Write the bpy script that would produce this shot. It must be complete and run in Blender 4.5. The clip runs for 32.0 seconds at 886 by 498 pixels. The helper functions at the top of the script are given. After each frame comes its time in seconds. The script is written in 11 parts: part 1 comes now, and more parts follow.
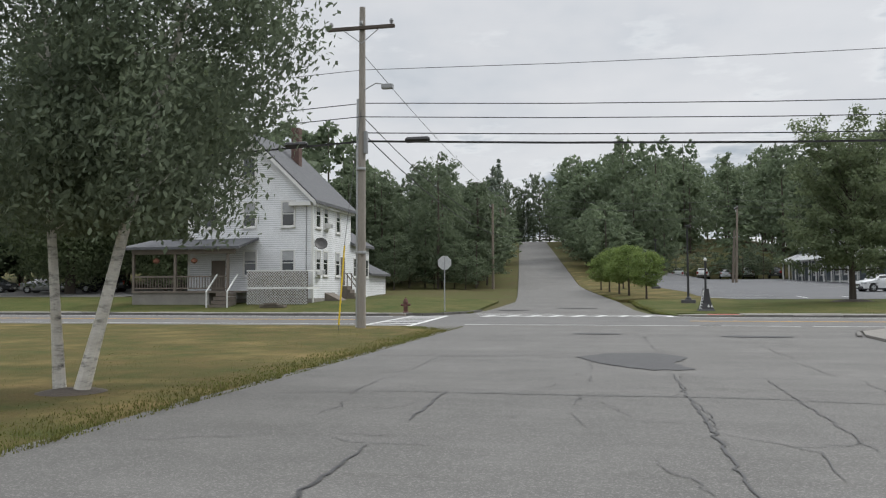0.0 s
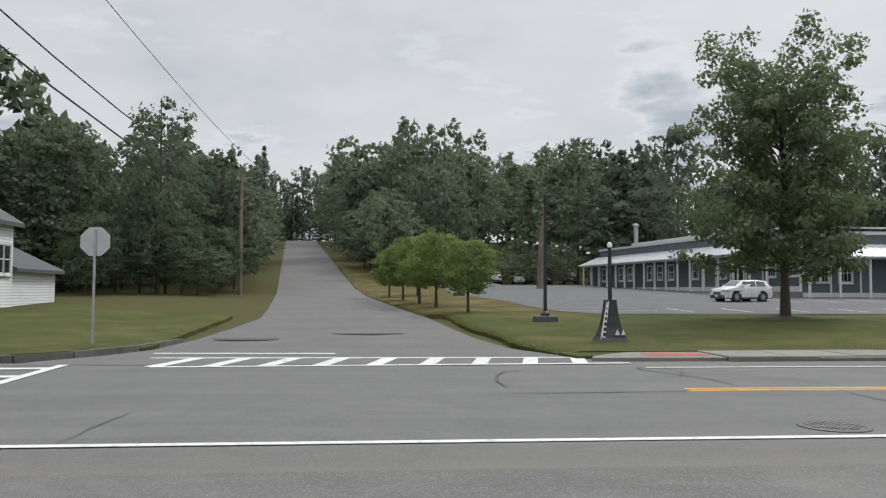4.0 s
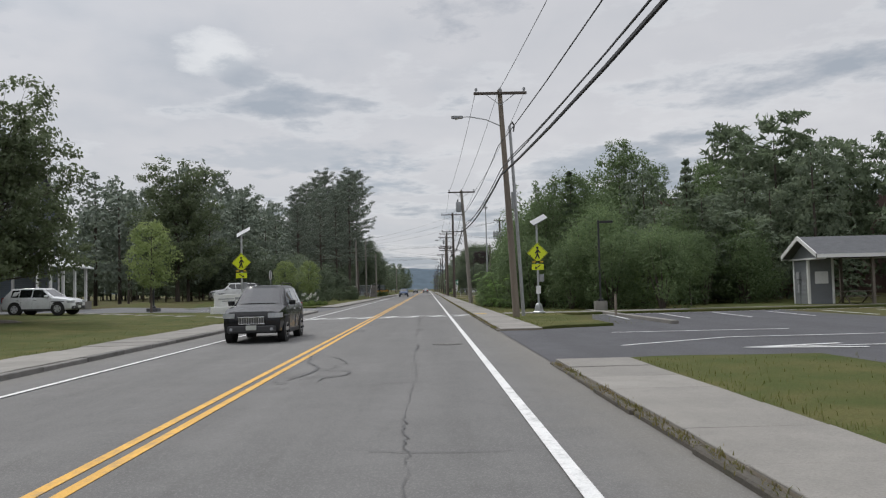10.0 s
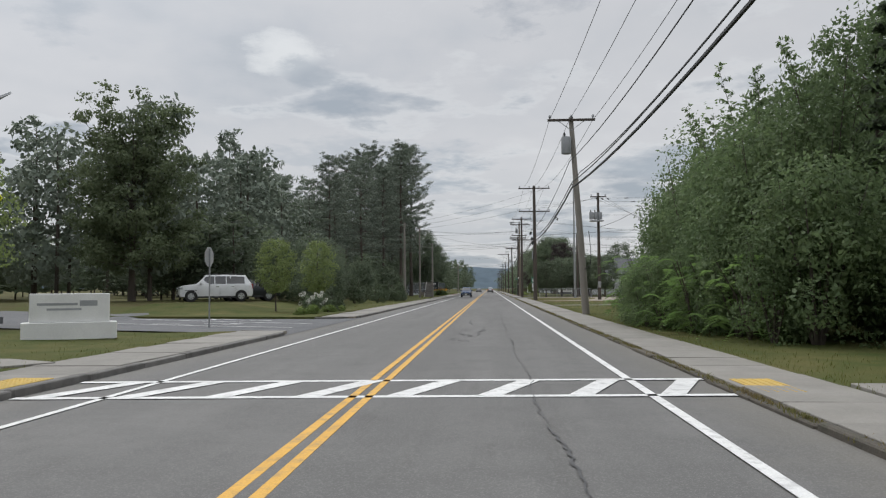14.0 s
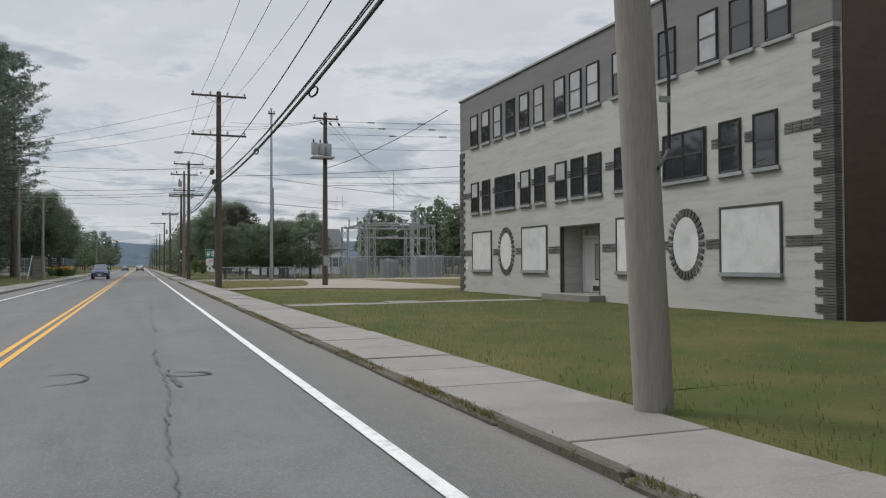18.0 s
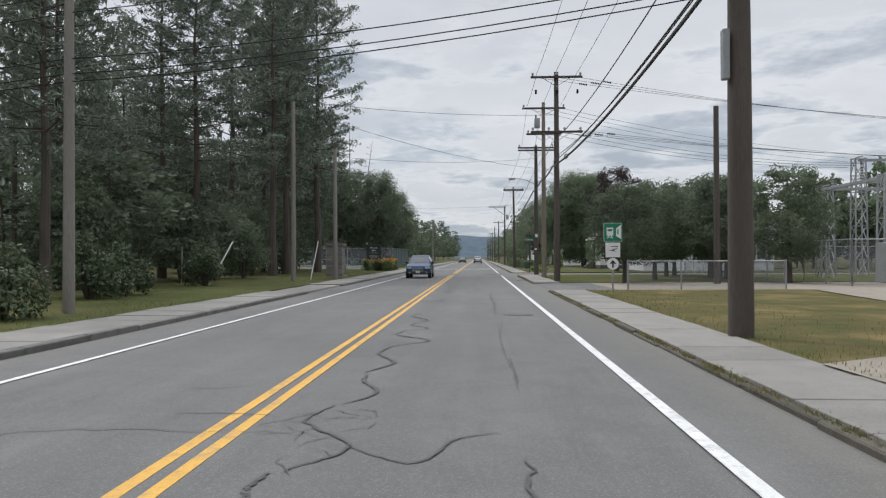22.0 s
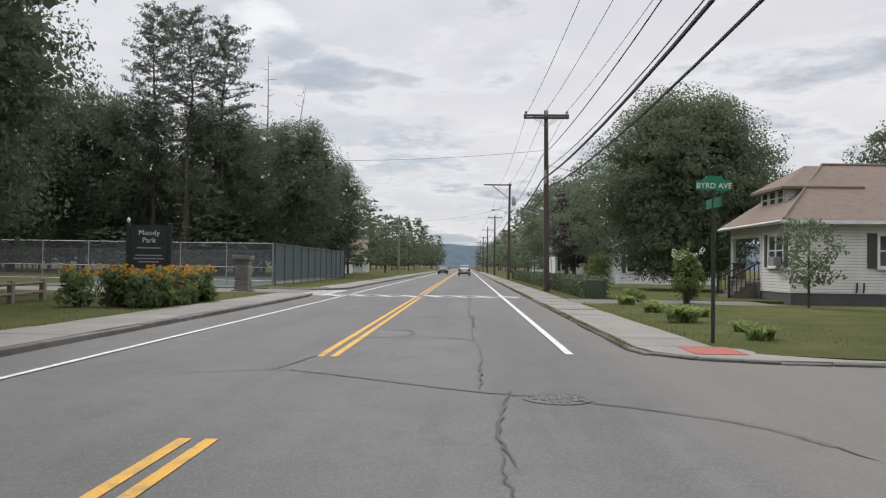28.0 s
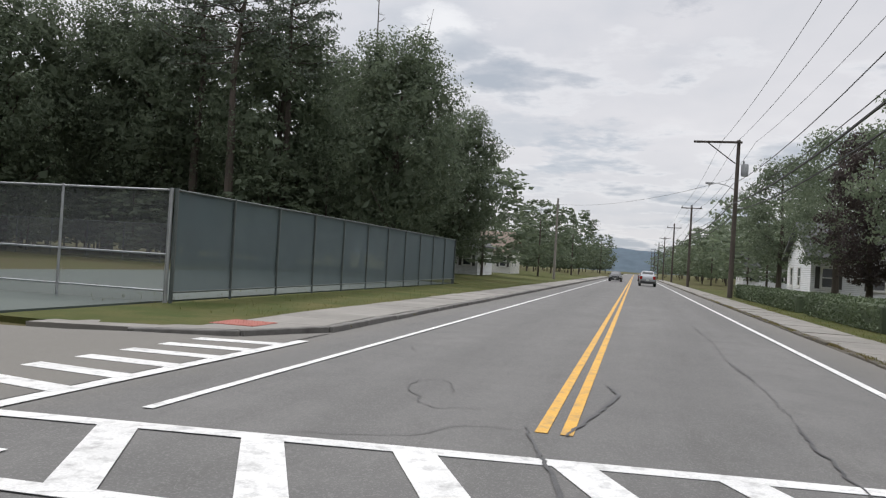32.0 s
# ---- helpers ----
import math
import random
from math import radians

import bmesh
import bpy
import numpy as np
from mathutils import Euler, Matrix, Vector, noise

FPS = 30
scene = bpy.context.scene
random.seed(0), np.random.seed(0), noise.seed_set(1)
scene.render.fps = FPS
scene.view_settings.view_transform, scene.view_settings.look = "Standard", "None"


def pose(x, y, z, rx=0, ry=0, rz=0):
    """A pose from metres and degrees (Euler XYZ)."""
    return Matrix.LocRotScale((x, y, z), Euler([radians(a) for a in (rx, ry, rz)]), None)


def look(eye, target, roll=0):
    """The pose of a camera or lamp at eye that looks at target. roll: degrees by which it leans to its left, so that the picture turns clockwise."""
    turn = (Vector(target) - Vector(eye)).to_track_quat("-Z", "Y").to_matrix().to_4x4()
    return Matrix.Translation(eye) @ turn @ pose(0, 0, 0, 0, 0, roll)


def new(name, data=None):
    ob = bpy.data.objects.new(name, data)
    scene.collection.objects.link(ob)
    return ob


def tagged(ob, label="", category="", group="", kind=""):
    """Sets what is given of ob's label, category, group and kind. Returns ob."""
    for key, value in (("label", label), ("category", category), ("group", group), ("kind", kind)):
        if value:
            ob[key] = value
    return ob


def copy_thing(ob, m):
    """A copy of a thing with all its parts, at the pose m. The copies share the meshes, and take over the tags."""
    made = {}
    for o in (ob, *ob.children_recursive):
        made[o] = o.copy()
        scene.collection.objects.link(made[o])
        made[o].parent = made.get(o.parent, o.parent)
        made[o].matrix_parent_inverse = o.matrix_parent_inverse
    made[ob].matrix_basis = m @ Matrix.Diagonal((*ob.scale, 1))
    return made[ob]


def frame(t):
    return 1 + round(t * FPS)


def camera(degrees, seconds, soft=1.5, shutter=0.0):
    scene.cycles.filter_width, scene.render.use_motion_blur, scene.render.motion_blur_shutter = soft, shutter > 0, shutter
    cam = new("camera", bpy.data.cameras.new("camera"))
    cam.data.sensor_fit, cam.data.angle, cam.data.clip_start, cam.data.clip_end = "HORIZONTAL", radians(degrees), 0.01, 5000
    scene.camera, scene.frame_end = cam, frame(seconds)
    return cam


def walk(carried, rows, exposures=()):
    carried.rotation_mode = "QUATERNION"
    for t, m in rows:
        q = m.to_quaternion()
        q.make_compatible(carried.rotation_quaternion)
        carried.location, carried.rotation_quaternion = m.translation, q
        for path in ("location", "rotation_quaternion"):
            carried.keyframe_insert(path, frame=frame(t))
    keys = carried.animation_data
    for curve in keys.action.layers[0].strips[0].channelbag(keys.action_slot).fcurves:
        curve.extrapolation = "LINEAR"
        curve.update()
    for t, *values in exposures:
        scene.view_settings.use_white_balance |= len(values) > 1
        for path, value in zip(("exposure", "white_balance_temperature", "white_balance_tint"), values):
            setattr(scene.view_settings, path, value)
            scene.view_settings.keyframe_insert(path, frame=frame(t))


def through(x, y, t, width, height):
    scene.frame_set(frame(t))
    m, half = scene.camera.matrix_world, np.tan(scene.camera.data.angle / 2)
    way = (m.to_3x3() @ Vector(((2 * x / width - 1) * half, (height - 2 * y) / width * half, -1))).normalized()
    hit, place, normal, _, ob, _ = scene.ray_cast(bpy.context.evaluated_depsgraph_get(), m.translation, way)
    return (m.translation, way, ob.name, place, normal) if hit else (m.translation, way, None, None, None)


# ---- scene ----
cam = camera(58.6, 32.0, soft=1.2)
# seconds, x, y, z, heading to the left of +y, tilt, roll
ROWS = [
    (0, 15.28, -34.40, 1.48, 11.79, 2.73, -0.25),
    (0.5, 14.50, -30.99, 1.47, 12.31, 2.83, -0.00),
    (1, 13.83, -27.65, 1.47, 12.54, 2.94, 0.41),
    (1.5, 13.45, -24.51, 1.49, 12.51, 3.01, 0.59),
    (2, 13.21, -21.50, 1.51, 11.06, 3.02, 0.67),
    (2.5, 13.15, -18.73, 1.52, 8.28, 3.10, 0.47),
    (4.5, 14.29, -10.45, 1.55, -11.23, 2.94, 0.31),
    (5, 15.16, -8.75, 1.51, -19.18, 3.16, 0.42),
    (5.5, 16.30, -7.25, 1.50, -28.69, 3.22, 0.40),
    (6, 17.58, -6.25, 1.50, -38.38, 3.22, 0.30),
    (6.5, 19.10, -5.12, 1.52, -47.48, 3.27, -0.03),
    (7, 21.84, -3.97, 1.50, -55.70, 3.43, -0.80),
    (7.5, 24.70, -3.23, 1.51, -64.32, 3.48, -0.98),
    (8, 28.07, -2.72, 1.52, -74.79, 3.49, -1.20),
    (8.5, 30.48, -2.63, 1.52, -83.15, 3.31, -1.13),
    (9, 32.93, -2.65, 1.52, -89.00, 3.01, -1.02),
    (9.5, 35.95, -2.78, 1.51, -91.66, 2.88, -1.20),
    (10, 39.27, -2.91, 1.49, -91.16, 2.86, -1.37),
    (10.5, 42.84, -2.90, 1.49, -90.95, 2.81, -1.47),
    (11, 46.55, -2.85, 1.49, -90.30, 2.80, -1.46),
    (11.5, 50.19, -2.79, 1.50, -89.53, 2.78, -1.29),
    (12, 53.92, -2.69, 1.51, -88.75, 2.74, -0.99),
    (12.5, 57.84, -2.53, 1.51, -88.10, 2.68, -0.80),
    (13, 61.86, -2.32, 1.51, -87.18, 2.65, -0.73),
    (13.5, 66.00, -1.96, 1.50, -86.64, 2.81, -0.51),
    (15.5, 83.26, -1.70, 1.51, -86.86, 3.04, -0.37),
    (16, 87.74, -1.79, 1.52, -87.12, 2.89, -0.58),
    (16.5, 92.05, -1.84, 1.53, -92.96, 2.61, -0.30),
    (17, 96.49, -1.92, 1.55, -115.11, 1.56, -0.05),
    (17.5, 100.96, -2.01, 1.54, -113.69, 1.32, -0.32),
    (18, 105.53, -2.11, 1.52, -110.98, 1.10, -0.25),
    (18.5, 110.34, -2.24, 1.52, -110.98, 1.09, 0.06),
    (19, 115.29, -2.37, 1.52, -110.73, 0.87, 0.05),
    (19.5, 120.33, -2.43, 1.52, -110.67, 0.52, 0.01),
    (20, 125.38, -2.46, 1.51, -109.11, 0.35, -0.17),
    (20.5, 130.28, -2.35, 1.54, -100.14, 0.16, -0.34),
    (21, 135.03, -2.27, 1.50, -89.21, 0.43, -0.66),
    (21.5, 139.97, -2.24, 1.50, -87.84, 0.58, -0.67),
    (22, 144.99, -2.21, 1.51, -87.42, 0.59, -0.20),
    (22.5, 150.12, -2.16, 1.50, -87.34, 0.62, 0.66),
    (23, 155.21, -2.12, 1.49, -87.32, 0.67, 1.45),
    (23.5, 160.10, -2.15, 1.49, -87.47, 0.84, 1.68),
    (24, 164.92, -2.19, 1.50, -87.46, 1.01, 2.07),
    (24.5, 169.74, -2.16, 1.50, -87.52, 1.05, 0.54),
    (25, 174.55, -2.11, 1.51, -87.78, 0.84, -0.99),
    (25.5, 179.37, -2.00, 1.51, -87.96, 0.76, 0.38),
    (27.5, 199.20, -2.17, 1.49, -88.34, 1.15, 0.80),
    (28, 204.35, -2.24, 1.49, -88.32, 1.24, 0.77),
    (28.5, 209.53, -2.24, 1.49, -88.39, 1.35, 0.82),
    (29, 214.58, -2.22, 1.49, -88.46, 1.60, 0.99),
    (29.5, 219.37, -2.19, 1.49, -88.47, 1.59, 1.39),
    (30, 223.86, -2.12, 1.49, -87.87, 1.59, 1.83),
    (30.5, 227.87, -1.99, 1.50, -87.08, 1.51, 2.48),
    (31, 231.61, -1.78, 1.51, -86.05, 1.44, 2.88),
    (31.5, 235.04, -1.34, 1.51, -82.52, 1.23, 3.34),
    (32, 237.93, -0.63, 1.50, -76.25, 0.83, 3.44),
]


def carried_pose(x, y, z, yaw, pitch, roll):
    a, b = radians(yaw), radians(pitch)
    way = Vector((-math.sin(a) * math.cos(b), math.cos(a) * math.cos(b), math.sin(b)))
    return look((x, y, z), Vector((x, y, z)) + way, roll)


walk(cam, [(t, carried_pose(*row)) for t, *row in ROWS],
     exposures=[(0, 0.05, 6450, 7), (3, 0.0, 6450, 7), (6, -0.08, 6400, 8), (9, -0.17, 6430, 9), (13, -0.19, 6430, 8), (16, -0.19, 6400, 7), (19, -0.12, 6300, 8), (22, -0.02, 6280, 8), (25, 0.02, 6400, 9), (28, 0.11, 6520, 10), (30, 0.10, 6500, 10), (32, 0.06, 6500, 10)])

# ---- sky and sun ----
SUN_AZ, SUN_EL = radians(40), radians(50)
SUN_WAY = Vector((math.cos(SUN_AZ) * math.cos(SUN_EL), math.sin(SUN_AZ) * math.cos(SUN_EL), math.sin(SUN_EL)))
sun_lamp = bpy.data.lights.new("sun", "SUN")
sun_lamp.energy, sun_lamp.angle, sun_lamp.color = 1.5, radians(11), (1.0, 0.96, 0.9)
sun = new("sun", sun_lamp)
sun.matrix_world = look(SUN_WAY * 100, (0, 0, 0))

world = bpy.data.worlds.new("overcast_sky")
scene.world = world
world.use_nodes = True


class Nodes:
    """A small helper to lay out a node tree."""

    def __init__(self, tree):
        self.tree = tree
        tree.nodes.clear()

    def add(self, kind, ins=None, **props):
        node = self.tree.nodes.new(kind)
        for key, value in props.items():
            if key == "operation":
                node.operation = value
            elif key == "data_type":
                node.data_type = value
            elif key == "blend_type":
                node.blend_type = value
            elif key == "sky_type":
                node.sky_type = value
            elif key == "attribute_name":
                node.attribute_name = value
            elif key == "distance":
                node.distance = value
            elif key == "feature":
                node.feature = value
        for key, value in (ins or {}).items():
            if isinstance(value, bpy.types.NodeSocket):
                self.tree.links.new(value, node.inputs[key])
            else:
                node.inputs[key].default_value = value
        return node

    def math(self, op, a, b=0.0, c=0.0):
        return self.add("ShaderNodeMath", {0: a, 1: b, 2: c}, operation=op).outputs[0]

    def ramp(self, fac, stops):
        node = self.add("ShaderNodeValToRGB", {0: fac})
        while len(node.color_ramp.elements) < len(stops):
            node.color_ramp.elements.new(0.5)
        for element, (at, colour) in zip(node.color_ramp.elements, stops):
            element.position = at
            element.color = (*colour, 1) if isinstance(colour, tuple) else (colour, colour, colour, 1)
        return node.outputs[0]

    def mix(self, fac, a, b, blend="MIX"):
        node = self.add("ShaderNodeMix", {0: fac}, data_type="RGBA", blend_type=blend)
        for k, v in ((6, a), (7, b)):
            if isinstance(v, bpy.types.NodeSocket):
                self.tree.links.new(v, node.inputs[k])
            else:
                node.inputs[k].default_value = (*v, 1)
        return node.outputs[2]

    def noise(self, vector, scale, detail=4.0, rough=0.55):
        return self.add("ShaderNodeTexNoise", {"Vector": vector, "Scale": scale, "Detail": detail, "Roughness": rough}).outputs[0]


def build_sky():
    n = Nodes(world.node_tree)
    coord = n.add("ShaderNodeTexCoord").outputs["Generated"]
    xyz = n.add("ShaderNodeSeparateXYZ", {0: coord})
    up = n.math("MAXIMUM", xyz.outputs[2], 0.0)
    low = n.math("ADD", up, 0.10)
    flat = n.add("ShaderNodeCombineXYZ", {0: n.math("DIVIDE", xyz.outputs[0], low), 1: n.math("DIVIDE", xyz.outputs[1], low), 2: 0.3})
    big = n.noise(flat.outputs[0], 0.42, 7.0, 0.62)
    fine = n.noise(flat.outputs[0], 1.7, 6.0, 0.6)
    both = n.math("ADD", n.math("MULTIPLY", big, 0.76), n.math("MULTIPLY", fine, 0.24))
    cloud = n.ramp(both, [(0.34, (0.52, 0.55, 0.60)), (0.42, (0.625, 0.638, 0.68)), (0.50, (0.69, 0.69, 0.722)), (0.60, (0.735, 0.728, 0.755)), (0.70, (0.80, 0.79, 0.81))])
    # small ragged cumulus under the sheet, closing up towards the horizon
    flat_puff = n.add("ShaderNodeCombineXYZ", {0: n.math("DIVIDE", xyz.outputs[0], low), 1: n.math("DIVIDE", xyz.outputs[1], low), 2: n.math("MULTIPLY", up, 3.0)})
    lump = n.math("ADD", n.math("MULTIPLY", n.noise(flat_puff.outputs[0], 1.15, 8.0, 0.58), 0.72), n.math("MULTIPLY", n.noise(flat.outputs[0], 0.35, 2.0), 0.28))
    near_rim = n.add("ShaderNodeMapRange", {0: up, 1: 0.04, 2: 0.24, 3: 0.075, 4: 0.0}).outputs[0]
    lump = n.math("ADD", lump, near_rim)
    cloud = n.mix(n.ramp(lump, [(0.53, 0.0), (0.565, 0.55), (0.60, 0.0)]), cloud, (0.84, 0.84, 0.86))
    cloud = n.mix(n.ramp(lump, [(0.555, 0.0), (0.63, 0.85)]), cloud, (0.40, 0.445, 0.51))
    # single clouds: way round from the road's line, height, half width and half height in degrees, tone
    torn = n.noise(flat.outputs[0], 2.6, 6.0, 0.62)
    for way, high, wide, tall, tone, colour in ((14.6, 16.6, 2.3, 1.5, 0.75, (0.92, 0.92, 0.93)), (12.9, 15.0, 1.9, 1.1, 0.75, (0.43, 0.47, 0.53)), (-4.0, 20.2, 6.5, 2.0, 0.8, (0.42, 0.45, 0.51)),
                                                (9.0, 9.4, 9.0, 1.1, 0.6, (0.50, 0.54, 0.60)), (4.6, 8.2, 3.6, 1.5, 0.75, (0.45, 0.50, 0.57)), (-13.0, 8.4, 6.0, 1.0, 0.5, (0.52, 0.56, 0.62)), (29.0, 18.0, 3.2, 1.8, 0.65, (0.46, 0.50, 0.56)), (36.0, 21.0, 4.5, 1.4, 0.6, (0.46, 0.50, 0.56))):
        a, e = radians(way), radians(high)
        across = n.add("ShaderNodeVectorMath", {0: coord, 1: (-math.sin(a), math.cos(a), 0.0)}, operation="DOT_PRODUCT").outputs["Value"]
        rising = n.math("SUBTRACT", xyz.outputs[2], math.sin(e))
        front = n.add("ShaderNodeVectorMath", {0: coord, 1: (math.cos(a), math.sin(a), 0.0)}, operation="DOT_PRODUCT").outputs["Value"]
        u, v = n.math("DIVIDE", across, math.sin(radians(wide))), n.math("DIVIDE", rising, math.sin(radians(tall)))
        far = n.math("SQRT", n.math("ADD", n.math("MULTIPLY", u, u), n.math("MULTIPLY", v, v)))
        body = n.math("SUBTRACT", n.math("ADD", 1.0, n.math("MULTIPLY", n.math("SUBTRACT", torn, 0.5), 4.5)), far)
        body = n.math("MULTIPLY", n.ramp(body, [(0.0, 0.0), (0.55, 0.8), (1.0, 1.0)]), n.math("GREATER_THAN", front, 0.0))
        cloud = n.mix(n.math("MULTIPLY", body, tone), cloud, colour)
    sky = n.add("ShaderNodeTexSky", sky_type="NISHITA")
    sky.sun_disc, sky.sun_elevation, sky.sun_rotation = False, SUN_EL, math.pi / 2 - SUN_AZ
    open_sky = n.mix(1.0, sky.outputs[0], (0.09, 0.09, 0.09), "MULTIPLY")
    # brighter overhead and round the hidden sun, as under a real overcast
    rise = n.add("ShaderNodeMapRange", {0: up, 1: 0.42, 2: 0.95, 3: 1.0, 4: SKY_TOP}).outputs[0]
    toward = n.add("ShaderNodeVectorMath", {0: coord, 1: SUN_WAY}, operation="DOT_PRODUCT").outputs["Value"]
    glow = n.math("MULTIPLY", n.math("POWER", n.math("MAXIMUM", toward, 0.0), 14.0), 1.2)
    gain = n.math("ADD", rise, glow)
    cloud = n.mix(1.0, cloud, n.add("ShaderNodeCombineColor", {0: gain, 1: gain, 2: gain}).outputs[0], "MULTIPLY")
    whole = n.mix(0.93, open_sky, cloud)
    back = n.add("ShaderNodeBackground", {0: whole, 1: 1.0})
    n.add("ShaderNodeOutputWorld", {0: back.outputs[0]})


SKY_TOP = 2.9
build_sky()

# ---- mesh helpers ----
class Shape:
    """Collects faces into one mesh."""

    def __init__(self):
        self.v, self.f = [], []

    def add(self, verts, faces):
        k = len(self.v)
        self.v += [tuple(p) for p in verts]
        self.f += [tuple(i + k for i in face) for face in faces]
        return self

    def box(self, x0, y0, z0, x1, y1, z1, bevel=0.0, m=None):
        (x0, x1), (y0, y1), (z0, z1) = sorted((x0, x1)), sorted((y0, y1)), sorted((z0, z1))
        b = min(bevel, 0.45 * (x1 - x0), 0.45 * (y1 - y0), 0.45 * (z1 - z0))
        if b <= 0:
            vs = [(x, y, z) for z in (z0, z1) for y in (y0, y1) for x in (x0, x1)]
            fs = [(0, 2, 3, 1), (4, 5, 7, 6), (0, 1, 5, 4), (2, 6, 7, 3), (0, 4, 6, 2), (1, 3, 7, 5)]
        else:
            def ring(z, d):
                return [(x0 + d + b, y0 + d, z), (x1 - d - b, y0 + d, z), (x1 - d, y0 + d + b, z), (x1 - d, y1 - d - b, z),
                        (x1 - d - b, y1 - d, z), (x0 + d + b, y1 - d, z), (x0 + d, y1 - d - b, z), (x0 + d, y0 + d + b, z)]
            h = b * 0.5
            vs = ring(z0, h) + ring(z0 + h, 0) + ring(z1 - h, 0) + ring(z1, h)
            fs = [tuple(reversed(range(8))), tuple(range(24, 32))]
            for k in range(3):
                fs += [(8 * k + i, 8 * k + (i + 1) % 8, 8 * k + 8 + (i + 1) % 8, 8 * k + 8 + i) for i in range(8)]
        if m is not None:
            vs = [m @ Vector(p) for p in vs]
        return self.add(vs, fs)

    def tube(self, path, radii, n=8, caps=True):
        path = [Vector(p) for p in path]
        if not isinstance(radii, (list, tuple)):
            radii = [radii] * len(path)
        vs, fs = [], []
        side = None
        for i, p in enumerate(path):
            way = (path[min(i + 1, len(path) - 1)] - path[max(i - 1, 0)]).normalized()
            if side is None:
                side = way.orthogonal().normalized()
            side = (side - way * side.dot(way)).normalized()
            other = way.cross(side)
            for k in range(n):
                a = 2 * math.pi * k / n
                vs.append(p + radii[i] * (math.cos(a) * side + math.sin(a) * other))
        for i in range(len(path) - 1):
            fs += [(n * i + k, n * i + (k + 1) % n, n * i + n + (k + 1) % n, n * i + n + k) for k in range(n)]
        if caps:
            fs += [tuple(reversed(range(n))), tuple(range(n * (len(path) - 1), n * len(path)))]
        return self.add(vs, fs)

    def lathe(self, profile, n=16, at=(0, 0, 0)):
        vs, fs = [], []
        for r, z in profile:
            vs += [(at[0] + r * math.cos(2 * math.pi * k / n), at[1] + r * math.sin(2 * math.pi * k / n), at[2] + z) for k in range(n)]
        for i in range(len(profile) - 1):
            fs += [(n * i + k, n * i + (k + 1) % n, n * i + n + (k + 1) % n, n * i + n + k) for k in range(n)]
        fs += [tuple(reversed(range(n))), tuple(range(n * (len(profile) - 1), n * len(profile)))]
        return self.add(vs, fs)

    def prism(self, outline, axis, lo, hi):
        """An outline in two axes, drawn out along the third."""
        def at(p, t):
            return {"x": (t, p[0], p[1]), "y": (p[0], t, p[1]), "z": (p[0], p[1], t)}[axis]
        n = len(outline)
        vs = [at(p, lo) for p in outline] + [at(p, hi) for p in outline]
        fs = [tuple(reversed(range(n))), tuple(range(n, 2 * n))] + [(i, (i + 1) % n, n + (i + 1) % n, n + i) for i in range(n)]
        return self.add(vs, fs)

    def sheet(self, rows):
        """A grid of points, given row by row."""
        n = len(rows[0])
        vs = [p for row in rows for p in row]
        fs = [(n * i + k, n * i + k + 1, n * i + n + k + 1, n * i + n + k) for i in range(len(rows) - 1) for k in range(n - 1)]
        return self.add(vs, fs)

    def mesh(self, name, material=None, smooth=False):
        me = bpy.data.meshes.new(name)
        me.from_pydata(self.v, [], self.f)
        bm = bmesh.new()
        bm.from_mesh(me)
        bmesh.ops.recalc_face_normals(bm, faces=bm.faces)
        bm.to_mesh(me)
        bm.free()
        if smooth:
            me.shade_smooth()
            me.set_sharp_from_angle(angle=radians(35))
        if material:
            me.materials.append(material)
        return me


def empty(name, m=None, **tags):
    ob = new(name)
    ob.empty_display_size = 0.2
    if m is not None:
        ob.matrix_basis = m
    return tagged(ob, **tags)


def part(name, shape, material, parent, label="", smooth=False):
    """One mesh object under a thing or a part."""
    me = shape if isinstance(shape, bpy.types.Mesh) else shape.mesh(name, material, smooth)
    ob = new(name, me)
    ob.parent = parent
    return tagged(ob, label=label)


def solid(name, shape, material, smooth=False, **tags):
    """One mesh object that is a whole thing or a piece of the setting."""
    me = shape if isinstance(shape, bpy.types.Mesh) else shape.mesh(name, material, smooth)
    return tagged(new(name, me), **tags)


def array_mesh(name, verts, faces, material, smooth=False):
    """A mesh from numpy arrays; all faces have the same number of corners."""
    me = bpy.data.meshes.new(name)
    n = faces.shape[1]
    me.vertices.add(len(verts))
    me.vertices.foreach_set("co", np.ascontiguousarray(verts, dtype=np.float32).ravel())
    me.loops.add(faces.size)
    me.loops.foreach_set("vertex_index", np.ascontiguousarray(faces, dtype=np.int32).ravel())
    me.polygons.add(len(faces))
    me.polygons.foreach_set("loop_start", np.arange(0, faces.size, n, dtype=np.int32))
    me.polygons.foreach_set("loop_total", np.full(len(faces), n, dtype=np.int32))
    me.update(calc_edges=True)
    me.validate()
    if smooth:
        me.shade_smooth()
    if material:
        me.materials.append(material)
    return me


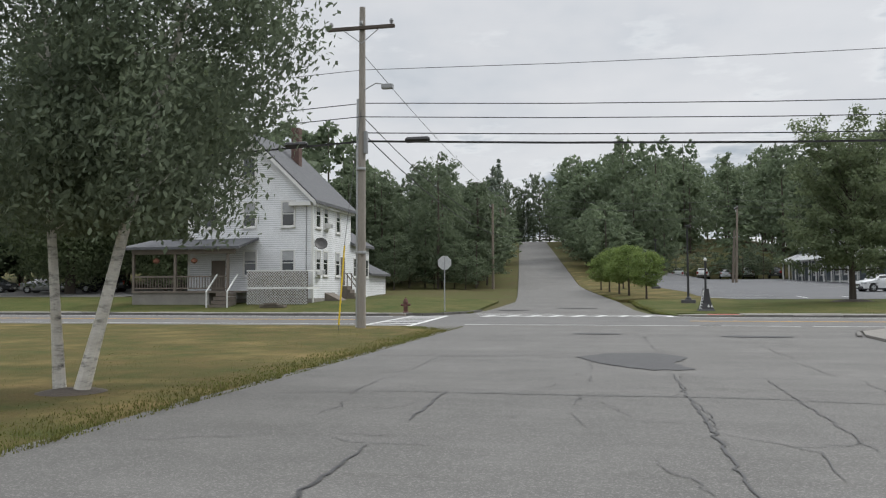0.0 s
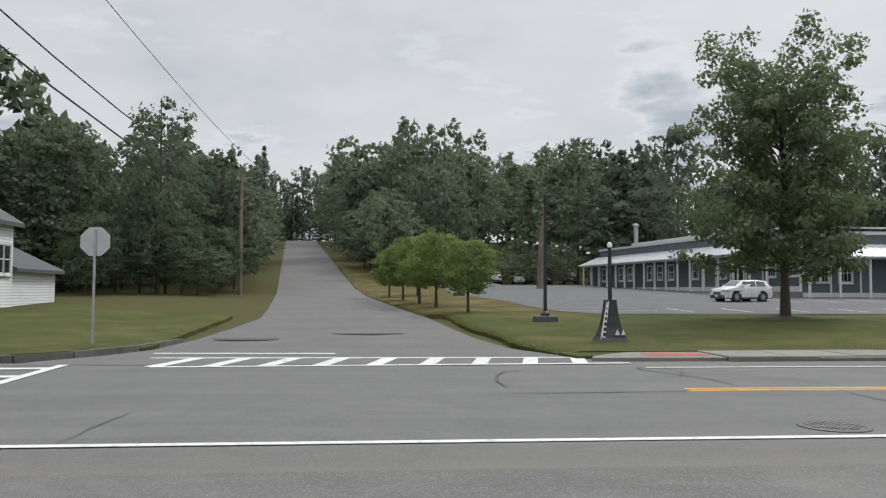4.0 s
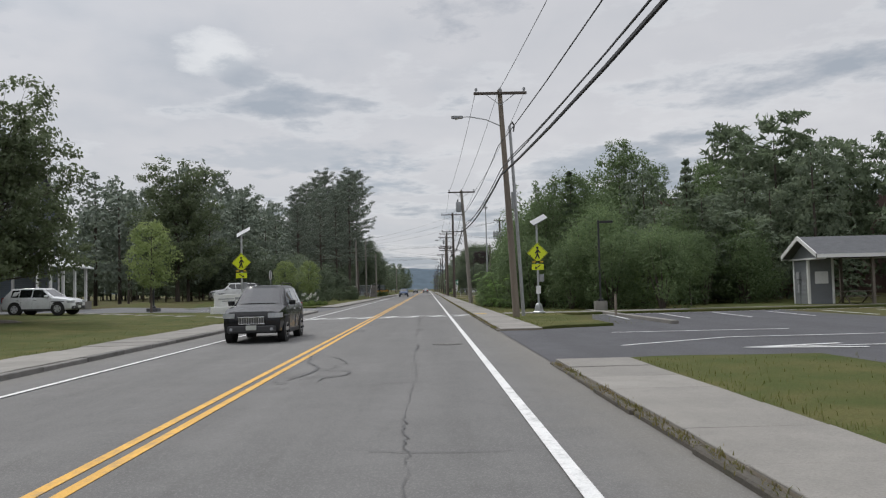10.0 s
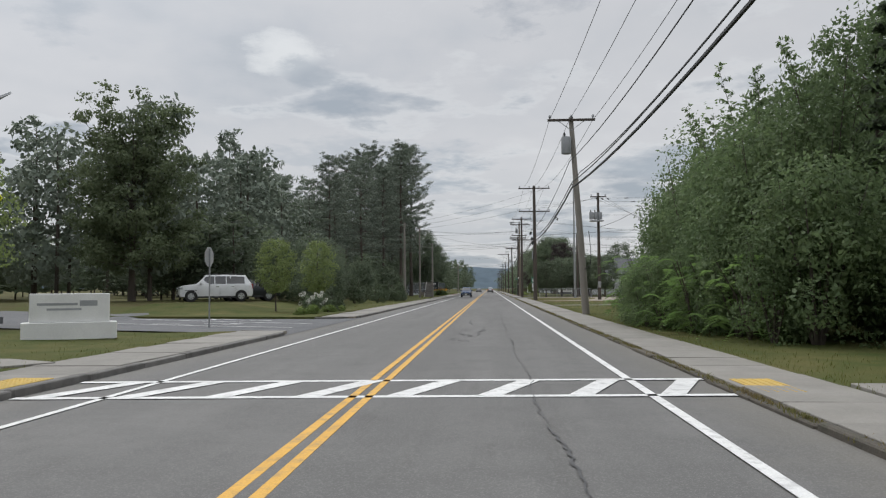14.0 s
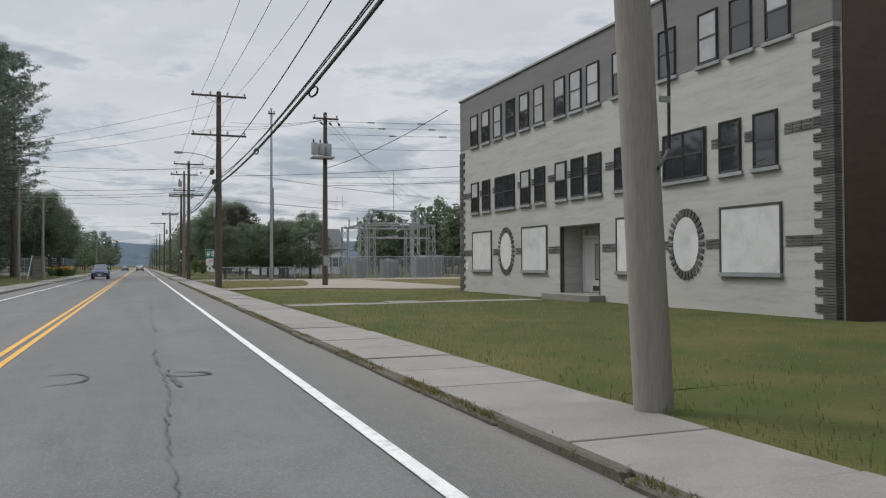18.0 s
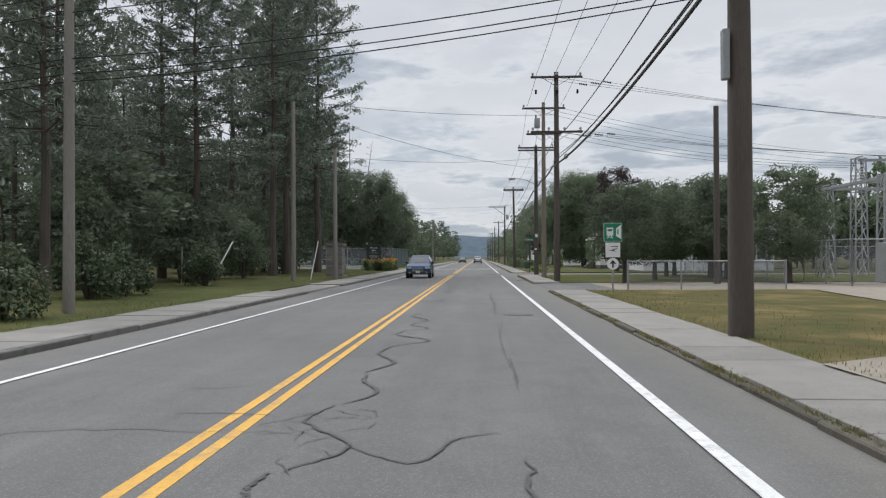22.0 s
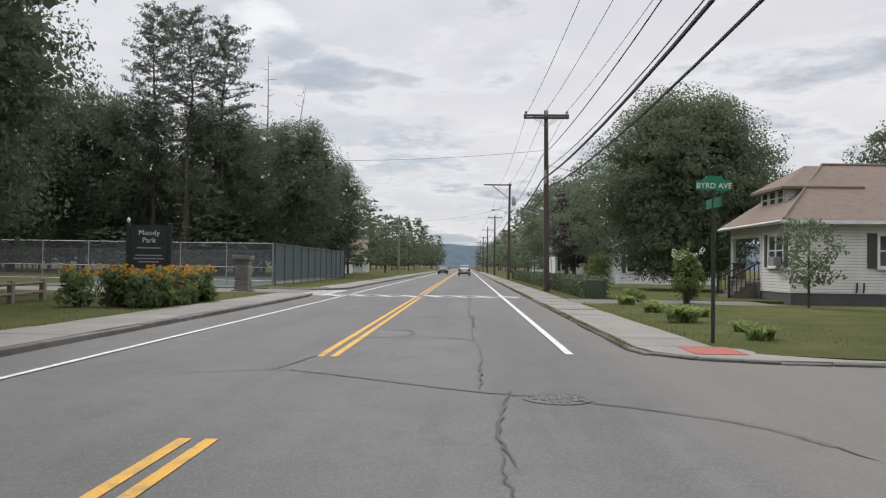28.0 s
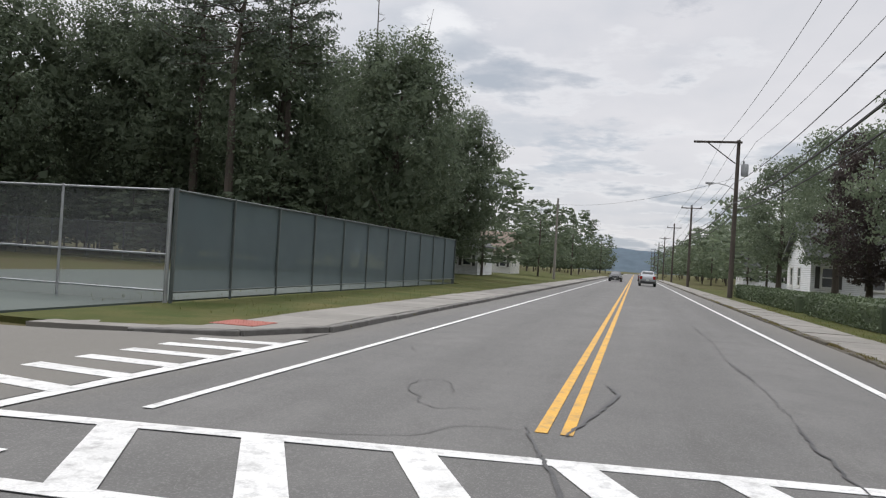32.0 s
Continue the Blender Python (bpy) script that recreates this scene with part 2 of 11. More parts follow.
# ---- materials ----
def surface(name, a, b=None, scale=3.0, fine=40.0, rough=0.7, metal=0.0, bump=0.15, spread=0.12, stain=None, island=False, stretch=(1, 1, 1), spec=0.5, bump_scale=None, grit=0.35):
    """A painted, stony, woody or metal surface: two tones in patches, fine grain, some relief, and each object a little apart."""
    mat = bpy.data.materials.new(name)
    mat.use_nodes = True
    n = Nodes(mat.node_tree)
    b = b or tuple(0.75 * c for c in a)
    coord = n.add("ShaderNodeNewGeometry").outputs["Position"]
    if stretch != (1, 1, 1):
        coord = n.add("ShaderNodeVectorMath", {0: coord, 1: stretch}, operation="MULTIPLY").outputs[0]
    patch = n.noise(coord, scale, 5.0)
    grain = n.noise(coord, fine, 3.0, 0.6)
    colour = n.mix(n.ramp(patch, [(0.32, 0.0), (0.68, 1.0)]), a, b)
    colour = n.mix(n.math("MULTIPLY", n.ramp(grain, [(0.35, 0.0), (0.7, 1.0)]), grit), colour, tuple(0.55 * c for c in b))
    if stain:
        tone, amount, size = stain
        colour = n.mix(n.math("MULTIPLY", n.ramp(n.noise(coord, size, 6.0, 0.65), [(0.5, 0.0), (0.72, 1.0)]), amount), colour, tone)
    if spread:
        lot = n.add("ShaderNodeNewGeometry").outputs["Random Per Island"] if island else n.add("ShaderNodeObjectInfo").outputs["Random"]
        grey = n.math("ADD", n.math("MULTIPLY", lot, 2 * spread), 1 - spread)
        colour = n.mix(1.0, colour, n.add("ShaderNodeCombineColor", {0: grey, 1: grey, 2: grey}).outputs[0], "MULTIPLY")
    ins = {"Base Color": colour, "Metallic": metal, "Specular IOR Level": spec,
           "Roughness": n.math("ADD", n.math("MULTIPLY", grain, 0.2), max(0.02, rough - 0.1))}
    if bump:
        height = n.add("ShaderNodeBump", {"Strength": bump, "Distance": 0.02, "Height": n.noise(coord, bump_scale or fine, 4.0, 0.6)})
        ins["Normal"] = height.outputs[0]
    shader = n.add("ShaderNodeBsdfPrincipled", ins)
    n.add("ShaderNodeOutputMaterial", {0: shader.outputs[0]})
    return mat


def foliage(name, a, b, c=None, spread=0.35, gloss=0.45, through=0.5):
    """Leaves: every leaf its own green, with some light shining through."""
    mat = bpy.data.materials.new(name)
    mat.use_nodes = True
    n = Nodes(mat.node_tree)
    geo = n.add("ShaderNodeNewGeometry")
    lot = geo.outputs["Random Per Island"]
    patch = n.noise(geo.outputs["Position"], 0.55, 3.0)
    colour = n.mix(lot, a, b)
    colour = n.mix(n.ramp(patch, [(0.35, 0.0), (0.65, 0.75)]), colour, c or tuple(0.6 * k for k in a))
    own = n.math("ADD", n.math("MULTIPLY", n.add("ShaderNodeObjectInfo").outputs["Random"], spread), 1 - spread / 2)
    colour = n.mix(1.0, colour, n.add("ShaderNodeCombineColor", {0: own, 1: own, 2: own}).outputs[0], "MULTIPLY")
    leaf = n.add("ShaderNodeBsdfPrincipled", {"Base Color": colour, "Roughness": gloss + 0.15, "Specular IOR Level": 0.25})
    thin = n.add("ShaderNodeBsdfTranslucent", {0: colour})
    both = n.add("ShaderNodeMixShader", {0: through, 1: leaf.outputs[0], 2: thin.outputs[0]})
    n.add("ShaderNodeOutputMaterial", {0: both.outputs[0]})
    return mat


def glass(name, tint, rough=0.04):
    mat = bpy.data.materials.new(name)
    mat.use_nodes = True
    n = Nodes(mat.node_tree)
    pos = n.add("ShaderNodeNewGeometry").outputs["Position"]
    wave = n.add("ShaderNodeBump", {"Strength": 0.05, "Distance": 0.02, "Height": n.noise(pos, 2.0, 2.0)})
    tone = n.mix(n.noise(pos, 1.2, 3.0), tint, tuple(0.4 * c for c in tint))
    shader = n.add("ShaderNodeBsdfPrincipled", {"Base Color": tone, "Roughness": rough, "Specular IOR Level": 0.6, "Normal": wave.outputs[0], "Coat Weight": 0.6, "Coat Roughness": 0.02})
    n.add("ShaderNodeOutputMaterial", {0: shader.outputs[0]})
    return mat


def asphalt(name, a, b, spread_scale=0.35, rough=0.85, verge=0.0, grain=0.24):
    """Worn bitumen: fine stone chips, long wheel tracks along the way, oil and repair blotches; verge lays sand and dirt along the main road's edges."""
    mat = bpy.data.materials.new(name)
    mat.use_nodes = True
    n = Nodes(mat.node_tree)
    pos = n.add("ShaderNodeNewGeometry").outputs["Position"]
    along = n.add("ShaderNodeVectorMath", {0: pos, 1: (0.035, 0.8, 1.0)}, operation="MULTIPLY").outputs[0]
    tracks = n.noise(along, 1.0, 4.0, 0.6)
    blot = n.noise(pos, spread_scale, 6.0, 0.6)
    chips = n.add("ShaderNodeTexVoronoi", {"Vector": pos, "Scale": 75.0}).outputs["Color"]
    chip = n.add("ShaderNodeSeparateColor", {0: chips}).outputs[0]
    grit = n.noise(pos, 160.0, 2.0)
    colour = n.mix(n.ramp(blot, [(0.3, 0.0), (0.7, 1.0)]), a, b)
    colour = n.mix(n.math("MULTIPLY", n.ramp(tracks, [(0.42, 0.0), (0.62, 1.0)]), 0.55), colour, tuple(0.80 * c for c in b))
    worn = n.noise(pos, 1.3, 7.0, 0.68)
    colour = n.mix(n.math("MULTIPLY", n.ramp(worn, [(0.45, 0.0), (0.62, 1.0)]), 0.40), colour, tuple(0.78 * c for c in b))
    oil = n.noise(n.add("ShaderNodeVectorMath", {0: pos, 1: (0.25, 1.6, 1.0)}, operation="MULTIPLY").outputs[0], 1.1, 5.0, 0.7)
    colour = n.mix(n.math("MULTIPLY", n.ramp(oil, [(0.55, 0.0), (0.70, 1.0)]), 0.35), colour, (0.60 * b[0], 0.585 * b[1], 0.56 * b[2]))
    if verge:
        y = n.add("ShaderNodeSeparateXYZ", {0: pos}).outputs[1]
        off = n.math("ADD", n.math("ABSOLUTE", y), n.math("MULTIPLY", n.noise(pos, 1.6, 5.0, 0.65), 1.5))
        sand = n.math("MULTIPLY", n.ramp(n.math("MULTIPLY", off, 0.1), [(0.49, 0.0), (0.61, 1.0)]), verge)
        colour = n.mix(sand, colour, (1.02 * a[0], 0.97 * a[1], 0.86 * a[2]))
    colour = n.mix(n.math("MULTIPLY", n.ramp(chip, [(0.6, 0.0), (1.0, 1.0)]), grain), colour, tuple(min(1, 1.8 * c) for c in a))
    colour = n.mix(n.math("MULTIPLY", n.ramp(grit, [(0.45, 0.0), (0.65, 1.0)]), 0.9 * grain), colour, tuple(0.5 * c for c in b))
    height = n.add("ShaderNodeBump", {"Strength": 0.22, "Distance": 0.008, "Height": chip})
    shader = n.add("ShaderNodeBsdfPrincipled", {"Base Color": colour, "Roughness": rough, "Specular IOR Level": 0.35, "Normal": height.outputs[0]})
    n.add("ShaderNodeOutputMaterial", {0: shader.outputs[0]})
    return mat


def clapboard(name, a, step=0.14):
    """Lapped siding: relief for the boards, and their shadow lines painted dark into the colour."""
    mat = bpy.data.materials.new(name)
    mat.use_nodes = True
    n = Nodes(mat.node_tree)
    pos = n.add("ShaderNodeNewGeometry").outputs["Position"]
    z = n.add("ShaderNodeSeparateXYZ", {0: pos}).outputs[2]
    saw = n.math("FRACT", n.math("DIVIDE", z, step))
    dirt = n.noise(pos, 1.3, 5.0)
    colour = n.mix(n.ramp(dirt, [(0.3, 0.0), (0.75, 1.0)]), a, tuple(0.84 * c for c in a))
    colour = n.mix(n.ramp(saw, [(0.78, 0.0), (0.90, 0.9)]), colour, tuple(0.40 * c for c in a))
    height = n.add("ShaderNodeBump", {"Strength": 0.6, "Distance": 0.02, "Height": n.math("SUBTRACT", 1.0, saw)})
    shader = n.add("ShaderNodeBsdfPrincipled", {"Base Color": colour, "Roughness": 0.55, "Normal": height.outputs[0]})
    n.add("ShaderNodeOutputMaterial", {0: shader.outputs[0]})
    return mat


ASPHALT = asphalt("worn_asphalt", (0.156, 0.153, 0.148), (0.122, 0.120, 0.117), verge=0.7, grain=0.3)
ASPHALT_SIDE = asphalt("old_asphalt", (0.160, 0.156, 0.149), (0.117, 0.114, 0.109), 0.6, grain=0.5)
ASPHALT_NEW = asphalt("dark_asphalt", (0.080, 0.080, 0.088), (0.058, 0.058, 0.064))
ASPHALT_LOT = asphalt("lot_asphalt", (0.135, 0.138, 0.145), (0.100, 0.102, 0.108))
TAR = surface("tar_seal", (0.040, 0.040, 0.042), (0.055, 0.055, 0.055), 2.0, 60, 0.55, spread=0.1, island=True)
PATCH = surface("asphalt_patch", (0.070, 0.070, 0.072), (0.055, 0.055, 0.058), 3.0, 90, 0.8, bump=0.4)
WHITE_LINE = surface("white_road_paint", (0.72, 0.72, 0.71), (0.60, 0.60, 0.59), 1.5, 55, 0.7, stain=((0.22, 0.22, 0.22), 0.75, 5.0), spread=0.05)
YELLOW_LINE = surface("yellow_road_paint", (0.72, 0.40, 0.055), (0.60, 0.33, 0.05), 1.5, 55, 0.7, stain=((0.20, 0.17, 0.12), 0.7, 5.0), spread=0.05)
CONCRETE = surface("sidewalk_concrete", (0.250, 0.237, 0.214), (0.202, 0.191, 0.174), 1.2, 45, 0.85, bump=0.3, stain=((0.16, 0.15, 0.14), 0.5, 3.0), spread=0.10)
KERB_STONE = surface("granite_kerb", (0.19, 0.182, 0.170), (0.135, 0.130, 0.122), 3.0, 70, 0.85, bump=0.5, stain=((0.07, 0.065, 0.06), 0.8, 2.0), spread=0.15)
LAWN = surface("lawn_turf", (0.050, 0.075, 0.019), (0.099, 0.099, 0.037), 0.7, 24, 0.95, bump=0.9, stain=((0.165, 0.130, 0.060), 0.55, 0.25), spread=0.0, spec=0.1, grit=0.75)
LAWN_DRY = surface("dry_lawn_turf", (0.056, 0.075, 0.023), (0.134, 0.104, 0.046), 0.9, 24, 0.95, bump=0.9, stain=((0.24, 0.175, 0.080), 0.7, 0.35), spread=0.0, spec=0.1, grit=0.7)
GROUND = surface("forest_floor", (0.075, 0.085, 0.028), (0.085, 0.070, 0.035), 0.3, 12, 0.95, bump=0.4, spread=0.0, spec=0.1)
DIRT = surface("sandy_gravel", (0.30, 0.265, 0.215), (0.23, 0.20, 0.16), 1.5, 60, 0.9, bump=0.5, spread=0.0)
BARK = surface("bark", (0.105, 0.085, 0.068), (0.070, 0.058, 0.048), 3.0, 30, 0.9, bump=0.8, stretch=(1, 1, 0.25))
GREY_SIDING = surface("grey_siding", (0.20, 0.21, 0.225), (0.17, 0.18, 0.19), 2, 30, 0.7, bump=0.1)
BIRCH_BARK = surface("birch_bark", (0.66, 0.64, 0.59), (0.50, 0.47, 0.42), 2.0, 22, 0.8, bump=0.4, stain=((0.035, 0.03, 0.028), 0.95, 7.0), stretch=(0.6, 0.6, 1.6))
POLE_WOOD = surface("weathered_pole", (0.235, 0.195, 0.155), (0.165, 0.138, 0.112), 1.5, 35, 0.85, bump=0.5, stretch=(1, 1, 0.12), spread=0.2)
POLE_DARK = surface("creosote_pole", (0.095, 0.078, 0.064), (0.065, 0.054, 0.046), 1.5, 35, 0.85, bump=0.5, stretch=(1, 1, 0.12), spread=0.15)
GALV = surface("galvanised_steel", (0.46, 0.47, 0.48), (0.37, 0.38, 0.39), 4.0, 40, 0.5, metal=0.7, bump=0.05)
ALU = surface("brushed_aluminium", (0.62, 0.63, 0.64), (0.52, 0.53, 0.54), 4.0, 60, 0.38, metal=0.9, bump=0.04)
BLACK = surface("black_paint", (0.018, 0.019, 0.021), (0.028, 0.028, 0.030), 3.0, 50, 0.45, bump=0.05)
CABLE = surface("black_cable", (0.016, 0.016, 0.017), (0.024, 0.024, 0.025), 3.0, 50, 0.6, bump=0.0)
WIRE_GREY = surface("aged_conductor", (0.10, 0.10, 0.105), (0.075, 0.075, 0.08), 3.0, 50, 0.5, bump=0.0)
WHITE_PAINT = surface("white_trim_paint", (0.76, 0.76, 0.745), (0.68, 0.68, 0.665), 1.6, 40, 0.5, bump=0.06, spread=0.05)
GREY_PAINT = surface("grey_paint", (0.33, 0.34, 0.35), (0.27, 0.28, 0.29), 2.0, 40, 0.55, bump=0.06)
SIGN_YELLOW = surface("fluorescent_yellow_sheeting", (0.72, 0.80, 0.02), (0.66, 0.75, 0.02), 6.0, 80, 0.4, bump=0.0, spread=0.03)
SIGN_GREEN = surface("green_sheeting", (0.012, 0.22, 0.115), (0.010, 0.18, 0.095), 6.0, 80, 0.4, bump=0.0, spread=0.03)
SIGN_WHITE = surface("white_sheeting", (0.80, 0.80, 0.80), (0.74, 0.74, 0.74), 6.0, 80, 0.4, bump=0.0, spread=0.03)
HYDRANT_RED = surface("faded_red_paint", (0.125, 0.050, 0.038), (0.095, 0.042, 0.034), 6.0, 60, 0.6, bump=0.15)
BRICK_RAMP = surface("red_tactile_paving", (0.43, 0.135, 0.10), (0.36, 0.115, 0.09), 3.0, 60, 0.8, bump=0.3)
YELLOW_RAMP = surface("yellow_tactile_paving", (0.62, 0.42, 0.10), (0.52, 0.36, 0.09), 3.0, 60, 0.8, bump=0.3)
LEAF_MAPLE = foliage("maple_leaves", (0.135, 0.173, 0.104), (0.185, 0.230, 0.139), (0.105, 0.138, 0.084))
LEAF_LIGHT = foliage("young_leaves", (0.165, 0.225, 0.07), (0.225, 0.29, 0.09), (0.125, 0.175, 0.055))
LEAF_DARK = foliage("dark_leaves", (0.132, 0.166, 0.109), (0.184, 0.223, 0.140), (0.103, 0.131, 0.088))
LEAF_PURPLE = foliage("purple_leaves", (0.056, 0.045, 0.044), (0.082, 0.062, 0.058), (0.042, 0.036, 0.035))
LEAF_PINE = foliage("pine_needles", (0.152, 0.182, 0.144), (0.208, 0.240, 0.182), (0.118, 0.147, 0.115), through=0.2)
LEAF_BIRCH = foliage("birch_leaves", (0.150, 0.186, 0.125), (0.205, 0.245, 0.162), (0.115, 0.145, 0.097))
LEAF_SUMAC = foliage("sumac_leaves", (0.17, 0.27, 0.085), (0.235, 0.34, 0.115), (0.125, 0.205, 0.065), through=0.6)
GRASS_BLADE = foliage("grass_blades", (0.105, 0.135, 0.032), (0.16, 0.16, 0.05), (0.125, 0.112, 0.038), spread=0.0, gloss=0.6)
POLE_SILVER = surface("silvered_pole", (0.30, 0.275, 0.245), (0.225, 0.205, 0.18), 1.5, 35, 0.85, bump=0.5, stretch=(1, 1, 0.12), spread=0.1)
GLASS_DARK = glass("dark_window_glass", (0.045, 0.050, 0.055))
GLASS_CAR = glass("tinted_car_glass", (0.012, 0.014, 0.016), 0.02)

# ---- ground, roads, pavements ----
def smooth(a, b, t):
    t = min(1.0, max(0.0, (t - a) / (b - a)))
    return t * t * (3 - 2 * t)


def land(x, y):
    """Height of the open ground; the roads lie at 0."""
    if y > 0:
        east = 1 - smooth(92, 112, x)
        z = 0.10 + (0.028 * east + 0.008 * (1 - east)) * max(0.0, y - 9)
        z += 0.22 * smooth(9, 13, y) * (1 - smooth(1, 6, x))
        wide = smooth(92, 125, y)
        z += 0.072 * min(max(0.0, y - 56), 122) * (1 - smooth(17 + 28 * wide, 23 + 62 * wide, x)) * smooth(-260, -200, x)
        z += 0.25 * smooth(9, 14, y) * (1 - smooth(14, 22, y)) * smooth(22, 27, x) * (1 - smooth(55, 80, x)) * (0.6 + 0.4 * math.sin(0.45 * x))
        z += 0.5 * smooth(112, 118, x) * (1 - smooth(142, 152, x)) * smooth(10, 15.5, y) * (1 - smooth(26, 36, y))
        return z
    return 0.09


def street_mid(y):
    return 12.7 - 0.108 * max(0.0, y - 22) - 0.02 * max(0.0, min(y, 22) - 6)


def street_z(y):
    return 0.028 * max(0.0, y - 9) + 0.072 * min(max(0.0, y - 56), 122)


def build_ground():
    xs = sorted({*range(-120, 480, 6), -3000, -1500, -800, -500, -300, -200, -160, 520, 580, 660, 800, 1100, 1600, 2400, 3400})
    ys = sorted({*range(-96, 205, 6), -9, -8, 8, 9, -3000, -1500, -800, -400, -220, -140, 240, 300, 420, 600, 900, 1500, 3000})
    rows = []
    for y in ys:
        row = []
        for x in xs:
            z = land(x, y) - 0.12 if abs(y) > 8.5 else -0.16
            if y > 0 and abs(x - street_mid(y)) < 9:
                z = min(z, street_z(y) - 0.12)
            row.append((x, y, z))
        rows.append(row)
    solid("ground", Shape().sheet(rows), GROUND, kind="structure", label="forest floor and rough grass reaching the horizon", category="ground")


build_ground()


def flat_sheet(name, outline_rows, material, label, category, kind="structure"):
    return solid(name, Shape().sheet(outline_rows), material, kind=kind, label=label, category=category)


# main road: a long sheet with a slight fall to both kerbs
MAIN = [[(x, y, -0.012 * abs(y) / 5 + 0.004 * math.sin(0.35 * x + y)) for y in (-5.6, -4, -2, 0, 2, 4, 5.2)] for x in range(-160, 760, 4)]
flat_sheet("road", MAIN, ASPHALT, "worn grey asphalt road with sealed cracks", "road")
# side street beyond the crossing, climbing a hill
flat_sheet("road_north", [[(street_mid(y) + s * w, y, street_z(y) - 0.004 * abs(s)) for s in (-1, -0.5, 0, 0.5, 1)]
           for y, w in [(4.6, 6.6), (5.6, 6.3), (7, 5.4), (9, 4.7), (12, 4.2), (16, 3.9), (22, 3.6), (30, 3.5), (40, 3.5), (50, 3.5), (60, 3.5), (80, 3.5), (100, 3.5), (130, 3.5), (160, 3.5), (176, 3.5), (185, 3.5), (194, 3.5)]],
           ASPHALT_SIDE, "faded asphalt side street climbing a wooded hill", "road")
# the mouth from which the camera comes
flat_sheet("road_south", [[(x0 + (x1 - x0) * s, y, -0.006) for s in (0, 0.25, 0.5, 0.75, 1)]
           for y, x0, x1 in [(-5.3, 8.2, 31.0), (-6.5, 8.7, 26.0), (-8, 9.2, 23.6), (-10, 9.5, 22.6), (-14, 9.6, 22.0), (-20, 9.6, 22.0), (-30, 9.7, 22.0), (-50, 9.8, 22.0), (-90, 10, 22.0)]],
           ASPHALT_SIDE, "cracked pale asphalt forecourt and street mouth", "road")
# lots and drives
flat_sheet("parking_lot", [[(x, y, land(x, y) + 0.02) for x in (x0, 30, 45, 60, 80, x1)] for y, x0, x1 in
           [(23.5, 24, 92), (26, 22.5, 98), (30, 22, 104), (38, 22, 112), (46, 21, 120), (56, 20, 120), (66, 20, 120), (78, 18, 60 + 60), (90, 18, 120)]],
           ASPHALT_LOT, "grey asphalt car park with painted stalls", "car park")
flat_sheet("parking_drive", [[(x, y, 0.0 + (land(x, y) - 0.08) * smooth(5, 9, y)) for x in (x0, 0.5 * (x0 + x1), x1)] for y, x0, x1 in
           [(4.9, 95.5, 111.5), (6, 96.8, 110.6), (8, 97.6, 109.6), (12, 98, 109.4), (16, 98, 112), (20, 96, 132), (26, 94, 136)]],
           ASPHALT_LOT, "asphalt drive from the road into the car park", "driveway")
flat_sheet("rest_area_lot", [[(x, y, 0.002 - 0.002 * abs(y + 5)) for x in (x0, 0.6 * x0 + 0.4 * x1, x1)] for y, x0, x1 in
           [(-5.3, 54.2, 67.2), (-6.4, 54.8, 66.4), (-7.6, 55.0, 67.0), (-9.2, 54.5, 69.5), (-11, 52, 78.3), (-14, 40, 79.4), (-19, 34, 79.8), (-24, 34, 80.2), (-34, 34, 80.6)]],
           ASPHALT_NEW, "fresh dark asphalt of a small car park with painted stalls", "car park")
flat_sheet("gravel_yard", [[(x, y, 0.10 + 0.01 * math.sin(x)) for x in (x0, 0.5 * (x0 + x1), x1)] for y, x0, x1 in
           [(-6.72, 151.3, 155.6), (-8.0, 152.0, 156.4), (-10.0, 152.6, 156.8), (-12.6, 152.4, 158.5), (-14.6, 151.0, 168), (-16.2, 150, 178.5), (-19.0, 149, 179), (-21.5, 150, 178)]],
           DIRT, "sandy gravel yard with dry grass edges", "yard")
flat_sheet("side_avenue", [[(x, y, (-0.035 if y > -5.2 else 0.004 * abs(x - 213))) for x in (x0, 0.5 * (x0 + x1), x1)] for y, x0, x1 in
           [(-5.0, 206.4, 219.4), (-5.5, 207.2, 218.7), (-6, 207.8, 217.9), (-7.4, 208.8, 216.9), (-12, 209.2, 216.6), (-40, 209.2, 216.6), (-80, 209.2, 216.6)]],
           ASPHALT, "asphalt side avenue joining the road", "road")
flat_sheet("park_drive", [[(x, y, 0.0 + 0.10 * smooth(6, 9, y)) for x in (x0, 0.5 * (x0 + x1), x1)] for y, x0, x1 in
           [(4.9, 241.2, 252.0), (6, 242.4, 250.4), (8, 243, 248.6), (12, 241, 247.6), (26, 236, 246)]], ASPHALT, "asphalt drive into the park", "driveway")
flat_sheet("gravel_drive", [[(x, y, 0.06 + 0.01 * math.sin(3 * x)) for x in (179.3, 182, 185, 189.4)] for y in (-8.2, -9, -13, -22, -40)], DIRT, "rutted gravel drive beside the lawn", "driveway")
flat_sheet("drive_apron", [[(x, y, z + 0.004 * math.sin(2 * x)) for x in (a, 182, 185, b)] for y, z, a, b in ((-5.2, -0.02, 178.9, 189.9), (-5.6, 0.004, 179.2, 189.5), (-7.2, 0.04, 179.3, 189.4), (-8.3, 0.068, 179.3, 189.4))], ASPHALT_SIDE, "worn asphalt apron before a gravel drive", "driveway")
flat_sheet("house_drive", [[(x, y, 0.062) for x in (236.2, 238.5, 240.8)] for y in (-6.78, -10, -13, -15.2)], ASPHALT_SIDE, "worn asphalt house drive", "driveway")
